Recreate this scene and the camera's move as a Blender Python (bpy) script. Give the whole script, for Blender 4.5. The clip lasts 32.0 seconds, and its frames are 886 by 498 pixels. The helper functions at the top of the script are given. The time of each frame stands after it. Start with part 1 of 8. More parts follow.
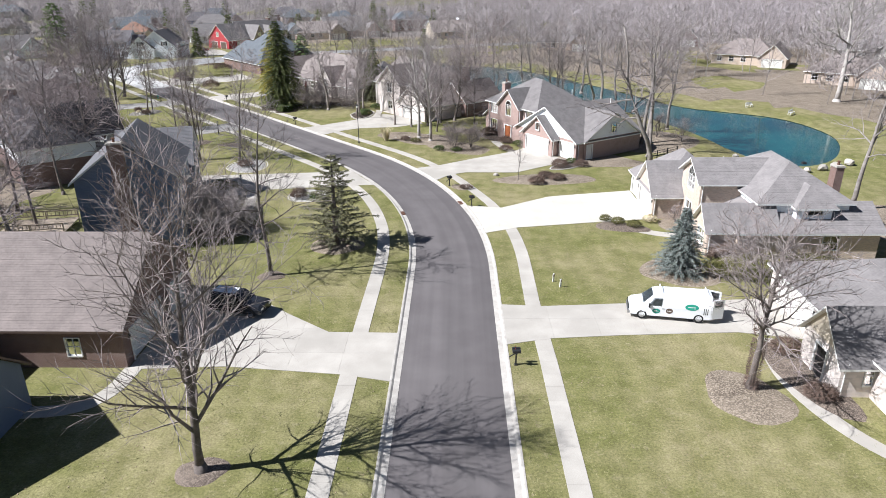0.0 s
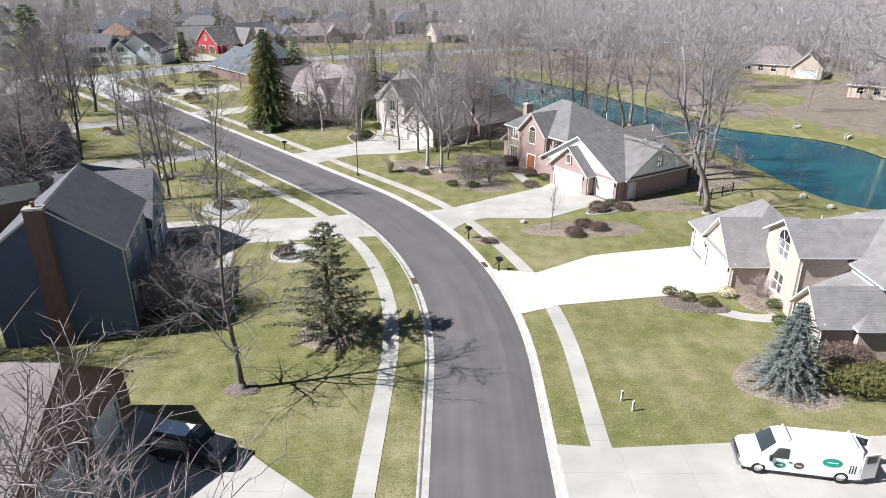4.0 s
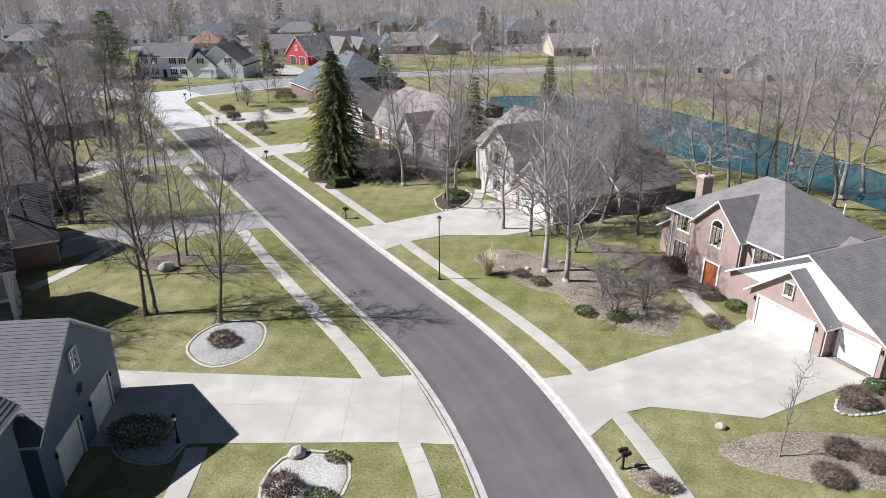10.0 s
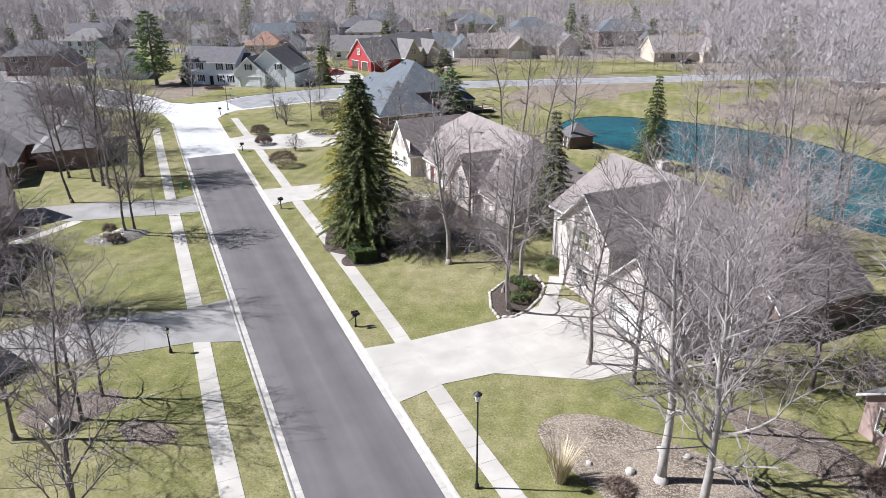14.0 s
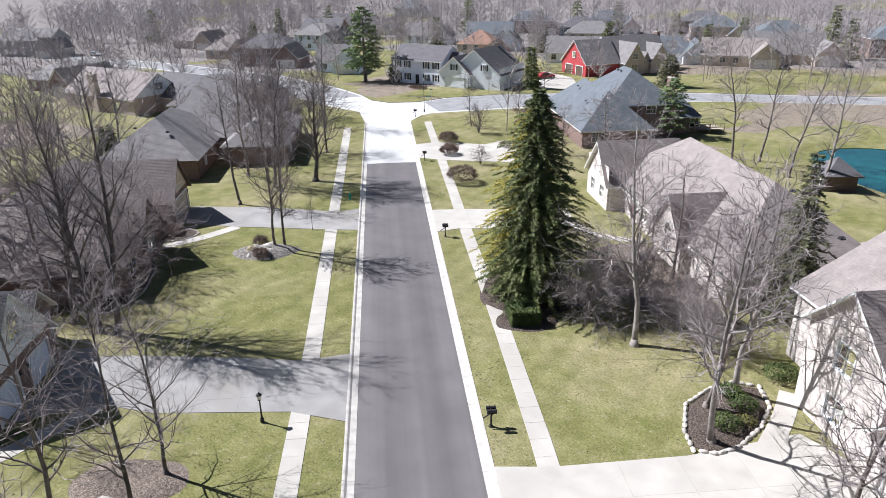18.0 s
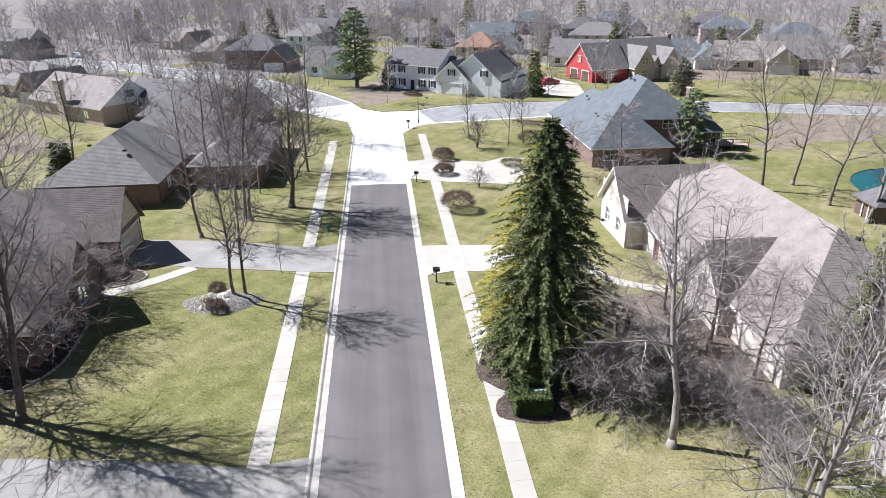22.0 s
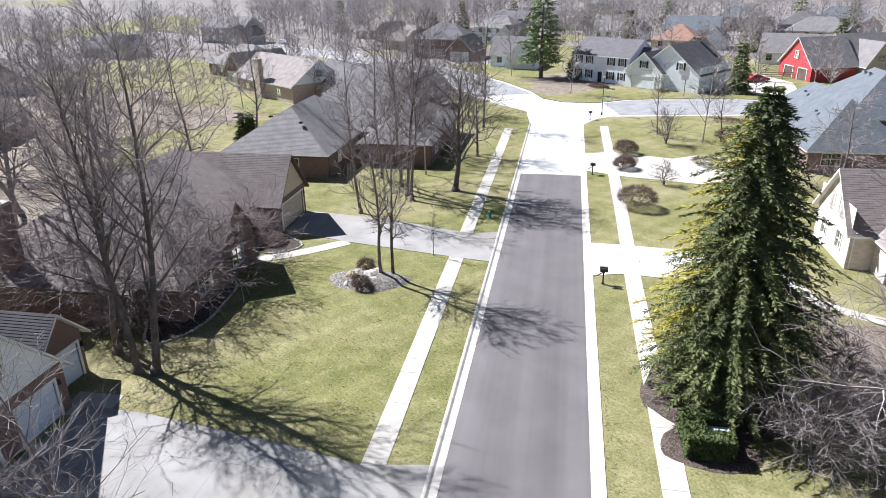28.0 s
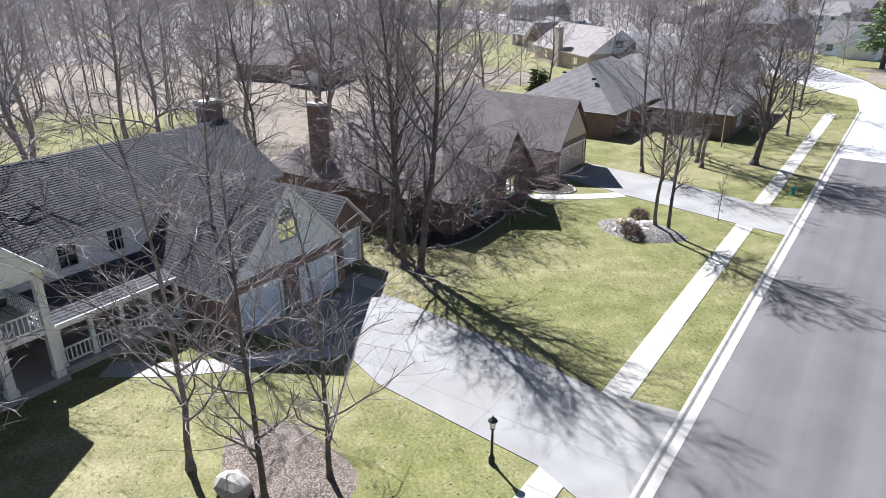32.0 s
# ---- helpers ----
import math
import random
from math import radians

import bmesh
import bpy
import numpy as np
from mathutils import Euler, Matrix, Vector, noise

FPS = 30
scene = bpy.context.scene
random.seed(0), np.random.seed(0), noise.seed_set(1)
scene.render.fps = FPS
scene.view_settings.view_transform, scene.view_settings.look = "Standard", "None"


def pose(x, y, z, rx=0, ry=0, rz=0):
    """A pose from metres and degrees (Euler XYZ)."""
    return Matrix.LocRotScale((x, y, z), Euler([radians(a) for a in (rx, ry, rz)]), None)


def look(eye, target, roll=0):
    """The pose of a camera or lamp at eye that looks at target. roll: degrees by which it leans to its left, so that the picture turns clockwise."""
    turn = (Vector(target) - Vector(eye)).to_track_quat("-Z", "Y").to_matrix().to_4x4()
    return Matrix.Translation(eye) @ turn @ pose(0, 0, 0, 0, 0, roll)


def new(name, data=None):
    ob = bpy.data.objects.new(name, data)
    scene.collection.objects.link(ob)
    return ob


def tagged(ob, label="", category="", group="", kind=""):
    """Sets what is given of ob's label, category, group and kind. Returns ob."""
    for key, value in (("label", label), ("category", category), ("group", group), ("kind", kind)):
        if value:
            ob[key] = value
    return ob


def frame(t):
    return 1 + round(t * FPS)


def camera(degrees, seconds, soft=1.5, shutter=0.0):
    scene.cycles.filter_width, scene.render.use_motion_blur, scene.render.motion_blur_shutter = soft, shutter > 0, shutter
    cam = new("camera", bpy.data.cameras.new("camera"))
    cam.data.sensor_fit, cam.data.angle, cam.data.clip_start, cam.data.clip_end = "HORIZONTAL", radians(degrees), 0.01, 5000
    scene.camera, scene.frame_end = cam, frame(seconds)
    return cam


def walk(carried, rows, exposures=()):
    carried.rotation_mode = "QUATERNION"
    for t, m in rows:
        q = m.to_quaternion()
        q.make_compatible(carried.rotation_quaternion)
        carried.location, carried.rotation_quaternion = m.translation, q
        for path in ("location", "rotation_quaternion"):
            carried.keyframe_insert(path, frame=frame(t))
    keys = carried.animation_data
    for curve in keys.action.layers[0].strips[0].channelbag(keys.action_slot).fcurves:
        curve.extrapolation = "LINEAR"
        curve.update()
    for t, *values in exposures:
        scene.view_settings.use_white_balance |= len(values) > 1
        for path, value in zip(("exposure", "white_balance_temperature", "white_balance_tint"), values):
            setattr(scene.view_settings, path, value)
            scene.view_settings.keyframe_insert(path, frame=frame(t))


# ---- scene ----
cam = camera(66.7, 32.0, soft=0.8)
PATH = [
    (0, 1.59, 0.51, 24.73, 1.09, -22.31, -0.32),
    (0.5, 1.10, 2.38, 24.73, 0.79, -22.35, -0.29),
    (1, 0.70, 4.36, 24.80, 0.81, -22.39, -0.26),
    (1.5, 0.35, 6.35, 24.88, 0.80, -22.43, -0.25),
    (2, 0.06, 8.40, 24.97, 0.81, -22.46, -0.22),
    (2.5, -0.19, 10.49, 25.11, 0.82, -22.49, -0.20),
    (3, -0.42, 12.64, 25.26, 0.79, -22.50, -0.15),
    (3.5, -0.63, 14.82, 25.41, 0.73, -22.50, -0.11),
    (5.5, -1.53, 24.01, 25.72, 1.31, -22.44, -0.01),
    (6, -1.83, 26.47, 25.67, 1.31, -22.43, 0.05),
    (6.5, -2.11, 29.11, 25.61, 1.50, -22.38, 0.10),
    (7, -2.35, 31.94, 25.56, 2.12, -22.33, 0.12),
    (7.5, -2.56, 34.83, 25.58, 2.31, -22.34, 0.09),
    (8, -2.84, 37.65, 25.56, 2.46, -22.28, 0.13),
    (8.5, -3.03, 40.46, 25.47, 2.74, -22.25, 0.16),
    (9, -3.27, 43.37, 25.51, 3.01, -22.25, 0.17),
    (9.5, -3.60, 46.75, 25.48, 5.68, -22.25, 0.03),
    (10, -3.75, 50.38, 25.48, 9.87, -22.27, -0.16),
    (10.5, -3.90, 54.07, 25.56, 10.17, -22.38, -0.26),
    (11, -4.20, 57.83, 25.61, 10.24, -22.49, -0.40),
    (11.5, -4.64, 61.64, 25.62, 10.30, -22.59, -0.44),
    (12, -5.08, 65.36, 25.64, 10.39, -22.65, -0.43),
    (12.5, -5.61, 68.82, 25.62, 11.40, -22.69, -0.51),
    (13, -6.07, 71.97, 25.54, 13.20, -22.67, -0.51),
    (13.5, -6.52, 74.79, 25.47, 14.84, -22.67, -0.51),
    (15.5, -7.68, 83.25, 25.19, 23.04, -22.64, -0.87),
    (16, -8.12, 84.96, 25.06, 24.12, -22.64, -0.83),
    (16.5, -8.68, 86.58, 24.83, 32.05, -22.45, -0.93),
    (17, -9.09, 88.25, 24.65, 35.12, -22.41, -0.95),
    (17.5, -9.64, 89.77, 24.49, 35.11, -22.46, -0.86),
    (18, -10.24, 91.22, 24.39, 35.53, -22.48, -0.80),
    (18.5, -10.88, 92.58, 24.25, 35.53, -22.51, -0.76),
    (19, -11.55, 93.85, 24.20, 35.57, -22.54, -0.76),
    (19.5, -12.23, 95.09, 24.15, 35.56, -22.54, -0.70),
    (20, -12.92, 96.21, 24.15, 35.57, -22.52, -0.74),
    (20.5, -13.64, 97.37, 24.19, 35.56, -22.53, -0.70),
    (21, -14.38, 98.49, 24.23, 35.57, -22.52, -0.72),
    (21.5, -15.14, 99.52, 24.31, 35.54, -22.56, -0.66),
    (22, -15.92, 100.59, 24.33, 35.52, -22.59, -0.63),
    (22.5, -16.67, 101.57, 24.38, 35.48, -22.64, -0.59),
    (23, -17.41, 102.42, 24.40, 36.26, -22.68, -0.58),
    (23.5, -18.02, 103.18, 24.40, 38.23, -22.66, -0.61),
    (24, -18.53, 103.87, 24.36, 39.17, -22.64, -0.62),
    (24.5, -18.97, 104.47, 24.27, 39.87, -22.62, -0.65),
    (25, -19.20, 104.83, 24.09, 41.60, -22.46, -0.74),
    (25.5, -19.16, 104.98, 23.81, 42.77, -22.39, -0.82),
    (27.5, -18.83, 104.95, 21.94, 49.84, -22.31, -1.01),
    (28, -18.74, 104.89, 21.31, 51.15, -22.32, -0.96),
    (28.5, -18.66, 104.88, 20.89, 52.64, -22.36, -0.92),
    (29, -18.63, 104.87, 20.39, 54.34, -22.39, -0.85),
    (29.5, -18.68, 104.78, 19.76, 57.93, -22.36, -0.79),
    (30, -18.79, 104.75, 18.87, 62.61, -22.34, -0.74),
    (30.5, -18.89, 104.75, 18.24, 66.91, -22.34, -0.59),
    (31, -18.92, 104.76, 17.74, 70.27, -22.39, -0.44),
    (31.5, -18.97, 104.73, 17.33, 72.84, -22.47, -0.29),
    (32, -19.05, 104.72, 16.96, 75.14, -22.55, -0.11),
]
walk(cam, [(t, pose(x, y, z, 90 + pitch, 0, yaw) @ pose(0, 0, 0, 0, 0, roll)) for t, x, y, z, yaw, pitch, roll in PATH],
     [(0.0, 1.06, 5900, 12), (4.0, 1.06, 5900, 12), (9.0, 0.85, 5900, 12), (13.0, 1.10, 5800, 13), (16.0, 1.14, 5800, 13), (20.0, 1.25, 5800, 13), (25.0, 1.39, 5800, 13), (28.0, 1.5, 5800, 13), (32.0, 1.58, 5680, 12)])

# ---- world and sun ----
SUN_UP, SUN_FROM = 45.0, 256.5          # degrees above the horizon; compass bearing of the sun (0 = +y, 90 = +x)
world = bpy.data.worlds.new("sky")
scene.world = world
world.use_nodes = True
wn = world.node_tree.nodes
sky = wn.new("ShaderNodeTexSky")
sky.sky_type, sky.sun_disc = "NISHITA", False
sky.sun_elevation, sky.sun_rotation = radians(SUN_UP), radians(SUN_FROM)
sky.air_density, sky.dust_density, sky.ozone_density = 1.0, 0.5, 1.5
world.node_tree.links.new(sky.outputs[0], wn["Background"].inputs[0])
wn["Background"].inputs[1].default_value = 0.028
sun = new("sun", bpy.data.lights.new("sun", "SUN"))
sun.data.energy, sun.data.angle, sun.data.color = 5.0, radians(0.6), (1.0, 0.97, 0.92)
a = radians(SUN_FROM)
sun.matrix_world = look((60 * math.sin(a) * math.cos(radians(SUN_UP)), 60 * math.cos(a) * math.cos(radians(SUN_UP)), 60 * math.sin(radians(SUN_UP))), (0, 0, 0))

# ---- materials ----
def mat(name, c1, c2, scale=4.0, rough=0.85, fine=40.0, bump=0.15, metal=0.0, spec=0.3, c3=None, big=0.25, rnd=0.0, dist=0.02):
    """Two colours mixed by a broad noise, speckled by a fine one, with a fine relief; c3: stains of a third colour."""
    m = bpy.data.materials.new(name)
    m.use_nodes = True
    n, l = m.node_tree.nodes, m.node_tree.links
    b = n["Principled BSDF"]
    co = n.new("ShaderNodeTexCoord")
    a1, a2 = n.new("ShaderNodeTexNoise"), n.new("ShaderNodeTexNoise")
    a1.inputs["Scale"].default_value, a1.inputs["Detail"].default_value = big * scale, 5
    a2.inputs["Scale"].default_value, a2.inputs["Detail"].default_value = fine, 3
    geo = n.new("ShaderNodeNewGeometry")
    for a in (a1, a2):
        l.new(geo.outputs["Position"], a.inputs["Vector"])
    add = n.new("ShaderNodeMath"); add.operation = "MULTIPLY_ADD"
    l.new(a2.outputs[0], add.inputs[0]); add.inputs[1].default_value = 0.6; l.new(a1.outputs[0], add.inputs[2])
    ramp = n.new("ShaderNodeMapRange")
    l.new(add.outputs[0], ramp.inputs[0]); ramp.inputs[1].default_value, ramp.inputs[2].default_value = 0.55, 1.05
    mix = n.new("ShaderNodeMix"); mix.data_type = "RGBA"
    mix.inputs[6].default_value, mix.inputs[7].default_value = (*c1, 1), (*c2, 1)
    l.new(ramp.outputs[0], mix.inputs[0])
    out = mix.outputs[2]
    if c3:
        a3 = n.new("ShaderNodeTexNoise"); a3.inputs["Scale"].default_value = scale * 0.09; a3.inputs["Detail"].default_value = 6
        l.new(geo.outputs["Position"], a3.inputs["Vector"])
        r3 = n.new("ShaderNodeMapRange"); l.new(a3.outputs[0], r3.inputs[0])
        r3.inputs[1].default_value, r3.inputs[2].default_value = 0.48, 0.68
        m3 = n.new("ShaderNodeMix"); m3.data_type = "RGBA"
        l.new(r3.outputs[0], m3.inputs[0]); l.new(out, m3.inputs[6]); m3.inputs[7].default_value = (*c3, 1)
        out = m3.outputs[2]
    if rnd:
        oi = n.new("ShaderNodeObjectInfo")
        hs = n.new("ShaderNodeHueSaturation")
        mr = n.new("ShaderNodeMapRange"); l.new(oi.outputs["Random"], mr.inputs[0]); mr.inputs[3].default_value, mr.inputs[4].default_value = 1 - rnd, 1 + rnd
        l.new(mr.outputs[0], hs.inputs["Value"]); l.new(out, hs.inputs["Color"]); out = hs.outputs[0]
    l.new(out, b.inputs["Base Color"])
    b.inputs["Roughness"].default_value, b.inputs["Metallic"].default_value, b.inputs["Specular IOR Level"].default_value = rough, metal, spec
    if bump:
        bm = n.new("ShaderNodeBump"); bm.inputs["Strength"].default_value, bm.inputs["Distance"].default_value = bump, dist
        l.new(a2.outputs[0], bm.inputs["Height"]); l.new(bm.outputs[0], b.inputs["Normal"])
    return m


def brick_mat(name, c1, c2, mortar, w=0.21, h=0.075, stone=False):
    """Brickwork mapped by the wall's own direction, courses level."""
    m = mat(name, c1, c2, 6, 0.9, 30, 0.0)
    n, l = m.node_tree.nodes, m.node_tree.links
    b = n["Principled BSDF"]
    old = b.inputs["Base Color"].links[0].from_socket
    uv = n.new("ShaderNodeUVMap"); uv.uv_map = "UVMap"
    br = n.new("ShaderNodeTexBrick")
    l.new(uv.outputs[0], br.inputs["Vector"])
    br.inputs["Scale"].default_value = 1.0
    br.inputs["Brick Width"].default_value, br.inputs["Row Height"].default_value, br.inputs["Mortar Size"].default_value = w, h, 0.008
    br.inputs["Color1"].default_value, br.inputs["Color2"].default_value, br.inputs["Mortar"].default_value = (*[v * 1.5 for v in c1], 1), (*[v * 0.7 for v in c2], 1), (*mortar, 1)
    mx = n.new("ShaderNodeMix"); mx.data_type = "RGBA"; mx.inputs[0].default_value = 0.55
    l.new(old, mx.inputs[6]); l.new(br.outputs[0], mx.inputs[7]); l.new(mx.outputs[2], b.inputs["Base Color"])
    bp = n.new("ShaderNodeBump"); bp.inputs["Strength"].default_value, bp.inputs["Distance"].default_value = 0.5, 0.01; bp.invert = True
    l.new(br.outputs["Fac"], bp.inputs["Height"]); l.new(bp.outputs[0], b.inputs["Normal"])
    return m


def glass_mat():
    m = bpy.data.materials.new("window_glass")
    m.use_nodes = True
    b = m.node_tree.nodes["Principled BSDF"]
    b.inputs["Base Color"].default_value = (0.10, 0.115, 0.125, 1)
    b.inputs["Roughness"].default_value, b.inputs["Transmission Weight"].default_value, b.inputs["IOR"].default_value = 0.03, 1.0, 1.5
    return m


def grass_mat():
    """Mown early-spring turf: green and straw mottled at several scales, from tufts to whole gardens."""
    m = bpy.data.materials.new("lawn_grass")
    m.use_nodes = True
    n, l = m.node_tree.nodes, m.node_tree.links
    b = n["Principled BSDF"]
    geo = n.new("ShaderNodeNewGeometry")

    def noise_range(scale, detail, lo, hi, a=0.0, z=1.0, rough=0.55):
        t = n.new("ShaderNodeTexNoise")
        t.inputs["Scale"].default_value, t.inputs["Detail"].default_value, t.inputs["Roughness"].default_value = scale, detail, rough
        l.new(geo.outputs["Position"], t.inputs["Vector"])
        q = n.new("ShaderNodeMapRange")
        l.new(t.outputs[0], q.inputs[0])
        q.inputs[1].default_value, q.inputs[2].default_value, q.inputs[3].default_value, q.inputs[4].default_value = lo, hi, a, z
        return t, q.outputs[0]

    def blend(f, c1, c2):
        x = n.new("ShaderNodeMix"); x.data_type = "RGBA"
        l.new(f, x.inputs[0])
        for k, c in ((6, c1), (7, c2)):
            if isinstance(c, tuple):
                x.inputs[k].default_value = (*c, 1)
            else:
                l.new(c, x.inputs[k])
        return x.outputs[2]

    _, wide = noise_range(0.075, 7, 0.42, 0.62, rough=0.62)
    _, mid = noise_range(0.55, 7, 0.38, 0.64, rough=0.65)
    tex, fine = noise_range(7.0, 4, 0.3, 0.7, rough=0.7)
    _, straw = noise_range(1.6, 8, 0.54, 0.78, rough=0.75)
    green = blend(mid, (0.111, 0.114, 0.037), (0.168, 0.160, 0.064))
    dry = blend(mid, (0.165, 0.15, 0.068), (0.24, 0.21, 0.115))
    col = blend(wide, green, dry)
    col = blend(straw, col, (0.27, 0.235, 0.145))
    hs = n.new("ShaderNodeHueSaturation")
    q = n.new("ShaderNodeMapRange"); l.new(fine, q.inputs[0]); q.inputs[3].default_value, q.inputs[4].default_value = 0.62, 1.36
    wave = n.new("ShaderNodeTexWave"); wave.wave_type, wave.bands_direction = "BANDS", "X"
    wave.inputs["Scale"].default_value, wave.inputs["Distortion"].default_value, wave.inputs["Detail"].default_value = 0.15, 5.0, 4
    l.new(geo.outputs["Position"], wave.inputs["Vector"])
    mow = n.new("ShaderNodeMapRange"); l.new(wave.outputs[1], mow.inputs[0]); mow.inputs[3].default_value, mow.inputs[4].default_value = 0.95, 1.06
    both = n.new("ShaderNodeMath"); both.operation = "MULTIPLY"
    l.new(q.outputs[0], both.inputs[0]); l.new(mow.outputs[0], both.inputs[1])
    l.new(both.outputs[0], hs.inputs["Value"]); l.new(col, hs.inputs["Color"])
    l.new(hs.outputs[0], b.inputs["Base Color"])
    b.inputs["Roughness"].default_value, b.inputs["Specular IOR Level"].default_value = 0.95, 0.1
    bp = n.new("ShaderNodeBump"); bp.inputs["Strength"].default_value, bp.inputs["Distance"].default_value = 0.6, 0.05
    l.new(tex.outputs[0], bp.inputs["Height"]); l.new(bp.outputs[0], b.inputs["Normal"])
    return m


def asphalt_mat():
    m = mat("asphalt", (0.089, 0.079, 0.078), (0.112, 0.101, 0.099), 2.0, 0.85, 60, 0.3, spec=0.35, big=0.2)
    n, l = m.node_tree.nodes, m.node_tree.links
    b = n["Principled BSDF"]
    old = b.inputs["Base Color"].links[0].from_socket
    uv = n.new("ShaderNodeUVMap"); uv.uv_map = "UVMap"
    mp = n.new("ShaderNodeMapping"); mp.inputs["Scale"].default_value = (0.75, 0.012, 1)
    l.new(uv.outputs[0], mp.inputs[0])
    a = n.new("ShaderNodeTexNoise"); a.inputs["Scale"].default_value, a.inputs["Detail"].default_value = 1.0, 4
    l.new(mp.outputs[0], a.inputs["Vector"])
    r = n.new("ShaderNodeMapRange"); l.new(a.outputs[0], r.inputs[0]); r.inputs[1].default_value, r.inputs[2].default_value = 0.35, 0.7
    r.inputs[3].default_value, r.inputs[4].default_value = 0.90, 1.24
    hs = n.new("ShaderNodeHueSaturation"); l.new(r.outputs[0], hs.inputs["Value"]); l.new(old, hs.inputs["Color"])
    l.new(hs.outputs[0], b.inputs["Base Color"])
    return m


GRASS, ASPHALT, GLASS = grass_mat(), asphalt_mat(), glass_mat()
CONCRETE = mat("concrete", (0.31, 0.286, 0.25), (0.42, 0.39, 0.345), 2.0, 0.9, 25, 0.15, rnd=0.03, c3=(0.32, 0.297, 0.26))
KERB = mat("kerb_concrete", (0.31, 0.286, 0.254), (0.45, 0.42, 0.378), 6.0, 0.9, 25, 0.2, rnd=0.04)
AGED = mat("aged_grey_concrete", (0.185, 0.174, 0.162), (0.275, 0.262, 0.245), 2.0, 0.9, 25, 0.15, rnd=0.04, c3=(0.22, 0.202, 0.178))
OLDASPHALT = mat("worn_pale_asphalt", (0.17, 0.165, 0.165), (0.26, 0.255, 0.25), 2.0, 0.9, 25, 0.15)
BLEACHED = mat("sun_bleached_concrete", (0.42, 0.392, 0.34), (0.50, 0.47, 0.41), 2.0, 0.9, 25, 0.15, rnd=0.02)
OLDCON = mat("old_road_concrete", (0.37, 0.36, 0.345), (0.45, 0.44, 0.42), 2.0, 0.9, 25, 0.15, rnd=0.04)
BARK = mat("bark", (0.085, 0.07, 0.062), (0.20, 0.17, 0.152), 8.0, 0.95, 22, 0.6, rnd=0.25)
BARKLT = mat("pale_bark", (0.25, 0.225, 0.205), (0.43, 0.40, 0.365), 6.0, 0.9, 14, 0.4, rnd=0.15)
BARKMID = mat("grey_bark", (0.15, 0.13, 0.116), (0.29, 0.26, 0.235), 8.0, 0.95, 22, 0.5, rnd=0.2)
TWIG = mat("twigs", (0.145, 0.12, 0.113), (0.30, 0.257, 0.245), 3.0, 0.95, 9, 0.0, rnd=0.3)
# TWIG made paler, with the sun on fine twigs put into the colour
TWIGP = mat("pale_sunlit_twigs", (0.18, 0.154, 0.148), (0.33, 0.29, 0.28), 3.0, 0.95, 9, 0.0, rnd=0.2)
TWIGR = mat("reddish_twigs", (0.17, 0.135, 0.13), (0.33, 0.275, 0.265), 3.0, 0.95, 9, 0.0, rnd=0.25)
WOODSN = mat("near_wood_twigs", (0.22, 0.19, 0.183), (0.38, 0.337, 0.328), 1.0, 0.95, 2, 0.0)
# paler than WOODSN: distance haze is put into the twig colour
WOODS = mat("hazed_wood_twigs", (0.27, 0.24, 0.24), (0.42, 0.375, 0.375), 1.0, 0.95, 2, 0.0)
NEEDLE = mat("spruce_needles", (0.05, 0.066, 0.022), (0.155, 0.172, 0.052), 2.0, 0.8, 12, 0.0, spec=0.25)
# spruce needles with sunlight put into a yellow colour
NEEDLESUN = mat("sunlit_needles", (0.18, 0.165, 0.025), (0.36, 0.315, 0.06), 2.0, 0.8, 12, 0.0, spec=0.2)
NEEDLEB = mat("blue_spruce_needles", (0.10, 0.118, 0.106), (0.24, 0.265, 0.242), 2.0, 0.8, 12, 0.0, spec=0.2)
PINEB = mat("bright_pine_needles", (0.08, 0.12, 0.045), (0.20, 0.25, 0.10), 2.0, 0.85, 12, 0.0, spec=0.2)
PINEO = mat("olive_pine_needles", (0.075, 0.075, 0.042), (0.19, 0.18, 0.105), 2.0, 0.85, 12, 0.0, spec=0.2)
PINEN = mat("pine_needles", (0.06, 0.068, 0.03), (0.15, 0.15, 0.075), 2.0, 0.85, 12, 0.0, spec=0.2)
BOX = mat("boxwood_leaves", (0.03, 0.05, 0.012), (0.09, 0.11, 0.03), 4.0, 0.8, 20, 0.0)
OLIVE = mat("yew_leaves", (0.055, 0.057, 0.016), (0.13, 0.118, 0.034), 4.0, 0.85, 20, 0.0)
BROWNB = mat("dry_brown_leaves", (0.085, 0.058, 0.046), (0.20, 0.14, 0.11), 4.0, 0.9, 20, 0.0)
STRAW = mat("dry_ornamental_grass", (0.42, 0.35, 0.22), (0.6, 0.52, 0.36), 6.0, 0.95, 30, 0.0)


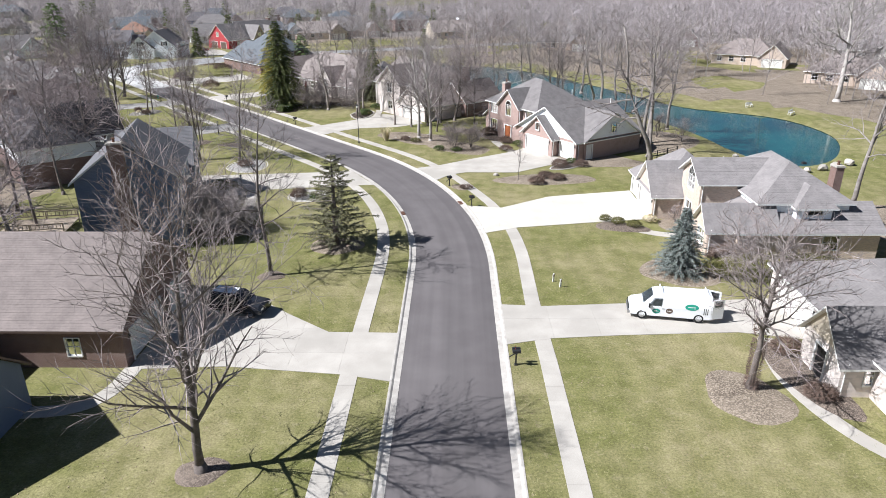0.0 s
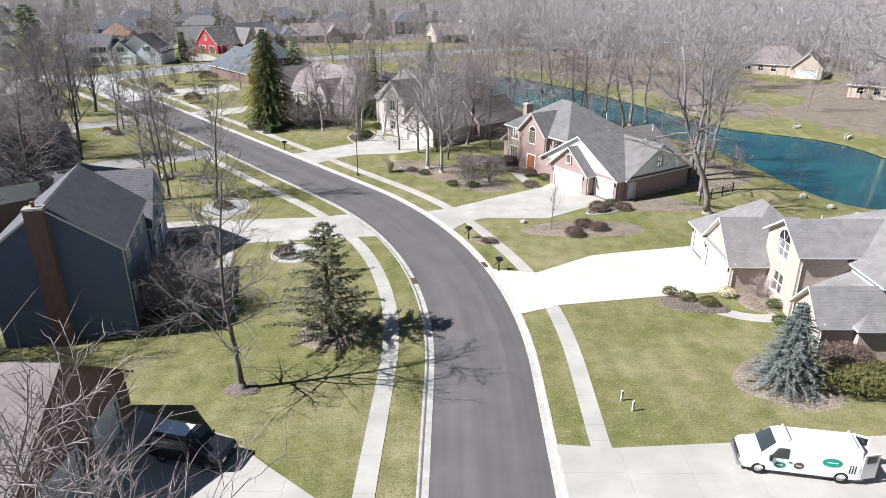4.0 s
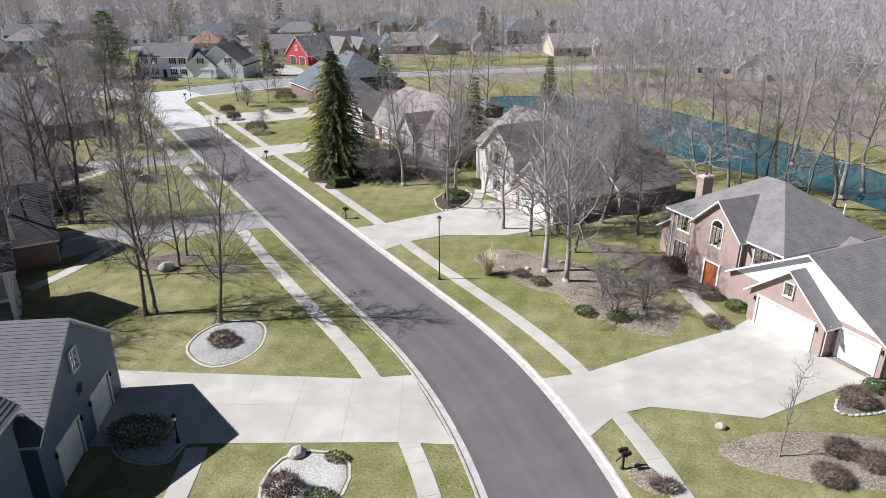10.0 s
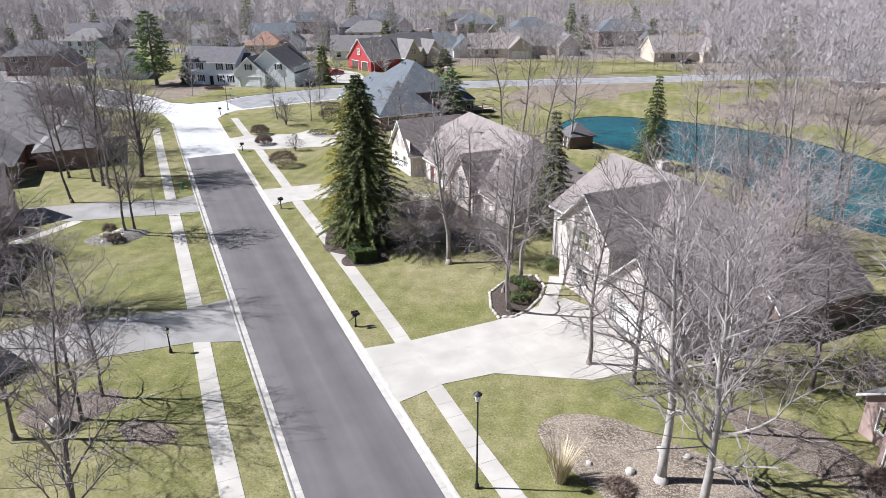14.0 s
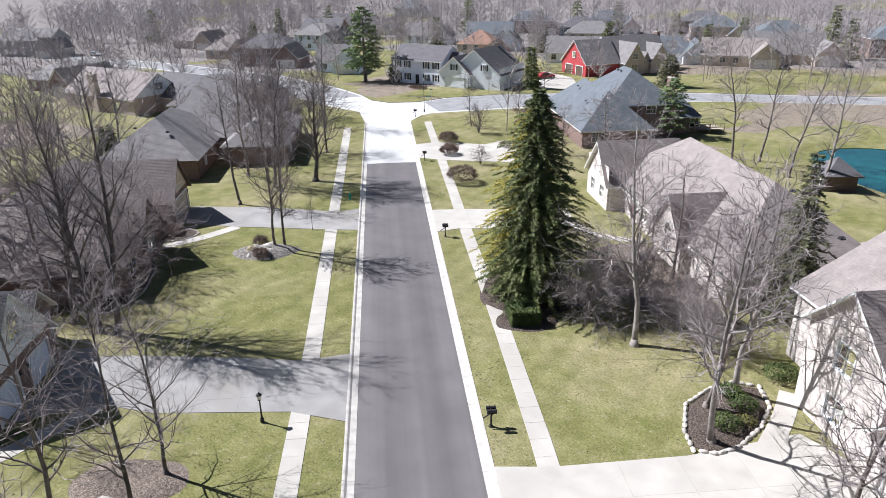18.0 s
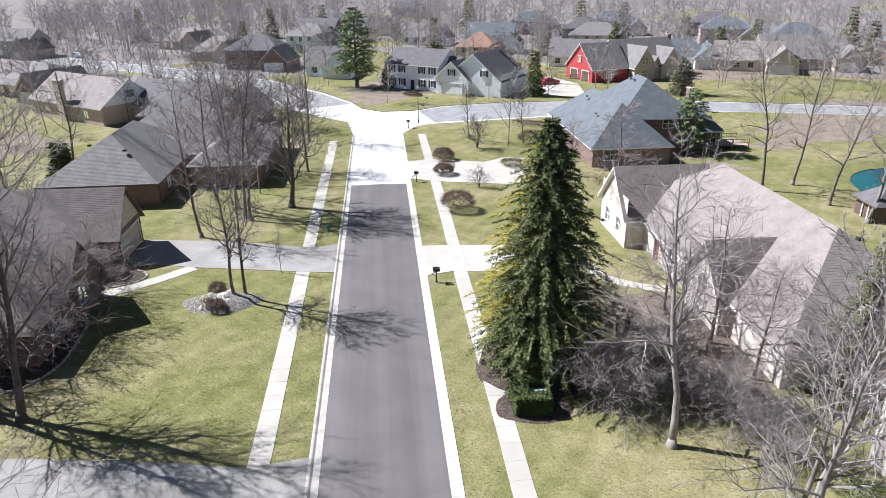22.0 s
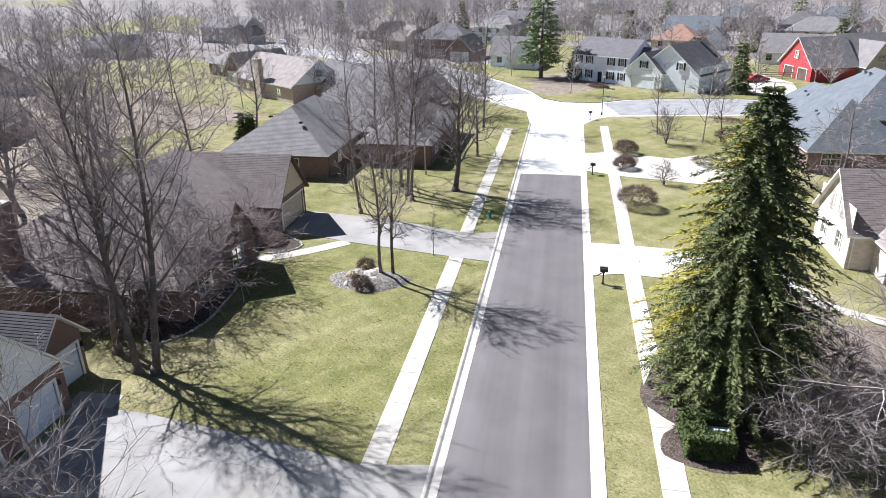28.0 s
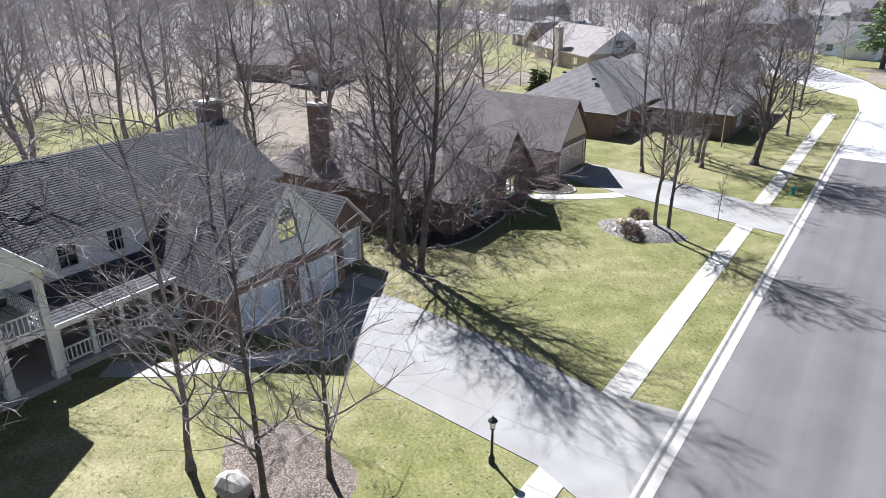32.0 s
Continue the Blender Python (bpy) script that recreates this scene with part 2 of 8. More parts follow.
def litter_mat(name, dark, mid, light, size=0.055):
    """Loose ground cover: every chip, leaf or pebble with a tone of its own."""
    m = mat(name, dark, mid, 2.0, 0.95, 9, 0.0, spec=0.15)
    n, l = m.node_tree.nodes, m.node_tree.links
    b = n["Principled BSDF"]
    old = b.inputs["Base Color"].links[0].from_socket
    geo = n.new("ShaderNodeNewGeometry")
    v = n.new("ShaderNodeTexVoronoi"); v.inputs["Scale"].default_value = 1 / size
    l.new(geo.outputs["Position"], v.inputs["Vector"])
    sep = n.new("ShaderNodeSeparateColor"); l.new(v.outputs["Color"], sep.inputs[0])
    r = n.new("ShaderNodeMapRange"); l.new(sep.outputs[0], r.inputs[0])
    r.inputs[1].default_value, r.inputs[2].default_value = 0.35, 1.0
    x = n.new("ShaderNodeMix"); x.data_type = "RGBA"
    l.new(r.outputs[0], x.inputs[0]); l.new(old, x.inputs[6]); x.inputs[7].default_value = (*light, 1)
    l.new(x.outputs[2], b.inputs["Base Color"])
    bp = n.new("ShaderNodeBump"); bp.inputs["Strength"].default_value, bp.inputs["Distance"].default_value = 0.9, 0.06
    l.new(sep.outputs[1], bp.inputs["Height"]); l.new(bp.outputs[0], b.inputs["Normal"])
    return m


MULCH = litter_mat("bark_mulch", (0.06, 0.046, 0.037), (0.15, 0.12, 0.096), (0.26, 0.21, 0.17))
LITTER = litter_mat("leaf_litter", (0.085, 0.067, 0.05), (0.22, 0.18, 0.137), (0.32, 0.265, 0.205), 0.08)
GRAVEL = litter_mat("pale_gravel", (0.26, 0.245, 0.225), (0.42, 0.40, 0.37), (0.54, 0.515, 0.48), 0.06)
GRAVELG = litter_mat("grey_gravel", (0.17, 0.162, 0.152), (0.30, 0.288, 0.27), (0.42, 0.405, 0.38), 0.06)
ROCKY = litter_mat("rocky_grey_mulch", (0.065, 0.058, 0.05), (0.145, 0.13, 0.115), (0.25, 0.23, 0.205), 0.12)
DARKMULCH = litter_mat("dark_mulch", (0.025, 0.019, 0.015), (0.07, 0.053, 0.043), (0.14, 0.11, 0.09))
FOREST = litter_mat("woodland_floor", (0.10, 0.086, 0.078), (0.185, 0.163, 0.15), (0.25, 0.225, 0.208), 0.3)
STONE = mat("limestone", (0.28, 0.255, 0.22), (0.44, 0.405, 0.36), 5.0, 0.9, 12, 0.5, rnd=0.15)
WATER = mat("pond_water", (0.004, 0.030, 0.042), (0.011, 0.092, 0.090), 0.28, 0.08, 1.2, 0.06, spec=0.45, dist=0.03)
BRICK = brick_mat("red_brick", (0.25, 0.168, 0.145), (0.37, 0.268, 0.235), (0.42, 0.37, 0.33))
BRICKBR = brick_mat("brown_brick", (0.14, 0.085, 0.07), (0.22, 0.14, 0.115), (0.3, 0.26, 0.23))
BRICKTAN = brick_mat("tan_brick", (0.42, 0.33, 0.26), (0.52, 0.43, 0.36), (0.5, 0.45, 0.4))
PALESTONE = brick_mat("pale_stone", (0.44, 0.385, 0.345), (0.60, 0.54, 0.495), (0.52, 0.49, 0.45), 0.4, 0.18)


def siding(name, c):
    """Painted boards lapped every 14 cm."""
    m = mat(name, tuple(v * 0.93 for v in c), tuple(min(v * 1.04, 0.9) for v in c), 3.0, 0.6, 9, 0.0, spec=0.4)
    n, l = m.node_tree.nodes, m.node_tree.links
    uv = n.new("ShaderNodeUVMap"); uv.uv_map = "UVMap"
    w = n.new("ShaderNodeTexWave"); w.wave_type, w.bands_direction, w.wave_profile = "BANDS", "Y", "SAW"
    w.inputs["Scale"].default_value = 0.314 / 0.14
    l.new(uv.outputs[0], w.inputs["Vector"])
    bp = n.new("ShaderNodeBump"); bp.inputs["Strength"].default_value, bp.inputs["Distance"].default_value = 0.6, 0.02
    l.new(w.outputs[0], bp.inputs["Height"]); l.new(bp.outputs[0], n["Principled BSDF"].inputs["Normal"])
    return m


SIDE_WHITE, SIDE_BLUE, SIDE_GREY = siding("white_siding", (0.82, 0.845, 0.88)), siding("blue_grey_siding", (0.115, 0.155, 0.232)), siding("grey_siding", (0.36, 0.35, 0.33))
SIDE_PALEG = siding("pale_grey_siding", (0.74, 0.76, 0.78))
SIDE_TAN, SIDE_RED, SIDE_PALEB = siding("tan_siding", (0.50, 0.43, 0.34)), siding("red_siding", (0.36, 0.04, 0.045)), siding("pale_blue_siding", (0.66, 0.72, 0.80))
TRIM = mat("white_trim", (0.66, 0.65, 0.62), (0.76, 0.75, 0.72), 3, 0.5, 12, 0.03)
BROWNTRIM = mat("brown_trim", (0.09, 0.06, 0.045), (0.14, 0.10, 0.08), 3, 0.6, 12, 0.05)
GARAGE = mat("garage_door_paint", (0.70, 0.68, 0.63), (0.78, 0.76, 0.71), 3, 0.45, 8, 0.03)


def roofmat(name, c):
    return mat(name, tuple(v * 0.80 for v in c), tuple(v * 1.17 for v in c), 3.0, 0.9, 5.0, 0.4, big=0.35, spec=0.3, dist=0.01)


ROOF_GREY, ROOF_DARK, ROOF_BROWN = roofmat("grey_shingles", (0.165, 0.152, 0.147)), roofmat("charcoal_shingles", (0.108, 0.10, 0.104)), roofmat("brown_shingles", (0.19, 0.16, 0.146))
ROOF_SLATE, ROOF_PALE, ROOF_RED = roofmat("blue_grey_shingles", (0.10, 0.11, 0.12)), roofmat("pale_shingles", (0.21, 0.18, 0.165)), roofmat("rust_shingles", (0.24, 0.14, 0.10))
ROOF_LTGREY = roofmat("light_grey_shingles", (0.20, 0.184, 0.178))
ROOF_SLATEDK = roofmat("dark_slate_shingles", (0.056, 0.052, 0.056))
ROOF_COURSED = roofmat("dark_blue_grey_shingles", (0.12, 0.117, 0.122))
BLACK = mat("black_paint", (0.012, 0.012, 0.013), (0.03, 0.03, 0.032), 6, 0.5, 20, 0.05)
WHITEP = mat("white_vehicle_paint", (0.74, 0.75, 0.76), (0.8, 0.81, 0.82), 1, 0.25, 6, 0.0, spec=0.6)
CARBLACK = mat("black_vehicle_paint", (0.012, 0.013, 0.016), (0.02, 0.021, 0.025), 1, 0.15, 6, 0.0, spec=0.7)
RUBBER = mat("rubber", (0.015, 0.015, 0.015), (0.03, 0.03, 0.03), 6, 0.9, 30, 0.1)
METAL = mat("grey_metal", (0.4, 0.4, 0.4), (0.55, 0.55, 0.55), 5, 0.35, 20, 0.02, metal=0.9)
GREENP = mat("green_paint", (0.02, 0.22, 0.16), (0.03, 0.28, 0.2), 5, 0.45, 20, 0.03)
PALEGREEN = mat("pale_green_paint", (0.42, 0.52, 0.46), (0.5, 0.6, 0.54), 5, 0.5, 20, 0.03)
REDP = mat("red_paint", (0.30, 0.03, 0.03), (0.42, 0.05, 0.05), 5, 0.4, 20, 0.02)
DECK = mat("deck_boards", (0.24, 0.19, 0.14), (0.38, 0.31, 0.24), 4, 0.9, 14, 0.3, rnd=0.12)
DOORP = mat("dark_red_door_paint", (0.10, 0.02, 0.02), (0.15, 0.03, 0.03), 4, 0.4, 10, 0.02)
DOORO = mat("oiled_orange_wood", (0.26, 0.08, 0.03), (0.36, 0.13, 0.05), 4, 0.45, 10, 0.02)
IRON = mat("rusty_iron", (0.10, 0.05, 0.035), (0.17, 0.09, 0.06), 8, 0.8, 20, 0.3)

# ---- mesh helpers ----
class Geo:
    """Gathers vertices and faces; every face may have a slot and map coordinates."""

    def __init__(self):
        self.v, self.f, self.s, self.uv = [], [], [], []

    def face(self, pts, slot=0, uv=None):
        n = len(self.v)
        self.v += [tuple(p) for p in pts]
        self.f.append(tuple(range(n, n + len(pts))))
        self.s.append(slot)
        self.uv.append(uv)

    def box(self, c, size, m=None, slot=0, taper=1.0):
        n, (cx, cy, cz), (sx, sy, sz) = len(self.v), c, (size[0] / 2, size[1] / 2, size[2] / 2)
        for dz in (-1, 1):
            k = taper if dz > 0 else 1.0
            for dx, dy in ((-1, -1), (1, -1), (1, 1), (-1, 1)):
                p = Vector((cx + dx * sx * k, cy + dy * sy * k, cz + dz * sz))
                self.v.append(tuple(m @ p) if m is not None else tuple(p))
        for q in ((3, 2, 1, 0), (4, 5, 6, 7), (0, 1, 5, 4), (1, 2, 6, 5), (2, 3, 7, 6), (3, 0, 4, 7)):
            self.f.append(tuple(n + i for i in q)); self.s.append(slot); self.uv.append(None)

    def slab(self, poly, z0, z1, slot=0, bevel=0.0):
        """A flat polygon (counter-clockwise) given thickness."""
        n, k = len(self.v), len(poly)
        self.v += [(p[0], p[1], z0) for p in poly]
        top = poly
        if bevel:
            self.v += [(p[0], p[1], z1 - bevel) for p in poly]
            cx, cy = sum(p[0] for p in poly) / k, sum(p[1] for p in poly) / k
            top = []
            for i in range(k):
                a, b, c = Vector(poly[i - 1][:2]), Vector(poly[i][:2]), Vector(poly[(i + 1) % k][:2])
                d = (a - b).normalized() + (c - b).normalized()
                if d.length < 1e-3:
                    d = Vector((cx, cy)) - b
                cr = (b.x - a.x) * (c.y - b.y) - (b.y - a.y) * (c.x - b.x)
                d = d.normalized() * bevel * (1 if cr >= 0 else -1)
                top.append((b.x + d.x, b.y + d.y))
        self.v += [(p[0], p[1], z1) for p in top]
        rings = 3 if bevel else 2
        for r in range(rings - 1):
            for i in range(k):
                j = (i + 1) % k
                self.f.append((n + r * k + i, n + r * k + j, n + (r + 1) * k + j, n + (r + 1) * k + i)); self.s.append(slot); self.uv.append(None)
        self.f.append(tuple(n + (rings - 1) * k + i for i in range(k))); self.s.append(slot); self.uv.append(None)

    def tube(self, pts, radii, sides=5, slot=0, cap=True):
        n = len(self.v)
        up = Vector((0.31, 0.17, 0.93))
        for i, p in enumerate(pts):
            p = Vector(p)
            d = (Vector(pts[min(i + 1, len(pts) - 1)]) - Vector(pts[max(i - 1, 0)]))
            d = d.normalized() if d.length > 1e-6 else Vector((0, 0, 1))
            a = d.cross(up)
            if a.length < 0.05:
                a = d.cross(Vector((1, 0, 0)))
            a.normalize(); b = d.cross(a)
            for k in range(sides):
                t = 2 * math.pi * k / sides
                self.v.append(tuple(p + (a * math.cos(t) + b * math.sin(t)) * radii[i]))
        for i in range(len(pts) - 1):
            for k in range(sides):
                j = (k + 1) % sides
                self.f.append((n + i * sides + k, n + i * sides + j, n + (i + 1) * sides + j, n + (i + 1) * sides + k)); self.s.append(slot); self.uv.append(None)
        if cap:
            self.f.append(tuple(n + (len(pts) - 1) * sides + k for k in range(sides))); self.s.append(slot); self.uv.append(None)
            self.f.append(tuple(n + k for k in reversed(range(sides)))); self.s.append(slot); self.uv.append(None)

    def ring(self, c, profile, sides=12, slot=0):
        """A turned form: profile of (radius, height)."""
        self.tube_profile(c, profile, sides, slot)

    def tube_profile(self, c, profile, sides, slot):
        n = len(self.v)
        for r, z in profile:
            for k in range(sides):
                t = 2 * math.pi * k / sides
                self.v.append((c[0] + r * math.cos(t), c[1] + r * math.sin(t), c[2] + z))
        for i in range(len(profile) - 1):
            for k in range(sides):
                j = (k + 1) % sides
                self.f.append((n + i * sides + k, n + i * sides + j, n + (i + 1) * sides + j, n + (i + 1) * sides + k)); self.s.append(slot); self.uv.append(None)
        self.f.append(tuple(n + (len(profile) - 1) * sides + k for k in range(sides))); self.s.append(slot); self.uv.append(None)

    def mesh(self, name, mats, smooth=False):
        me = bpy.data.meshes.new(name)
        me.from_pydata(self.v, [], self.f)
        for m in mats if isinstance(mats, (list, tuple)) else [mats]:
            me.materials.append(m)
        if any(self.s):
            me.polygons.foreach_set("material_index", self.s)
        if any(u is not None for u in self.uv):
            lay = me.uv_layers.new(name="UVMap")
            flat = []
            for f, u in zip(self.f, self.uv):
                flat += [c for p in (u or [(0, 0)] * len(f)) for c in p]
            lay.data.foreach_set("uv", flat)
        if smooth:
            me.polygons.foreach_set("use_smooth", [True] * len(me.polygons))
        me.update()
        return me


def part(name, geo, mats, parent=None, label="", smooth=False):
    ob = new(name, geo if isinstance(geo, bpy.types.Mesh) else geo.mesh(name, mats, smooth))
    if parent is not None:
        ob.parent = parent
    if label:
        ob["label"] = label
    return ob


def thing(name, m, label, category, group="", kind=""):
    ob = new(name)
    ob.matrix_world = m
    return tagged(ob, label, category, group, kind)


def grid_clip(poly, axis, lo, hi):
    """The part of a polygon between two values of one axis."""
    for val, sign in ((lo, 1), (hi, -1)):
        out = []
        for i in range(len(poly)):
            p, q = poly[i - 1], poly[i]
            a, b = sign * (p[axis] - val), sign * (q[axis] - val)
            if (a >= 0) != (b >= 0):
                t = a / (a - b)
                out.append((p[0] + t * (q[0] - p[0]), p[1] + t * (q[1] - p[1])))
            if b >= 0:
                out.append(q)
        poly = out
        if len(poly) < 3:
            return []
    return poly


def area(poly):
    return sum(poly[i - 1][0] * poly[i][1] - poly[i][0] * poly[i - 1][1] for i in range(len(poly))) / 2


def ccw(poly):
    return poly if area(poly) > 0 else poly[::-1]


# ---- the road's line: straight, a bend to the left, straight ----
RX, RY0, RR, RTURN = 1.35, 56.4, 62.0, radians(40.6)
BEND = RR * RTURN
DIR = Vector((-math.sin(RTURN), math.cos(RTURN)))
NRM = Vector((math.cos(RTURN), math.sin(RTURN)))
BENDEND = Vector((RX - RR + RR * math.cos(RTURN), RY0 + RR * math.sin(RTURN)))


def rc(s, o):
    """World place of a spot s metres along the road and o metres to its right."""
    if s <= RY0:
        return (RX + o, s)
    if s <= RY0 + BEND:
        t = (s - RY0) / RR
        return (RX - RR + (RR + o) * math.cos(t), RY0 + (RR + o) * math.sin(t))
    p = BENDEND + DIR * (s - RY0 - BEND) + NRM * o
    return (p.x, p.y)


def strip(s0, s1, o0, o1, step=1.5):
    n = max(1, round((s1 - s0) / step))
    ss = [s0 + (s1 - s0) * i / n for i in range(n + 1)]
    return [rc(s, o1) for s in ss], [rc(s, o0) for s in ss]


ROAD_END = 184.7

# ---- ground, road, kerbs, walks ----
from mathutils.geometry import delaunay_2d_cdt

def ell(cx, cy, rx, ry, rot=0.0, n=28, wob=0.08, seed=1):
    r = random.Random(seed)
    ph = [r.uniform(0, 6.28) for _ in range(3)]
    out = []
    for i in range(n):
        t = 2 * math.pi * i / n
        k = 1 + wob * (math.sin(2 * t + ph[0]) + 0.6 * math.sin(3 * t + ph[1]) + 0.4 * math.sin(5 * t + ph[2]))
        x, y = rx * k * math.cos(t), ry * k * math.sin(t)
        c, s = math.cos(radians(rot)), math.sin(radians(rot))
        out.append((cx + x * c - y * s, cy + x * s + y * c))
    return out


def rounded(poly, rounds=2):
    """Corner-cut smoothing of a closed outline."""
    for _ in range(rounds):
        out = []
        for i in range(len(poly)):
            p, q = poly[i], poly[(i + 1) % len(poly)]
            out += [(p[0] * 0.75 + q[0] * 0.25, p[1] * 0.75 + q[1] * 0.25), (p[0] * 0.25 + q[0] * 0.75, p[1] * 0.25 + q[1] * 0.75)]
        poly = out
    return poly


POND = ccw(rounded([(61, 103), (55, 94), (48, 91), (43.5, 98), (42, 112), (38, 124), (31.5, 138), (19, 150), (8, 160), (4, 172), (-8, 180), (-13, 183), (-19, 189), (-22, 196), (-20, 203), (-12, 207), (4, 203), (17, 196), (28, 178), (39, 155), (46, 136), (54, 131), (62, 125), (64, 112)], 2))
HALF = 4.0          # half width of the road with its kerbs
rl, rr = strip(-60, 212.0, -HALF, HALF, 2.0)
# mouth of the crossing, and the cross street to both sides
CROSS_R = [rc(212.0, 4.0), (-84.6, 189.0), (-84.0, 192.0), (-57.6, 222.0), (-37.0, 233.5), (60, 275), (60, 285), (-38.7, 243.0), (-61.3, 234.0), (-84, 216), (-91.5, 206.5), (-93.5, 199.8), (-98.0, 196.2), (-103, 196.5), (-109.6, 200.6), (-122, 205.5), (-146.5, 212.0), (-191, 213.0), (-238, 209.5), (-330, 200), (-330, 190), (-238, 198.5), (-191, 202.0), (-146, 201.5), (-126, 193.5), (-113, 188.5), (-104.0, 186.5), (-96.5, 185.6), rc(212.0, -4.0)]
ROADHOLE = ccw(list(rl) + CROSS_R[1:-1] + list(reversed(rr)))


def inside(p, poly):
    hit = False
    for i in range(len(poly)):
        (x1, y1), (x2, y2) = poly[i - 1], poly[i]
        if (y1 > p[1]) != (y2 > p[1]) and p[0] < (x2 - x1) * (p[1] - y1) / (y2 - y1) + x1:
            hit = not hit
    return hit


def gap(p, poly):
    q, best = Vector(p), 1e9
    for i in range(len(poly)):
        a, b = Vector(poly[i - 1]), Vector(poly[i])
        ab = b - a
        t = max(0, min(1, (q - a).dot(ab) / max(ab.length_squared, 1e-9)))
        best = min(best, (a + ab * t - q).length)
    return best


def ground_z(x, y):
    d = math.hypot(x, y - 120)
    far = max(0, d - 260) / 600
    return 0.0 + 26 * min(far, 1) ** 1.6 * (0.6 + 0.4 * noise.noise((x / 260, y / 260, 3)))


def lawn(x, y):
    """Whether a spot is mown grass; elsewhere the ground is leaf litter under trees."""
    w = 6 * noise.noise((x / 18, y / 18, 1))
    beyond = x > 3 + w and y > 150 - 0.9 * (x - 3)
    if gap((x, y), POND) < (10 if beyond else 15) + w and not inside((x, y), POND):
        return True
    if beyond and y < 330:
        return noise.noise((x / 30, y / 30, 5)) > 0.42
    if -48 + w < x < 44 + w and y < 92:
        return True
    n, t = NRM.x * x + NRM.y * y, DIR.x * x + DIR.y * y
    if 60 < t < 215 and 18 + w < n < 96 + w:
        return True
    if -190 < x < -95 and 130 + w < y < 300:
        return noise.noise((x / 30, y / 30, 7)) > -0.1
    if -190 < x < 70 and 195 < y < 285 + w:
        return noise.noise((x / 40, y / 40, 7)) > -0.22
    if -112 < x < -60 and 75 + w < y < 150:
        return noise.noise((x / 25, y / 25, 9)) > 0.0
    return noise.noise((x / 45, y / 45, 5)) > 0.35


def build_ground():
    verts, edges = [], []
    def loop(poly):
        n = len(verts)
        verts.extend(Vector(p) for p in poly)
        edges.extend((n + i, n + (i + 1) % len(poly)) for i in range(len(poly)))
    loop([(-1500, -700), (1500, -700), (1500, 1800), (-1500, 1800)])
    loop(ROADHOLE)
    loop(POND)
    rnd = random.Random(5)
    for gx in range(-1400, 1500, 70):
        for gy in range(-600, 1750, 70):
            if not (-330 < gx < 150 and -80 < gy < 330):
                verts.append(Vector((gx + rnd.uniform(-15, 15), gy + rnd.uniform(-15, 15))))
    for gx in range(-320, 150, 6):
        for gy in range(-70, 330, 6):
            p = (gx + rnd.uniform(-2, 2), gy + rnd.uniform(-2, 2))
            verts.append(Vector(p))
    ov, oe, of, *_ = delaunay_2d_cdt(verts, edges, [], 0, 1e-4)
    g = Geo()
    pts = []
    for p in ov:
        z = ground_z(p.x, p.y)
        pts.append((p.x, p.y, z))
    onpond = {i for i, p in enumerate(ov) if gap(p, POND) < 0.05} if True else set()
    keep = []
    for f in of:
        c = sum((ov[i] for i in f), Vector((0, 0))) / len(f)
        if inside(c, ROADHOLE) or inside(c, POND):
            continue
        keep.append(tuple(f))
    g.v = [(p[0], p[1], -0.35 if i in onpond else p[2]) for i, p in enumerate(pts)]
    mids = [sum((ov[i] for i in f), Vector((0, 0))) / len(f) for f in keep]
    g.f, g.s, g.uv = keep, [0 if lawn(c.x, c.y) else (2 if math.hypot(c.x, c.y - 120) > 175 else 1) for c in mids], [None] * len(keep)
    return part("ground", g, [GRASS, LITTER, FOREST], None)


tagged(build_ground(), "patchy spring lawn, green and straw coloured, reaching to the woods", "lawn", kind="structure")

g = Geo()
g.slab(POND, -1.2, -0.42)
tagged(part("water", g, WATER), "still turquoise pond water with a grassy bank", "pond", kind="structure")

# asphalt carriageway
ROADZ = -0.10
g = Geo()
n = 125
ss = [-60 + (ROAD_END + 60) * i / n for i in range(n + 1)]
os_ = [-3.36, -1.7, 0.0, 1.7, 3.36]
crown = [0.0, 0.035, 0.05, 0.035, 0.0]
for i in range(n):
    for k in range(4):
        q = [(ss[i], os_[k], crown[k]), (ss[i], os_[k + 1], crown[k + 1]), (ss[i + 1], os_[k + 1], crown[k + 1]), (ss[i + 1], os_[k], crown[k])]
        g.face([(*rc(s, o), ROADZ + z) for s, o, z in q], 0, [(o, s) for s, o, z in q])
road = tagged(part("road", g, ASPHALT, None, smooth=True), "freshly paved dark grey asphalt street with paler wheel tracks", "road", kind="structure")

# concrete apron of the crossing and the cross street
g = Geo()
apron = list(strip(ROAD_END, 212.0, -HALF, HALF)[0]) + CROSS_R[1:-1] + list(reversed(strip(ROAD_END, 212.0, -HALF, HALF)[1]))
g2 = Geo()
g2.slab(ccw(apron), -0.5, ROADZ + 0.02)
crossing = tagged(part("road_crossing", g2, OLDCON), "bleached pale concrete crossing at the end of the asphalt", "road", kind="structure")
g = Geo()
east = [(-84.2, 194.2), (-57.6, 223.2), (-37.0, 234.3), (60, 275.6), (60, 284.4), (-38.7, 242.4), (-61.6, 233.2), (-84.4, 215.2), (-90.8, 206.6), (-92.6, 200.6)]
g.slab(ccw(east), -0.3, ROADZ + 0.035)
tagged(part("cross_road", g, OLDASPHALT), "grey asphalt cross street between pale kerbs", "road", kind="structure")

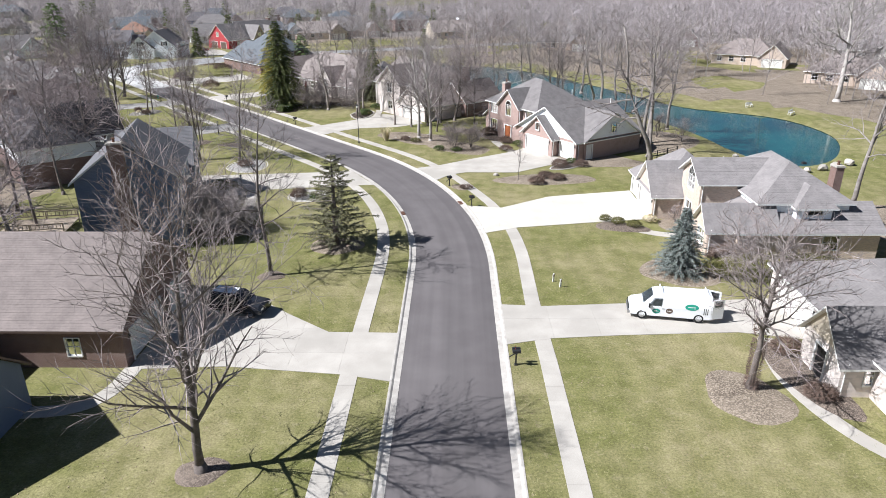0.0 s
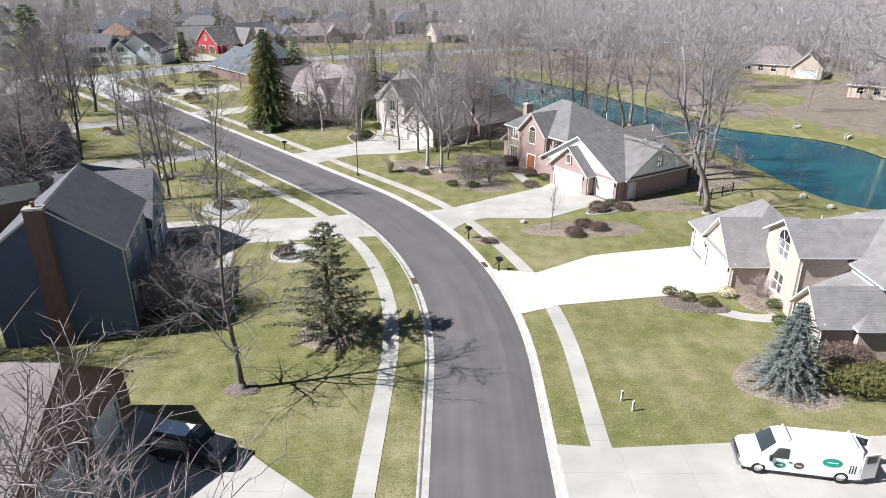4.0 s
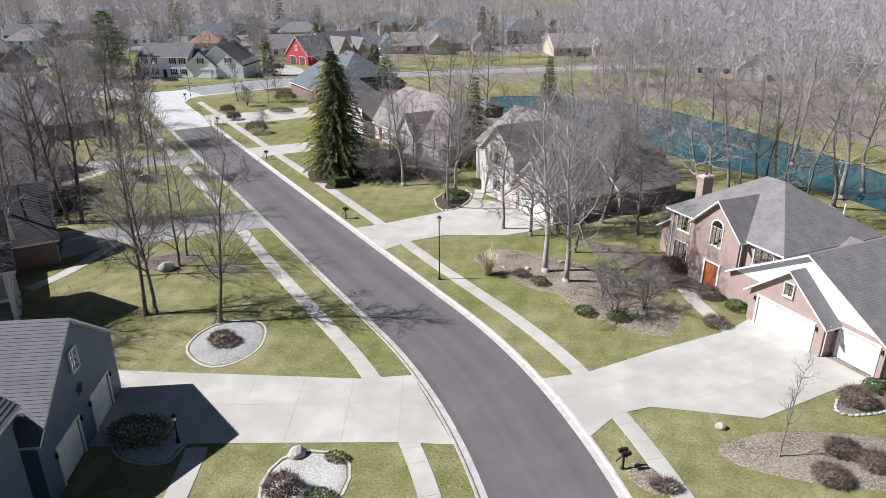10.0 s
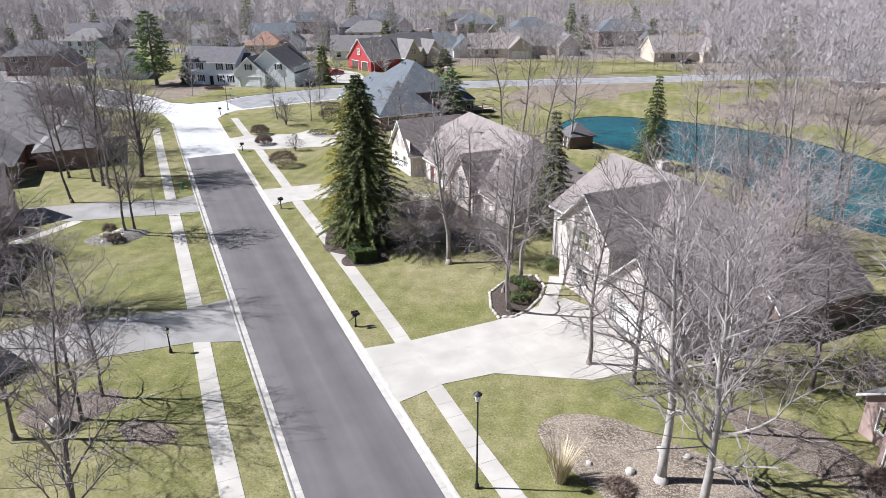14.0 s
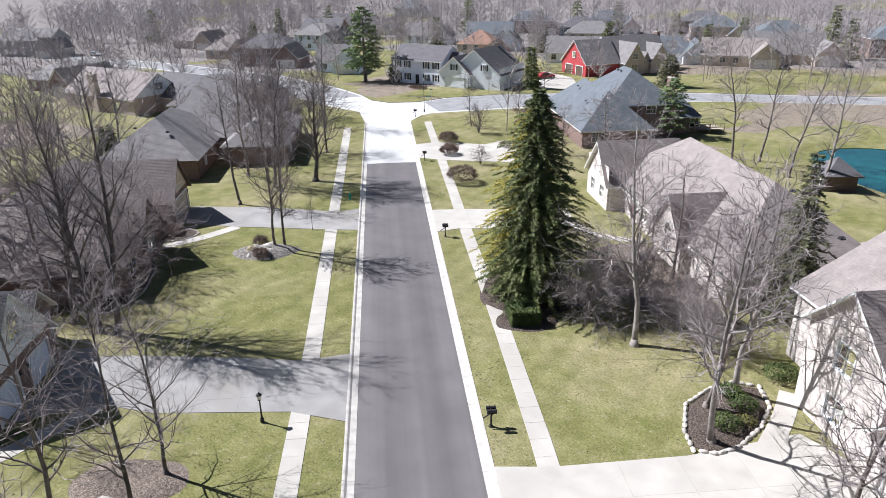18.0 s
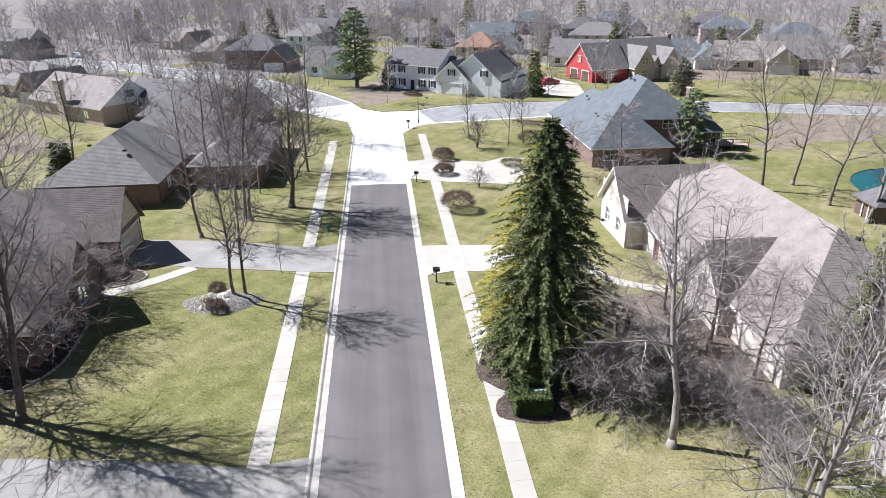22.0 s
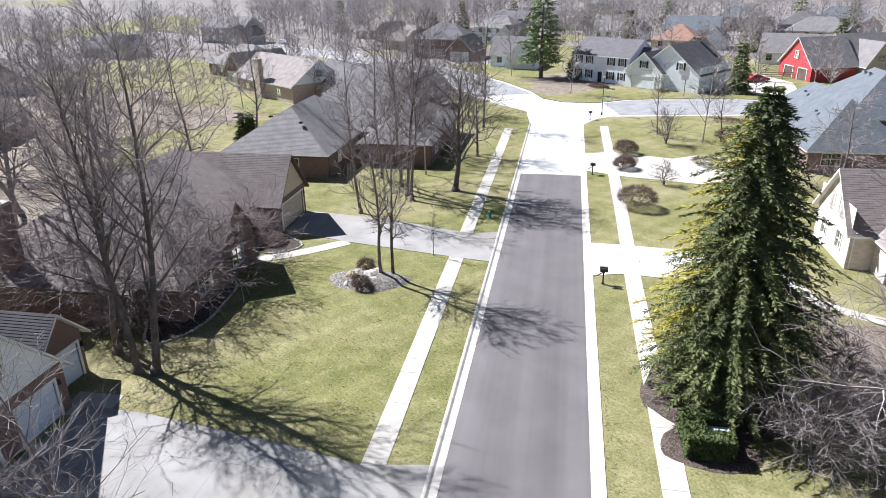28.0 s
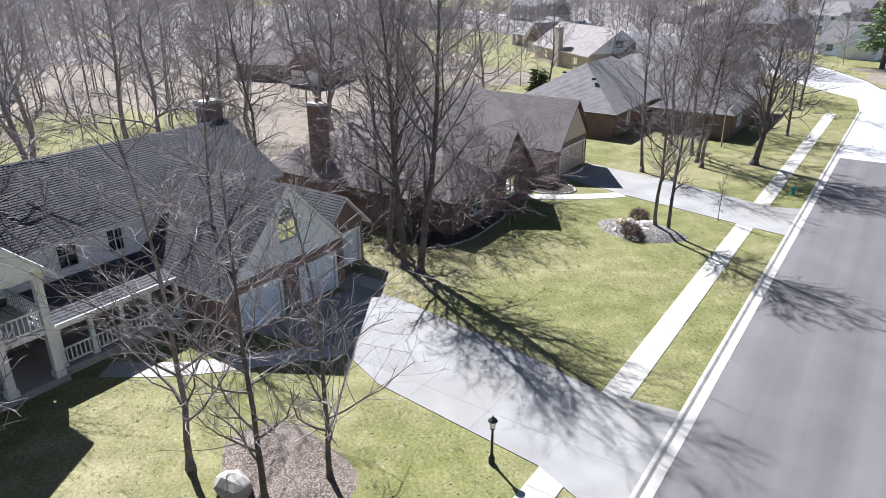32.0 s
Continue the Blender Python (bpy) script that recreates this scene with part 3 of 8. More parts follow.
g = Geo()
west = [(-108.0, 199.0), (-122, 204.6), (-146.5, 211.0), (-191, 212.0), (-238, 208.5), (-329, 199), (-329, 191), (-238, 199.5), (-191, 203.0), (-146, 202.5), (-126, 194.6), (-113, 190.0)]
g.slab(ccw(west), -0.3, ROADZ + 0.035)
tagged(part("cross_road_west", g, OLDASPHALT), "worn pale grey asphalt street beyond the crossing", "road", kind="structure")

# kerbs with gutter, in cast lengths
def kerb_piece(s0, s1, side):
    prof = [(3.36, ROADZ + 0.0), (3.36, ROADZ + 0.012), (3.74, ROADZ + 0.035), (3.86, 0.02), (3.93, 0.035), (4.02, 0.035), (4.02, -0.3)]
    g = Geo()
    c = Vector((*rc((s0 + s1) / 2, side * 3.7), 0))
    k = 3
    for i in range(k):
        a, b = s0 + 0.006 + (s1 - s0 - 0.012) * i / k, s0 + 0.006 + (s1 - s0 - 0.012) * (i + 1) / k
        for (o1, z1), (o2, z2) in zip(prof, prof[1:]):
            q = [Vector((*rc(a, side * o1), z1)) - c, Vector((*rc(a, side * o2), z2)) - c, Vector((*rc(b, side * o2), z2)) - c, Vector((*rc(b, side * o1), z1)) - c]
            g.face(q if side < 0 else q[::-1])
    for s in (s0 + 0.006, s1 - 0.006):
        g.face([Vector((*rc(s, side * o), z)) - c for o, z in prof])
    return g, c


kerbs = {}
for side, nm in ((-1, "kerb_left"), (1, "kerb_right")):
    kerbs[side] = tagged(new(nm), "pale concrete kerb and gutter beside the asphalt", "kerb", kind="structure")
    s = -10.0
    while s < 210:
        g, c = kerb_piece(s, s + 3.0, side)
        part("kerb_length", g, KERB, kerbs[side]).location = c
        s += 3.0

# pavements, slab by slab
def along(line, s):
    """Offset of a walk that wanders a little beside the kerb."""
    return float(np.interp(s, [p[0] for p in line], [p[1] for p in line]))


def walk_slabs(name, runs, line, label):
    top = tagged(new(name), label, "pavement", kind="structure")
    for s0, s1 in runs:
        n = max(1, round((s1 - s0) / 1.5))
        for i in range(n):
            a, b = s0 + (s1 - s0) * i / n + 0.004, s0 + (s1 - s0) * (i + 1) / n - 0.004
            oa, ob = along(line, a), along(line, b)
            c = rc((a + b) / 2, (oa + ob) / 2)
            poly = [rc(a, oa - 0.6), rc(a, oa + 0.6), rc(b, ob + 0.6), rc(b, ob - 0.6)]
            g = Geo()
            g.slab(ccw([(p[0] - c[0], p[1] - c[1]) for p in poly]), -0.12, 0.03, 0, 0.006)
            part("slab", g, CONCRETE, top).location = (*c, random.Random(i).uniform(-0.004, 0.004))
    return top


walk_slabs("pavement_left", [(-12, 208)], [(0, -6.72), (38, -6.8), (46, -6.76), (57, -6.6), (68, -6.42), (80, -6.36), (86, -6.46), (94, -6.66), (108, -6.8), (117, -6.85), (126, -6.74), (136, -6.64), (160, -6.74), (208, -6.8)], "pale concrete pavement slabs running through the lawn")
walk_slabs("pavement_right", [(-12, 211)], [(0, 6.7), (40, 6.7), (49, 6.52), (57, 6.62), (65, 6.8), (72, 6.84), (78, 6.62), (84, 6.7), (90, 6.84), (100, 6.58), (109, 6.52), (116, 6.68), (124, 6.95), (136, 7.03), (156, 6.93), (170, 7.03), (211, 6.95)], "pale concrete pavement slabs running through the lawn")


PAVED = []          # outlines that no grass grows on


def paved(name, poly, label, z=0.034, cell=3.4, rot=0.0, material=None, category="driveway"):
    """A drive of cast panels with open joints."""
    PAVED.append(list(poly))
    top = tagged(new(name), label, category, kind="structure")
    c, s = math.cos(radians(-rot)), math.sin(radians(-rot))
    loc = ccw([(x * c - y * s, x * s + y * c) for x, y in poly])
    xs, ys = [p[0] for p in loc], [p[1] for p in loc]
    nx, ny = max(1, round((max(xs) - min(xs)) / cell)), max(1, round((max(ys) - min(ys)) / cell))
    dx, dy = (max(xs) - min(xs)) / nx, (max(ys) - min(ys)) / ny
    for i in range(nx):
        for j in range(ny):
            x0, y0 = min(xs) + i * dx, min(ys) + j * dy
            q = grid_clip(grid_clip(loc, 0, x0 + 0.004, x0 + dx - 0.004), 1, y0 + 0.004, y0 + dy - 0.004)
            if len(q) < 3 or abs(area(q)) < 0.05:
                continue
            cx, cy = sum(p[0] for p in q) / len(q), sum(p[1] for p in q) / len(q)
            g = Geo()
            g.slab(ccw([((x - cx) * c + (y - cy) * s, -(x - cx) * s + (y - cy) * c) for x, y in q]), -0.12, z)
            part("slab", g, material or CONCRETE, top).location = (cx * c + cy * s, -cx * s + cy * c, 0)
    return top


def mouth(s0, s1, side):
    """Drive between kerb and pavement, flared."""
    return [rc(s0 - 1.0, side * 3.98), rc(s0, side * 6.3), rc(s1, side * 6.3), rc(s1 + 1.0, side * 3.98)] if side > 0 else [rc(s1 + 1.0, side * 3.98), rc(s1, side * 6.3), rc(s0, side * 6.3), rc(s0 - 1.0, side * 3.98)]


paved("driveway_left_front", [rc(37.9, -4.0), (-6.0, 38.7), (-14.0, 39.6), (-20.5, 39.2), (-20.5, 52.0), (-14.0, 49.5), (-11.5, 47.3), (-7.8, 44.4), rc(44.3, -4.0)], "wide pale concrete driveway beside the brown-roofed house")
paved("driveway_left_middle", [rc(84.8, -4.0), (-11.9, 81.7), (-23.2, 79.7), (-30.0, 78.2), (-33.0, 86.0), (-16.0, 87.8), rc(93.2, -4.0)], "broad pale concrete driveway leading to the blue-grey house", rot=10)
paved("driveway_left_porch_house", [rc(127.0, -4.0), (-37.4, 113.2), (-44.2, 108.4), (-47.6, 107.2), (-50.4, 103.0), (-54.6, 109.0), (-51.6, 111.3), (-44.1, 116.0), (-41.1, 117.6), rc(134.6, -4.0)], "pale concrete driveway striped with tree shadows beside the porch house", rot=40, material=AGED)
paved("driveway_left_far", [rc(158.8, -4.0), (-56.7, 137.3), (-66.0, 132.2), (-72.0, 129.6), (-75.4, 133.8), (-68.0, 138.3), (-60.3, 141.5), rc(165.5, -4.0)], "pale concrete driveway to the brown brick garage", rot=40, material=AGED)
paved("driveway_right_van", [rc(42.7, 4.0), (8.7, 43.6), (14.0, 44.1), (22.6, 44.6), (27.0, 43.6), (30.0, 46.0), (30.0, 50.5), (23.7, 49.9), (8.5, 48.7), rc(49.0, 4.0)], "pale concrete driveway with a white van parked on it")
paved("driveway_right_garage", [rc(64.6, 4.0), (8.2, 66.7), (17.0, 68.4), (22.9, 69.4), (22.9, 79.6), (14.2, 77.6), (12.6, 77.1), (6.9, 73.1), rc(73.0, 4.0)], "broad sun-bleached concrete driveway before a three-car garage", material=BLEACHED)
paved("driveway_right_brick", [rc(83.3, 4.0), (0.9, 86.6), (3.1, 87.8), (9.8, 87.7), (15.0, 91.6), (18.4, 93.0), (15.3, 97.0), (12.4, 101.6), (10.1, 99.0), (4.3, 95.0), (-0.9, 91.1), rc(89.4, 4.0)], "pale concrete driveway crossed by branch shadows at the brick house", rot=33)
paved("driveway_right_stone", [rc(115.0, 4.0), (-18.0, 113.2), (-15.0, 115.4), (-8.6, 116.4), (-4.0, 119.5), (-7.6, 126.2), (-12.0, 128.0), (-16.6, 122.6), (-22.2, 117.7), rc(122.2, 4.0)], "pale concrete driveway at the stone-fronted house", rot=40)
paved("driveway_right_spruce", [rc(157.3, 4.0), (-46.2, 144.6), (-40.0, 148.6), (-36.6, 152.0), (-40.0, 156.5), (-45.0, 152.6), (-49.5, 149.6), rc(164.0, 4.0)], "pale concrete driveway behind the tall spruce", rot=40)
paved("driveway_right_corner", [rc(186.5, 4.0), (-62.6, 165.8), (-55.0, 169.5), (-50.0, 175.0), (-55.0, 183.0), (-62.0, 180.0), (-63.0, 176.5), (-69.9, 173.9), rc(194.6, 4.0)], "pale concrete driveway at the corner house", rot=40)

paved("driveway_red_gable", [(-92.0, 252.0), (-80.6, 244.6), (-72.5, 231.0), (-79.5, 226.6), (-90.5, 243.0)], "pale concrete driveway before the red gable", cell=5.0, rot=40)

# ---- houses ----
def plane_courses(g, poly, nrm, step, slot=0, high=0.028):
    """A roof slope: overlapping shingle courses as real steps, or one sheet where step is 0."""
    o = Vector(poly[0])
    nrm = Vector(nrm).normalized()
    e = Vector((0, 0, 1)).cross(nrm).normalized()
    up = nrm.cross(e).normalized()
    q = [((Vector(p) - o).dot(e), (Vector(p) - o).dot(up)) for p in poly]
    if not step:
        g.face(poly, slot, q)
        return
    lo, hi = min(p[1] for p in q), max(p[1] for p in q)
    n = max(1, round((hi - lo) / step))
    for i in range(n):
        a, b = lo + (hi - lo) * i / n, lo + (hi - lo) * (i + 1) / n
        c = grid_clip(q, 1, a, b)
        if len(c) < 3:
            continue
        lift = lambda v: high * (b - v) / (b - a)
        pts = [o + e * u + up * v + nrm * lift(v) for u, v in c]
        g.face(pts, slot, c)
        low = [k for k in range(len(c)) if abs(c[k][1] - a) < 1e-4]
        if len(low) == 2:
            k, j = low
            if (k + 1) % len(c) != j:
                k, j = j, k
            g.face([o + e * c[k][0] + up * a, o + e * c[j][0] + up * a, pts[j], pts[k]], slot)


def wing_roof(w, step, over=0.4):
    """Slopes (polygon, outward normal) and the verge outline of one wing."""
    x0, x1, y0, y1, ze, zr = w["x0"], w["x1"], w["y0"], w["y1"], w["ze"], w["zr"]
    if w["axis"] == "y":
        m = lambda x, y, z: (x, y, z)
    else:
        x0, x1, y0, y1 = y0, y1, x0, x1
        m = lambda x, y, z: (y, x, z)
    half = (x1 - x0) / 2
    slope = (zr - ze) / half
    X0, X1, zo = x0 - over, x1 + over, ze - over * slope
    xm = (x0 + x1) / 2
    ends, ridge = w["ends"], []
    Y0, Y1 = y0 - over, y1 + over
    ra = Y0 if ends[0] == "g" else min(Y0 + half + over, (Y0 + Y1) / 2)
    rb = Y1 if ends[1] == "g" else max(Y1 - half - over, (Y0 + Y1) / 2)
    A, B, C, D = m(X0, Y0, zo), m(X1, Y0, zo), m(X1, Y1, zo), m(X0, Y1, zo)
    R0, R1 = m(xm, ra, zr), m(xm, rb, zr)
    out = [[A, R0, R1, D], [B, C, R1, R0]]
    if ends[0] == "h":
        out.append([A, B, R0])
    if ends[1] == "h":
        out.append([C, D, R1])
    res = []
    for p in out:
        v = [Vector(q) for q in p]
        n = (v[1] - v[0]).cross(v[2] - v[0])
        if n.length < 1e-6:
            n = (v[2] - v[0]).cross(v[3] - v[0])
        n.normalize()
        if n.z < 0:
            p, n = p[::-1], -n
        res.append((p, n))
    return res


def roof_geo(w, step, thick=0.16, lift=0.028):
    g = Geo()
    for p, n in wing_roof(w, step):
        plane_courses(g, p, n, step, 0, lift)
        low = [Vector(q) - Vector((0, 0, thick)) for q in p]
        g.face([tuple(q) for q in reversed(low)], 1)
        for i in range(len(p)):
            j = (i + 1) % len(p)
            g.face([p[i], low[i], low[j], p[j]], 1)
    return g


def wall_run(g, p, q, z0, z1, holes, depth=0.14, slot=0):
    """One wall from p to q (outside on the right hand), with rectangular openings cut through and their reveals."""
    p, q = Vector((*p, 0)), Vector((*q, 0))
    L = (q - p).length
    d = (q - p) / L
    inn = Vector((-d.y, d.x, 0))
    us = sorted({0.0, L, *[h[0] for h in holes], *[h[1] for h in holes]})
    zs = sorted({z0, z1, *[h[2] for h in holes], *[h[3] for h in holes]})
    at = lambda u, z, k=0.0: tuple(p + d * u + inn * k + Vector((0, 0, z)))
    for a, b in zip(us, us[1:]):
        for c, e in zip(zs, zs[1:]):
            mu, mz = (a + b) / 2, (c + e) / 2
            if any(h[0] < mu < h[1] and h[2] < mz < h[3] for h in holes):
                continue
            g.face([at(a, c), at(b, c), at(b, e), at(a, e)], slot, [(a, c), (b, c), (b, e), (a, e)])
    for u0, u1, c, e in holes:
        for (ua, za), (ub, zb) in (((u0, c), (u1, c)), ((u1, c), (u1, e)), ((u1, e), (u0, e)), ((u0, e), (u0, c))):
            g.face([at(ua, za), at(ua, za, depth), at(ub, zb, depth), at(ub, zb)], slot, [(0, 0), (0.1, 0), (0.1, 0.1), (0, 0.1)])


SIDES = {"W": ((-1, 0), "x0"), "E": ((1, 0), "x1"), "S": ((0, -1), "y0"), "N": ((0, 1), "y1")}


def side_line(w, side):
    x0, x1, y0, y1 = w["x0"], w["x1"], w["y0"], w["y1"]
    return {"S": ((x0, y0), (x1, y0)), "E": ((x1, y0), (x1, y1)), "N": ((x1, y1), (x0, y1)), "W": ((x0, y1), (x0, y0))}[side]


def wing_walls(w, opens):
    g = Geo()
    z1 = w["ze"]
    for side in "" if w.get("bare") else "SENW":
        p, q = side_line(w, side)
        holes = []
        for o in opens:
            if o["side"] == side and not o.get("gable"):
                c = o["u"]
                u = (c - p[0]) * (1 if q[0] > p[0] else -1) if side in "SN" else (c - p[1]) * (1 if q[1] > p[1] else -1)
                holes.append((u - o["w"] / 2, u + o["w"] / 2, o["z"] - o["h"] / 2, o["z"] + o["h"] / 2))
        wall_run(g, p, q, w.get("z0", -0.15), z1, holes)
    # gable triangles
    slot = 1 if w.get("gmat") else 0
    xm, ym = (w["x0"] + w["x1"]) / 2, (w["y0"] + w["y1"]) / 2
    for end, sides in ((0, "SW"), (1, "NE")):
        if w["ends"][end] == "g" and not w.get("noroof"):
            side = sides[0] if w["axis"] == "y" else sides[1]
            p, q = side_line(w, side)
            top = (xm, p[1]) if side in "SN" else (p[0], ym)
            W = math.hypot(q[0] - p[0], q[1] - p[1])
            g.face([(*p, z1), (*q, z1), (*top, w["zr"] - 0.05)], slot, [(0, z1), (W, z1), (W / 2, w["zr"])])
    return g


def window_unit(house, side, x, y, z, w, h, arch=False, cols=2, rows=2, shutters=False, bars=None):
    """A window: frame with bars, glass as its own part."""
    out = Vector((*SIDES[side][0], 0))
    along = Vector((-out.y, out.x, 0))
    m = Matrix(((along.x, out.x, 0, x), (along.y, out.y, 0, y), (0, 0, 1, z), (0, 0, 0, 1)))
    t = 0.07

    def hoop(outline, inner, y0, y1):
        """A closed frame between two outlines, as one piece."""
        g, k = Geo(), len(outline)
        for loop in (outline, inner):
            for y in (y0, y1):
                g.v += [tuple(m @ Vector((px, y, pz))) for px, pz in loop]
        o0, o1, i0, i1 = 0, k, 2 * k, 3 * k
        for i in range(k):
            j = (i + 1) % k
            for a, b in ((o1, o0), (i0, i1), (i1, o1), (o0, i0)):
                g.f.append((a + i, a + j, b + j, b + i)); g.s.append(0); g.uv.append(None)
        return g

    rect = lambda e, f: [(-w / 2 - e, -h / 2 - f), (w / 2 + e, -h / 2 - f), (w / 2 + e, h / 2 + e), (-w / 2 - e, h / 2 + e)]
    win = part("window", hoop(rect(t / 2, t * 0.8), rect(-t / 2, -t / 2), -0.07, 0.05), TRIM, house)
    for i in range(1, cols):
        g = Geo()
        g.box((-w / 2 + w * i / cols, -0.05, 0), (0.045 if cols == 2 else 0.026, 0.05, h - 0.02), m)
        part("glazing_bar", g, bars or TRIM, win)
    for i in range(1, rows):
        g = Geo()
        g.box((0, -0.05, -h / 2 + h * i / rows), (w - 0.02, 0.045, 0.045 if rows == 2 else 0.026), m)
        part("glazing_bar", g, bars or TRIM, win)
    if arch:
        fan = lambda q: [(q * math.cos(math.pi * i / 9), h / 2 + q * math.sin(math.pi * i / 9)) for i in range(10)]
        part("arch_frame", hoop(fan(w / 2 + 0.1), fan(w / 2 - 0.02), 0.02, 0.08), TRIM, win)
        for a in (60, 120):
            g = Geo()
            c, s = math.cos(radians(a)), math.sin(radians(a))
            g.tube([tuple(m @ Vector((0, 0.045, h / 2))), tuple(m @ Vector((w / 2 * c, 0.045, h / 2 + w / 2 * s)))], [0.02, 0.02], 4)
            part("glazing_bar", g, bars or TRIM, win)
    p = Geo()
    p.face([tuple(m @ Vector(q)) for q in ((w / 2, -0.075, -h / 2), (-w / 2, -0.075, -h / 2), (-w / 2, -0.075, h / 2), (w / 2, -0.075, h / 2))])
    if arch:
        p.face([tuple(m @ Vector((w / 2 * math.cos(math.pi * i / 9), 0.035, h / 2 + w / 2 * math.sin(math.pi * i / 9)))) for i in range(10)])
    part("pane", p, GLASS, win)
    if shutters:
        for sx in (-1, 1):
            s = Geo()
            s.box((sx * (w / 2 + 0.27), 0.02, 0), (0.36, 0.05, h + 0.1), m)
            for k in range(5):
                s.box((sx * (w / 2 + 0.27), 0.05, -h / 2 + h * (k + 0.5) / 5), (0.28, 0.02, h / 7), m)
            part("shutter", s, BLACK, house)


def garage_door(house, side, x, y, w, h, material=None):
    out = Vector((*SIDES[side][0], 0))
    along = Vector((-out.y, out.x, 0))
    m = Matrix(((along.x, out.x, 0, x), (along.y, out.y, 0, y), (0, 0, 1, 0), (0, 0, 0, 1)))
    g = Geo()
    g.box((0, 0.0, h + 0.06), (w + 0.3, 0.14, 0.14), m)
    for sx in (-1, 1):
        g.box((sx * (w / 2 + 0.07), 0.0, h / 2), (0.14, 0.14, h), m)
    fr = part("garage_door", g, TRIM, house)
    for sx in (-1, 1):
        g = Geo()
        g.box((sx * (w / 2 + 0.3), 0.08, h - 0.25), (0.14, 0.12, 0.3), m, 0, 0.7)
        part("wall_lamp", g, BLACK, house, "small black lantern beside the garage door")
    rows, cols = 4, max(2, round(w / 0.62))
    for r in range(rows):
        p = Geo()
        zc, ph = h * (r + 0.5) / rows, h / rows
        p.box((0, -0.09, zc), (w, 0.05, ph - 0.015), m)
        for c in range(cols):
            p.box((-w / 2 + w * (c + 0.5) / cols, -0.06, zc), (w / cols - 0.12, 0.02, ph - 0.16), m, 0)
        part("panel", p, material or GARAGE, fr)


def door_unit(house, side, x, y, w, h, material=None):
    out = Vector((*SIDES[side][0], 0))
    along = Vector((-out.y, out.x, 0))
    m = Matrix(((along.x, out.x, 0, x), (along.y, out.y, 0, y), (0, 0, 1, 0), (0, 0, 0, 1)))
    g = Geo()
    for cx, cz, sx, sz in ((0, h + 0.06, w + 0.36, 0.14), (-w / 2 - 0.09, h / 2, 0.16, h), (w / 2 + 0.09, h / 2, 0.16, h)):
        g.box((cx, 0, cz), (sx, 0.16, sz), m)
    fr = part("door_frame", g, TRIM, house)
    p = Geo()
    p.box((0, -0.08, h / 2), (w, 0.05, h), m)
    for cz in (0.25, 0.72):
        for cx in (-0.24, 0.24):
            p.box((cx * w, -0.045, h * cz), (w * 0.34, 0.02, h * 0.34), m)
    leaf = part("door", p, material or DOORP, fr)
    k = Geo()
    k.box((w * 0.4, -0.02, 1.0), (0.05, 0.06, 0.05), m)
    part("handle", k, METAL, fr)


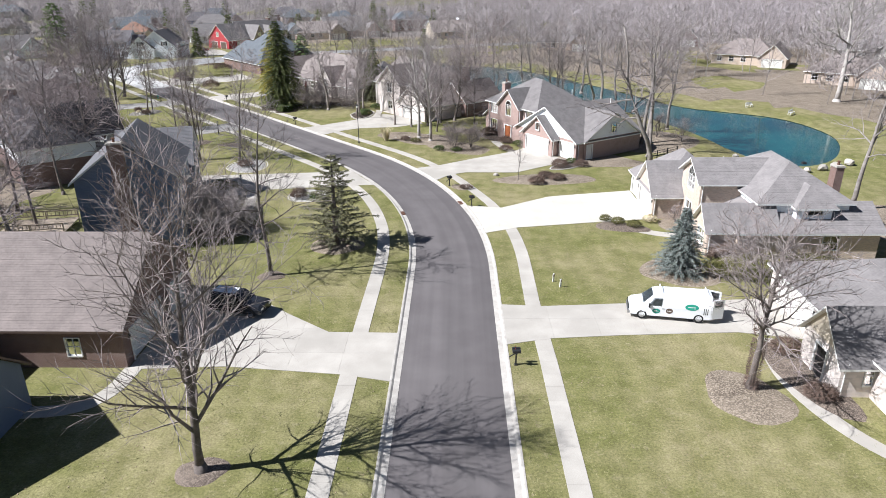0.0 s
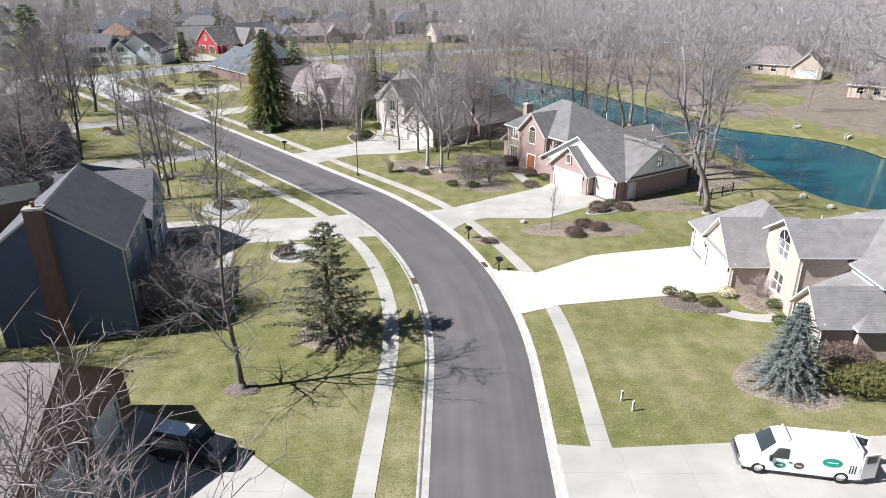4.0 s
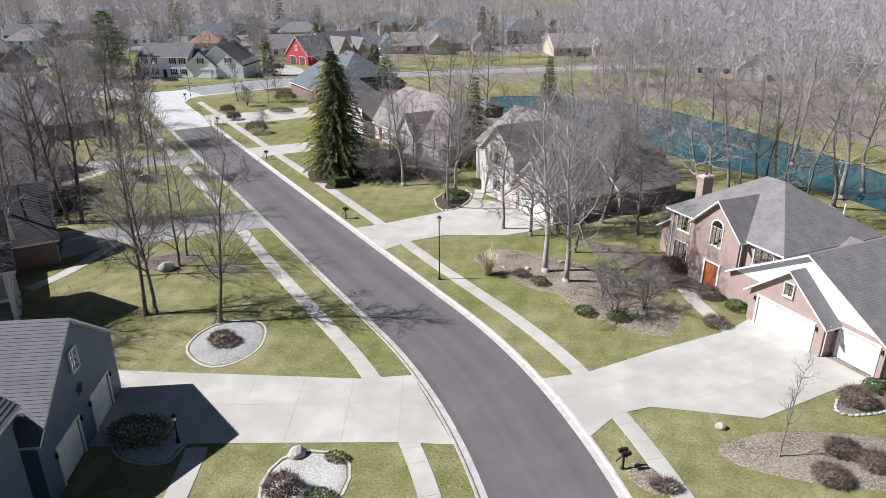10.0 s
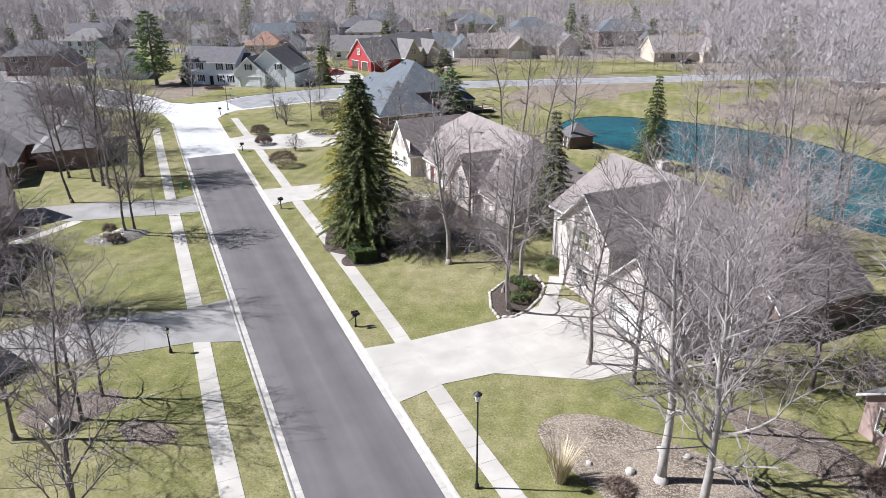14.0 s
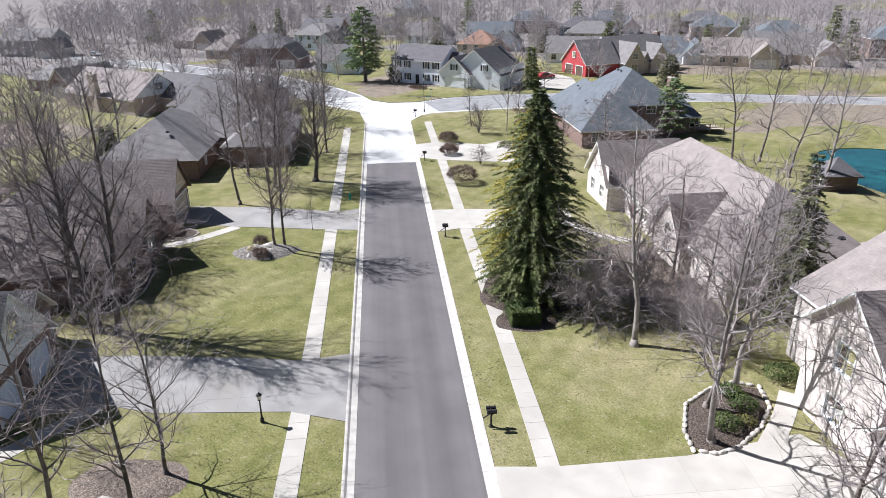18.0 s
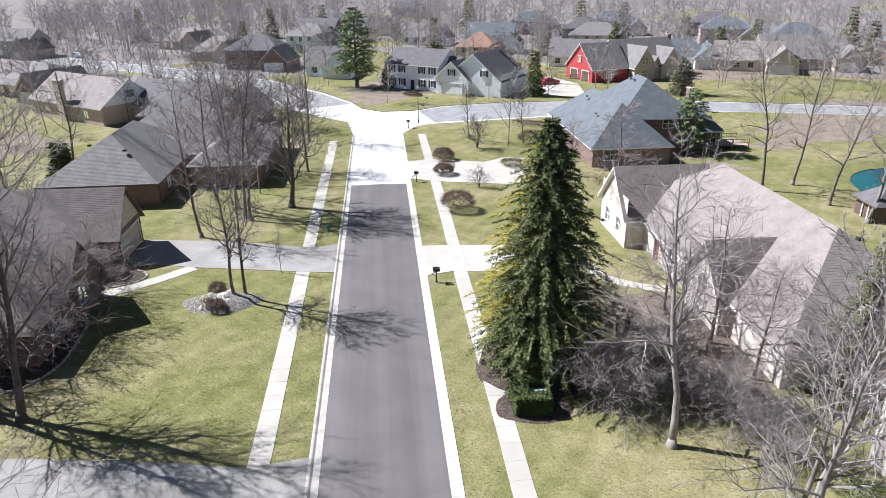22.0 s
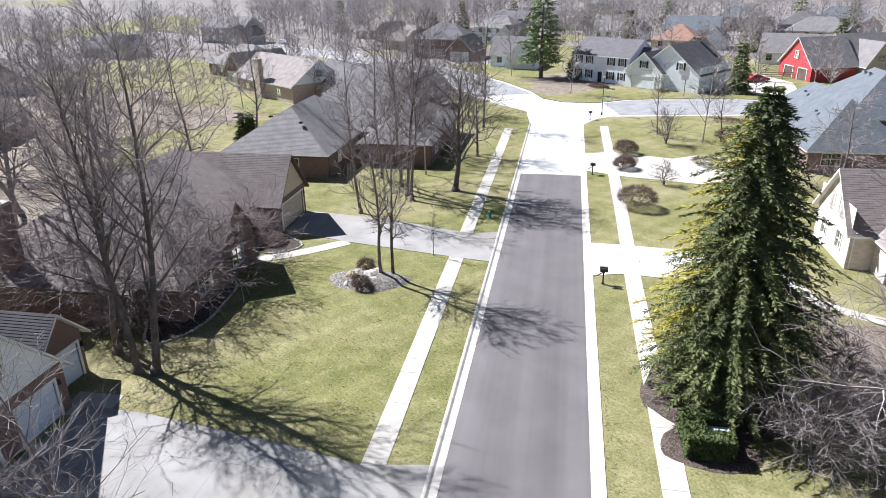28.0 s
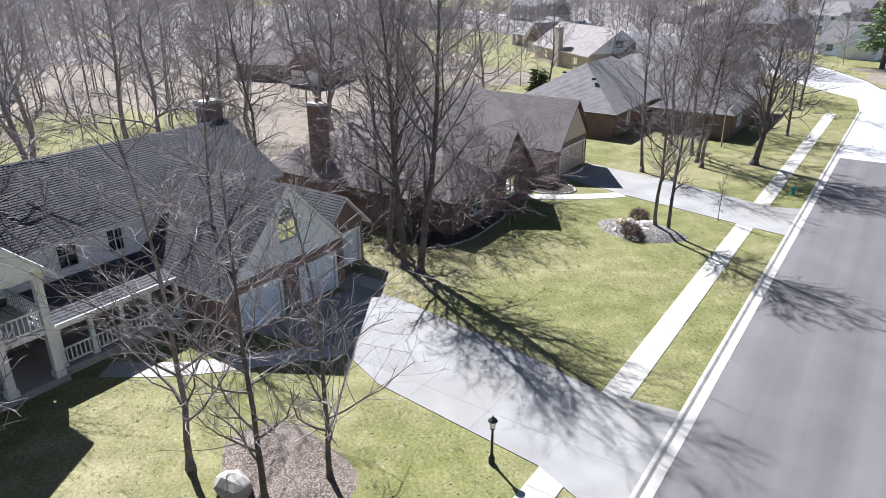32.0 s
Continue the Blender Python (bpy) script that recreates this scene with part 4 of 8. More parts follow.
def house(name, label, rot, wings, opens=(), wall=BRICK, roof=ROOF_GREY, trim=TRIM, step=0.2, chimneys=(), vents=(), category="house", group="", lift=0.009, bars=None):
    """A house of gabled and hipped wings. Wings: x0, x1, y0, y1, eaves, ridge, ridge axis, ends, and perhaps wall, gable and roof materials."""
    r = Matrix.Rotation(radians(rot), 4, "Z")
    W = []
    for w in wings:
        d = dict(zip(("x0", "x1", "y0", "y1", "ze", "zr", "axis", "ends"), w[:8]))
        d.update(w[8] if len(w) > 8 else {})
        W.append(d)
    cx, cy = (W[0]["x0"] + W[0]["x1"]) / 2, (W[0]["y0"] + W[0]["y1"]) / 2
    for d in W:
        for k, v in (("x0", -cx), ("x1", -cx), ("y0", -cy), ("y1", -cy)):
            d[k] += v
    top = thing(name, r @ Matrix.Translation((cx, cy, 0)), label, category, group)
    O = []
    for o in opens:
        d = dict(zip(("wing", "side", "u", "z", "w", "h", "kind"), o[:7]))
        d.update(o[7] if len(o) > 7 else {})
        d["u"] -= cx if d["side"] in "SN" else cy
        if d["kind"] in ("garage", "door"):
            d["z"] = d["h"] / 2
        O.append(d)
    for i, d in enumerate(W):
        mine = [o for o in O if o["wing"] == i]
        ms = [d.get("wall", wall)] + ([d["gmat"]] if d.get("gmat") else [])
        part("wall", wing_walls(d, mine), ms, top)
        if not d.get("noroof"):
            part("roof", roof_geo(d, d.get("step", step), lift=lift), [d.get("roof", roof), trim], top)
            if step and not d.get("bare"):
                for side in "EW" if d["axis"] == "y" else "SN":
                    p, q = side_line(d, side)
                    out = SIDES[side][0]
                    g = Geo()
                    bx, by = p[0] + out[0] * 0.06 + (q[0] - p[0]) * 0.03, p[1] + out[1] * 0.06 + (q[1] - p[1]) * 0.03
                    g.tube([(bx, by, 0.1), (bx, by, d["ze"] - 0.35), (bx + out[0] * 0.2, by + out[1] * 0.2, d["ze"] - 0.2)], [0.045, 0.045, 0.045], 6)
                    part("downpipe", g, trim, top)
        for o in mine:
            p, q = side_line(d, o["side"])
            x, y = (o["u"], p[1]) if o["side"] in "SN" else (p[0], o["u"])
            if o["kind"] == "garage":
                garage_door(top, o["side"], x, y, o["w"], o["h"], o.get("paint"))
            elif o["kind"] == "door":
                door_unit(top, o["side"], x, y, o["w"], o["h"], o.get("paint"))
            else:
                if o.get("gable"):
                    out = SIDES[o["side"]][0]
                    x, y = x + out[0] * 0.1, y + out[1] * 0.1
                window_unit(top, o["side"], x, y, o["z"], o["w"], o["h"], o["kind"] == "arch", o.get("cols", 2), o.get("rows", 2), shutters=o.get("shutters", False), bars=bars)
    for c in chimneys:
        x, y, zt, sx, sy = c[:5]
        g = Geo()
        x, y = x - cx, y - cy
        for (p, q) in (((x - sx / 2, y - sy / 2), (x + sx / 2, y - sy / 2)), ((x + sx / 2, y - sy / 2), (x + sx / 2, y + sy / 2)), ((x + sx / 2, y + sy / 2), (x - sx / 2, y + sy / 2)), ((x - sx / 2, y + sy / 2), (x - sx / 2, y - sy / 2))):
            wall_run(g, p, q, -0.1, zt, [])
        ch = part("chimney", g, c[5] if len(c) > 5 else wall, top)
        g = Geo()
        g.box((x, y, zt + 0.06), (sx + 0.16, sy + 0.16, 0.12))
        g.box((x, y, zt + 0.15), (sx + 0.04, sy + 0.04, 0.08))
        part("cap", g, STONE, ch)
        g = Geo()
        g.ring((x, y, zt + 0.15), [(0.12, 0), (0.12, 0.35), (0.18, 0.36), (0.18, 0.42), (0.02, 0.46)], 10)
        part("flue", g, IRON, ch)
    for v in vents:
        x, y, z = v[:3]
        g = Geo()
        if len(v) > 3:
            g.box((x - cx, y - cy, z), (0.42, 0.42, 0.2), None, 0, 0.75)
            part("roof_vent", g, BLACK if v[3] == "b" else METAL, top)
        else:
            g.tube([(x - cx, y - cy, z - 0.5), (x - cx, y - cy, z + 0.35)], [0.06, 0.06], 8)
            part("vent_pipe", g, TRIM, top)
    return top


def star(house, x, y, z, size):
    """A five-pointed metal star on an east gable."""
    g = Geo()
    rim = [(size * (1 if k % 2 == 0 else 0.42) * math.sin(k * math.pi / 5), size * (1 if k % 2 == 0 else 0.42) * math.cos(k * math.pi / 5)) for k in range(10)]
    n = 10
    g.v = [(x + 0.03, y + u, z + v) for u, v in rim] + [(x + 0.14, y, z)]
    g.f = [(k, (k + 1) % n, n) for k in range(n)]
    g.s, g.uv = [0] * n, [None] * n
    return part("star_ornament", g, BLACK, house, "dark metal barn star")

def win(i, side, u, z, w=1.0, h=1.4, **k):
    return (i, side, u, z, w, h, "win", k)


# brown-roofed house by the front driveway
house("house", "brown-roofed house with a dark brick garage beside the driveway", 0, [
    (-33.0, -20.6, 39.4, 51.5, 3.3, 7.6, "x", "gg"),
    (-46.0, -30.0, 26.0, 46.0, 3.2, 7.8, "y", "hh", {"wall": SIDE_BLUE}),
    (-40.0, -24.6, 26.5, 35.0, 3.2, 6.6, "x", "gg", {"wall": SIDE_BLUE})],
    [(0, "E", 43.0, 0, 4.9, 2.3, "garage"), (0, "E", 48.6, 0, 2.7, 2.3, "garage"), win(0, "S", -24, 1.6), win(2, "E", 31, 1.7, 1.6, 1.4), (1, "E", 37.5, 0, 1.0, 2.1, "door")],
    wall=BRICKBR, roof=ROOF_BROWN, trim=BROWNTRIM)
# blue-grey two-storey house
bh = house("house", "two-storey blue-grey sided house with a steep dark roof and end chimney", 15.7, [
    (-16.1, -7.2, 66.2, 77.1, 7.3, 10.6, "y", "gg"),
    (-15.0, -7.3, 78.6, 89.2, 4.4, 8.2, "x", "gg"),
    (-14.6, -8.4, 77.0, 80.0, 4.6, 6.2, "x", "gg")],
    [win(0, "E", 68.4, 5.8), win(0, "E", 71.6, 5.8), win(0, "E", 74.8, 5.8), win(0, "E", 68.4, 2.6), win(0, "E", 74.8, 2.6), (0, "E", 71.6, 0, 1.0, 2.2, "door"), (1, "E", 81.6, 0, 2.7, 2.4, "garage"), (1, "E", 86.2, 0, 2.7, 2.4, "garage"),
     win(1, "E", 83.9, 5.6, 0.9, 1.3, gable=True)],
    wall=SIDE_BLUE, roof=ROOF_COURSED, trim=TRIM, chimneys=[(-12.0, 65.8, 10.5, 1.25, 0.8, BRICKBR)], vents=[(-13.8, 71.5, 9.6, "b")], step=0.22, lift=0.02)
star(bh, -7.3 + 11.65, 83.9 - 71.65, 3.7, 0.55)
# porch house at the end of the walk
ph = house("house", "grey two-storey house with a columned portico, brick base and dark shingles", 40.6, [
    (12.6, 21.5, 94.0, 119.8, 5.25, 8.0, "y", "hg", {"wall": SIDE_PALEG, "z0": 3.1}),
    (17.0, 28.7, 109.9, 118.1, 2.9, 7.1, "x", "gg", {"wall": BRICKBR, "gmat": SIDE_PALEG}),
    (12.6, 21.5, 94.0, 119.8, 3.1, 8.0, "y", "gg", {"wall": BRICKBR, "noroof": 1}),
    (18.0, 27.2, 118.1, 121.5, 2.9, 4.6, "x", "gg", {"wall": BRICKBR}),
    (18.0, 25.6, 96.7, 103.6, 5.5, 8.8, "x", "gg", {"wall": SIDE_PALEG, "bare": 1})],
    [win(0, "E", 106.4, 4.15, 1.0, 1.3), win(0, "E", 108.9, 4.15, 0.9, 1.3), win(0, "E", 98.5, 4.15, 1.0, 1.3), win(0, "E", 101.8, 4.15, 1.0, 1.3), win(2, "E", 105.0, 1.5, 1.2, 1.5), win(2, "E", 108.0, 1.5, 1.2, 1.5), win(2, "E", 97.6, 1.5, 1.2, 1.5), (2, "E", 100.2, 0, 1.3, 2.3, "door"),
     (1, "E", 111.9, 0, 2.6, 2.15, "garage", {"paint": SIDE_PALEB}), (1, "E", 116.0, 0, 2.6, 2.15, "garage", {"paint": SIDE_PALEB}),
     (1, "E", 114.0, 4.6, 1.4, 1.1, "arch", {"gable": True, "cols": 2, "rows": 2}), (3, "E", 119.8, 0, 2.5, 2.15, "garage", {"paint": SIDE_PALEB})],
    wall=SIDE_GREY, roof=ROOF_SLATEDK, trim=TRIM, chimneys=[(15.8, 119.8, 8.9, 1.0, 1.3, BRICKBR)], step=0.17, lift=0.02)
# brown brick house with wide low roofs
house("house", "long brown brick house with a wide brown shingle roof", 40.6, [
    (13.0, 27.0, 126.5, 146.0, 2.9, 7.2, "y", "hg"),
    (20.0, 29.9, 127.6, 133.4, 2.9, 5.2, "x", "gh"),
    (19.0, 29.5, 144.6, 150.8, 2.9, 6.4, "x", "gg", {"gmat": SIDE_TAN}),
    (19.0, 29.9, 132.8, 138.6, 2.9, 5.9, "x", "gg")],
    [win(3, "E", 135.7, 1.6, 1.8, 1.5), win(1, "E", 130.7, 1.6, 1.8, 1.5), win(0, "E", 142, 1.6, 1.2, 1.5), (2, "E", 147.7, 0, 4.9, 2.3, "garage", {"paint": SIDE_TAN}), (0, "E", 140, 0, 1.0, 2.1, "door")],
    wall=BRICKBR, roof=ROOF_BROWN, trim=BROWNTRIM, chimneys=[(18.0, 127.5, 7.8, 1.2, 0.9)], step=0.17)
# long grey-roofed house further on
house("house", "rambling single-storey brick house with grey hipped roofs", 40.6, [
    (15.5, 28.0, 161.5, 182.0, 2.9, 6.9, "y", "hh"),
    (16.0, 38.5, 174.0, 187.0, 2.9, 6.8, "x", "hh"),
    (30.0, 38.5, 168.0, 178.0, 2.9, 5.6, "y", "hg")],
    [win(0, "S", 19, 1.6, 1.4, 1.4), win(0, "S", 24, 1.6, 1.4, 1.4), win(0, "E", 166, 1.6), win(2, "E", 172, 1.6, 2, 1.5), win(1, "E", 183, 1.6, 2, 1.4)],
    wall=BRICKBR, roof=ROOF_GREY, trim=BROWNTRIM, vents=[(24, 165, 5.6, "b"), (19, 168, 5.6, "b")])
# house over the back garden with the tan chimney
house("house", "tan-roofed house with a broad brick chimney and cream gable", 3, [
    (-143.0, -121.0, 167.0, 178.6, 3.2, 7.2, "x", "gg", {"gmat": SIDE_WHITE}), (-125.0, -113.0, 173.0, 183.0, 3.0, 6.6, "x", "gg", {"roof": ROOF_DARK})],
    [win(0, "E", 172.8, 4.8, 1.6, 1.3, gable=True), win(0, "S", -138, 1.6, 1.6, 1.3), win(0, "S", -126, 1.6, 1.6, 1.3)], wall=BRICKTAN, roof=ROOF_PALE, chimneys=[(-132.0, 166.6, 6.9, 1.8, 0.9)], vents=[(-140, 173.8, 6.8, "b"), (-136, 173.8, 6.8, "b"), (-132, 173.8, 6.8, "b"), (-128, 173.8, 6.8, "b")], step=0.3)
# house by the van driveway
house("house", "pale stone-fronted house with a timbered porch gable and grey roof", 0, [
    (27.5, 44.0, 28.0, 51.0, 2.9, 7.0, "y", "hh"),
    (25.4, 33.0, 36.4, 41.2, 2.7, 5.2, "x", "gg", {"gmat": SIDE_TAN})],
    [win(0, "W", 33, 1.6, 1.6, 1.5), (1, "W", 38.8, 0, 1.2, 2.2, "door", {"paint": BLACK}), win(1, "S", 27.5, 1.6, 1.2, 1.5), (0, "W", 46.8, 0, 5.0, 2.2, "garage")],
    wall=PALESTONE, roof=ROOF_GREY)
# three-car garage house
house("house", "tan brick house with a three-car garage and many grey hips", 0, [
    (23.0, 31.5, 69.6, 79.6, 2.9, 6.4, "y", "hh"),
    (22.8, 29.0, 69.4, 75.6, 2.9, 5.7, "x", "gg"),
    (25.9, 33.0, 64.8, 70.4, 5.6, 7.3, "x", "gg"),
    (29.9, 38.2, 60.4, 73.0, 5.1, 7.7, "y", "hh", {"wall": SIDE_WHITE}),
    (24.9, 31.0, 58.8, 62.3, 3.0, 4.8, "x", "gg"),
    (33.0, 36.2, 59.5, 64.0, 5.0, 6.3, "y", "hh", {"wall": SIDE_WHITE}),
    (27.4, 34.4, 58.2, 67.0, 2.9, 4.6, "y", "hg"),
    (33.5, 40.4, 58.4, 64.4, 2.9, 4.7, "x", "gg")],
    [(1, "W", 72.4, 0, 4.9, 2.2, "garage"), (0, "W", 77.6, 0, 2.7, 2.2, "garage"), (2, "W", 67.5, 4.7, 1.9, 1.5, "arch", {"cols": 2, "rows": 2}), win(2, "W", 67.5, 1.8, 1.9, 1.9),
     win(4, "W", 60.5, 1.6, 1.6, 1.5), win(5, "S", 34.6, 4.3, 1.6, 0.8), win(7, "S", 36, 1.6, 1.5, 1.4), (6, "W", 63.8, 0, 1.0, 2.1, "door")],
    wall=BRICKTAN, roof=ROOF_LTGREY, chimneys=[(39.9, 66.6, 6.6, 0.8, 1.1, BRICKBR)], vents=[(32.0, 68.4, 6.8, "b"), (29.6, 69.6, 6.5), (36.4, 66.5, 7.0, "b")])
# red brick house
house("house", "two-storey red brick house with grey hipped roof and arched window", 33.6, [
    (68.1, 78.6, 77.3, 89.7, 5.6, 9.1, "y", "hh"),
    (67.4, 74.0, 80.9, 86.0, 5.6, 8.0, "x", "gg"),
    (67.2, 80.0, 67.6, 81.0, 2.8, 6.7, "x", "gg", {"gmat": SIDE_WHITE}),
    (66.0, 72.0, 71.3, 77.9, 2.8, 5.5, "x", "gg"),
    (68.6, 79.6, 67.4, 76.0, 2.8, 6.2, "y", "gg", {"gmat": SIDE_WHITE}),
    (69.5, 74.0, 89.0, 92.2, 2.8, 3.9, "x", "gg")],
    [(3, "W", 74.6, 0, 4.9, 2.3, "garage"), (2, "W", 69.5, 0, 2.8, 2.3, "garage"), win(3, "W", 74.6, 3.9, 0.8, 1.1, gable=True, rows=3), (1, "W", 83.4, 4.7, 1.3, 1.7, "arch", {"cols": 3, "rows": 4}),
     win(0, "W", 88.0, 4.3, 1.7, 1.5, cols=3, rows=3), win(0, "W", 88.0, 1.6, 1.7, 1.9, cols=3, rows=3), win(0, "W", 79.0, 4.2, 1.9, 1.5, cols=3, rows=3), win(0, "W", 79.0, 1.6, 1.7, 1.6, cols=3, rows=3),
     (1, "W", 83.4, 0, 1.5, 2.3, "door", {"paint": DOORO}), win(4, "S", 74.1, 4.0, 1.0, 1.3, gable=True), (4, "S", 69.6, 0, 0.9, 2.0, "door", {"paint": TRIM}), win(5, "W", 90.6, 1.6, 1.3, 1.5, cols=3, rows=3)],
    wall=BRICK, roof=ROOF_GREY, chimneys=[(72.0, 90.0, 7.7, 1.2, 0.8)], vents=[(73.2, 70.6, 5.1, "m"), (74.9, 71.3, 5.4, "m"), (76.6, 71.9, 5.6, "m"), (76.5, 79, 7.4), (78.9, 73.0, 6.6)], bars=BROWNTRIM)
# stone-fronted house behind the trees
house("house", "pale stone-fronted house with a tall gable behind bare trees", 40.6, [
    (78.2, 91.0, 98.0, 113.2, 5.2, 9.2, "y", "hg", {"roof": ROOF_PALE}),
    (75.6, 84.6, 101.4, 108.0, 6.0, 9.0, "x", "gg"),
    (75.4, 86.0, 93.8, 101.5, 2.9, 6.4, "x", "gg"),
    (84.0, 93.0, 92.5, 100.0, 2.9, 6.0, "x", "gg", {"wall": BRICKBR})],
    [win(1, "W", 104.7, 4.9, 1.5, 1.7), win(1, "W", 104.7, 1.7, 1.5, 1.5), (2, "W", 97.6, 0, 4.9, 2.2, "garage"), win(0, "N", 84, 4.2), win(3, "E", 97, 1.6, 1.4, 1.4)],
    wall=PALESTONE, roof=ROOF_BROWN, chimneys=[(88.5, 97.6, 8.2, 0.9, 1.2, BRICKBR)])
# house with the arched window behind the spruce
house("house", "cream stone house with an arched gable window and pale brown roof", 40.6, [
    (77.2, 90.0, 120.0, 149.0, 3.0, 8.0, "y", "hh", {"roof": ROOF_PALE}),
    (76.3, 83.0, 126.6, 132.2, 3.0, 6.3, "x", "gg", {"roof": ROOF_BROWN}),
    (75.4, 84.0, 143.2, 150.4, 3.2, 6.9, "x", "gg", {"roof": ROOF_BROWN}),
    (88.0, 96.0, 112.0, 124.0, 2.9, 5.6, "y", "gh", {"roof": ROOF_BROWN})],
    [(1, "W", 129.4, 2.0, 1.5, 1.9, "arch", {"cols": 3, "rows": 3}), win(2, "W", 146.8, 4.2, 1.0, 1.2), win(2, "W", 145.2, 1.6, 1.2, 1.5), win(2, "W", 148.4, 1.6, 1.2, 1.5), win(0, "W", 137, 1.6, 1.4, 1.4), (0, "W", 140, 0, 1.2, 2.1, "door")],
    wall=PALESTONE, roof=ROOF_PALE, chimneys=[(93.0, 116.0, 6.6, 1.0, 1.0, PALESTONE)], vents=[(79.5, 146.0, 5.3, "m"), (78.9, 147.4, 4.9, "m"), (84, 132, 7.6, "b"), (85, 126, 7.3, "b"), (86, 120.5, 5.2, "b")])
# blue-grey roofed corner house
house("house", "brick corner house with big blue-grey roofs and a tall chimney", 40.6, [
    (86.0, 97.0, 176.5, 191.5, 5.3, 9.6, "y", "hh"),
    (80.6, 91.0, 170.5, 194.0, 2.9, 7.4, "y", "hh"),
    (96.0, 101.5, 178.0, 187.0, 2.9, 6.3, "x", "gh")],
    [win(0, "S", 93, 4.2, 1.6, 1.3), win(0, "S", 89, 1.6, 1.6, 1.3), win(1, "S", 83, 1.6, 2, 1.4), win(2, "E", 183, 1.6, 1.6, 1.4), win(2, "S", 101, 1.6, 1.6, 1.4)],
    wall=BRICKBR, roof=ROOF_SLATE, chimneys=[(97.3, 180.0, 8.3, 0.9, 1.2)], vents=[(84, 186, 6.6, "m"), (83, 178, 5.6, "m"), (84, 173, 4.9, "m"), (90.5, 186, 9.1, "m"), (90.5, 184.5, 9.1, "m")], step=0)
# white house across the crossing
wh = house("house", "white two-storey colonial house with a twin-gabled garage wing", -6, [
    (-138.6, -125.2, 211.9, 220.6, 5.5, 8.4, "x", "gg"),
    (-123.0, -110.2, 211.5, 224.1, 3.4, 8.4, "y", "gg"),
    (-125.0, -117.2, 210.5, 216.1, 3.4, 6.8, "y", "gg"),
    (-126.2, -122.4, 213.1, 220.1, 3.4, 7.0, "x", "gg")],
    [win(0, "S", u, z, 0.9, 1.45, shutters=True) for u in (-137.2, -134.6, -129.4, -126.8) for z in (1.5, 4.3)] +
    [(0, "S", -131.9, 0, 1.0, 2.1, "door", {"paint": BLACK}), win(1, "S", -114.0, 4.6, 0.9, 1.2, gable=True, shutters=True), win(2, "S", -121.1, 4.5, 0.9, 1.2, gable=True, shutters=True), (2, "S", -121.1, 0, 4.9, 2.3, "garage", {"paint": SIDE_WHITE}), win(1, "E", 218.1, 4.0, 0.9, 1.2)],
    wall=SIDE_WHITE, roof=ROOF_DARK, chimneys=[(-116.6, 222.1, 8.8, 0.9, 0.9, BRICK)], step=0)
wh.matrix_world = pose(-114.6, 218.2, 0, 0, 0, 4.0) @ Matrix.Translation((6.7, 4.35, 0))
# red-gabled house
rh = house("house", "brick house with a bright red garage gable and grey roofs", 0, [
    (0.0, 9.5, 0.0, 11.0, 3.2, 8.2, "x", "gg", {"gmat": SIDE_RED, "wall": SIDE_RED}),
    (8.5, 25.0, 0.6, 12.5, 3.4, 8.6, "x", "gg"),
    (10.0, 15.5, -2.0, 7.0, 3.4, 7.6, "y", "gg", {"wall": BRICKTAN}),
    (18.0, 23.2, -1.4, 7.0, 3.2, 7.0, "y", "gg", {"wall": BRICKTAN}),
    (15.4, 18.2, -0.8, 5.0, 2.9, 5.2, "y", "gg", {"wall": BRICKTAN})],
    [win(0, "W", 5.5, 4.8, 1.2, 1.5, gable=True), (0, "W", 2.9, 0, 2.9, 2.3, "garage", {"paint": BROWNTRIM}), (0, "W", 7.6, 0, 2.9, 2.3, "garage", {"paint": BROWNTRIM}), win(2, "S", 12.7, 4.4, 1.6, 1.4, gable=True), win(2, "S", 12.7, 1.6, 1.8, 1.5), win(3, "S", 20.6, 1.6, 1.8, 1.6), win(0, "S", 4.5, 1.6, 1.4, 1.4), win(1, "E", 6.0, 1.6, 1.6, 1.4)],
    wall=BRICKBR, roof=ROOF_GREY, chimneys=[(25.5, 7, 9.0, 0.9, 1.6)], step=0)
rh.matrix_world = pose(-78.6, 247.4, 0, 0, 0, 57) @ Matrix.Translation((4.75, 5.5, 0))


def far_house(x, y, rot, wall, roof, label, L=15, W=10, ze=3.0, zr=6.8, gar=True, trim=TRIM, two=False):
    """A distant house: main block with a garage wing."""
    t = radians(rot)
    lx, ly = x * math.cos(t) + y * math.sin(t), -x * math.sin(t) + y * math.cos(t)
    if two:
        ze, zr = 5.4, 8.6
    wings = [(lx - L / 2, lx + L / 2, ly - W / 2, ly + W / 2, ze, zr, "x", "gg" if (int(x * 7) % 2) else "hh")]
    if gar:
        wings.append((lx + L / 2 - 4, lx + L / 2 + 3, ly - W / 2 - 3.5, ly + W / 2 - 3, 2.9, 6.2, "y", "gg"))
    opens = [win(0, "S", lx - L / 2 + 2.2 + 3.2 * i, 1.6, 1.3, 1.4) for i in range(3)] + ([win(0, "S", lx - L / 2 + 2.2 + 3.2 * i, 4.2, 1.2, 1.3) for i in range(3)] if two else [])
    if gar:
        opens += [(1, "S", lx + L / 2 - 0.5, 0, 4.9, 2.2, "garage")]
    top = house("house", label, rot, wings, opens, wall=wall, roof=roof, trim=trim, step=0, group="far houses")
    top.matrix_world = Matrix.Translation((0, 0, max(0, ground_z(x, y) - 0.1))) @ top.matrix_world
    return top


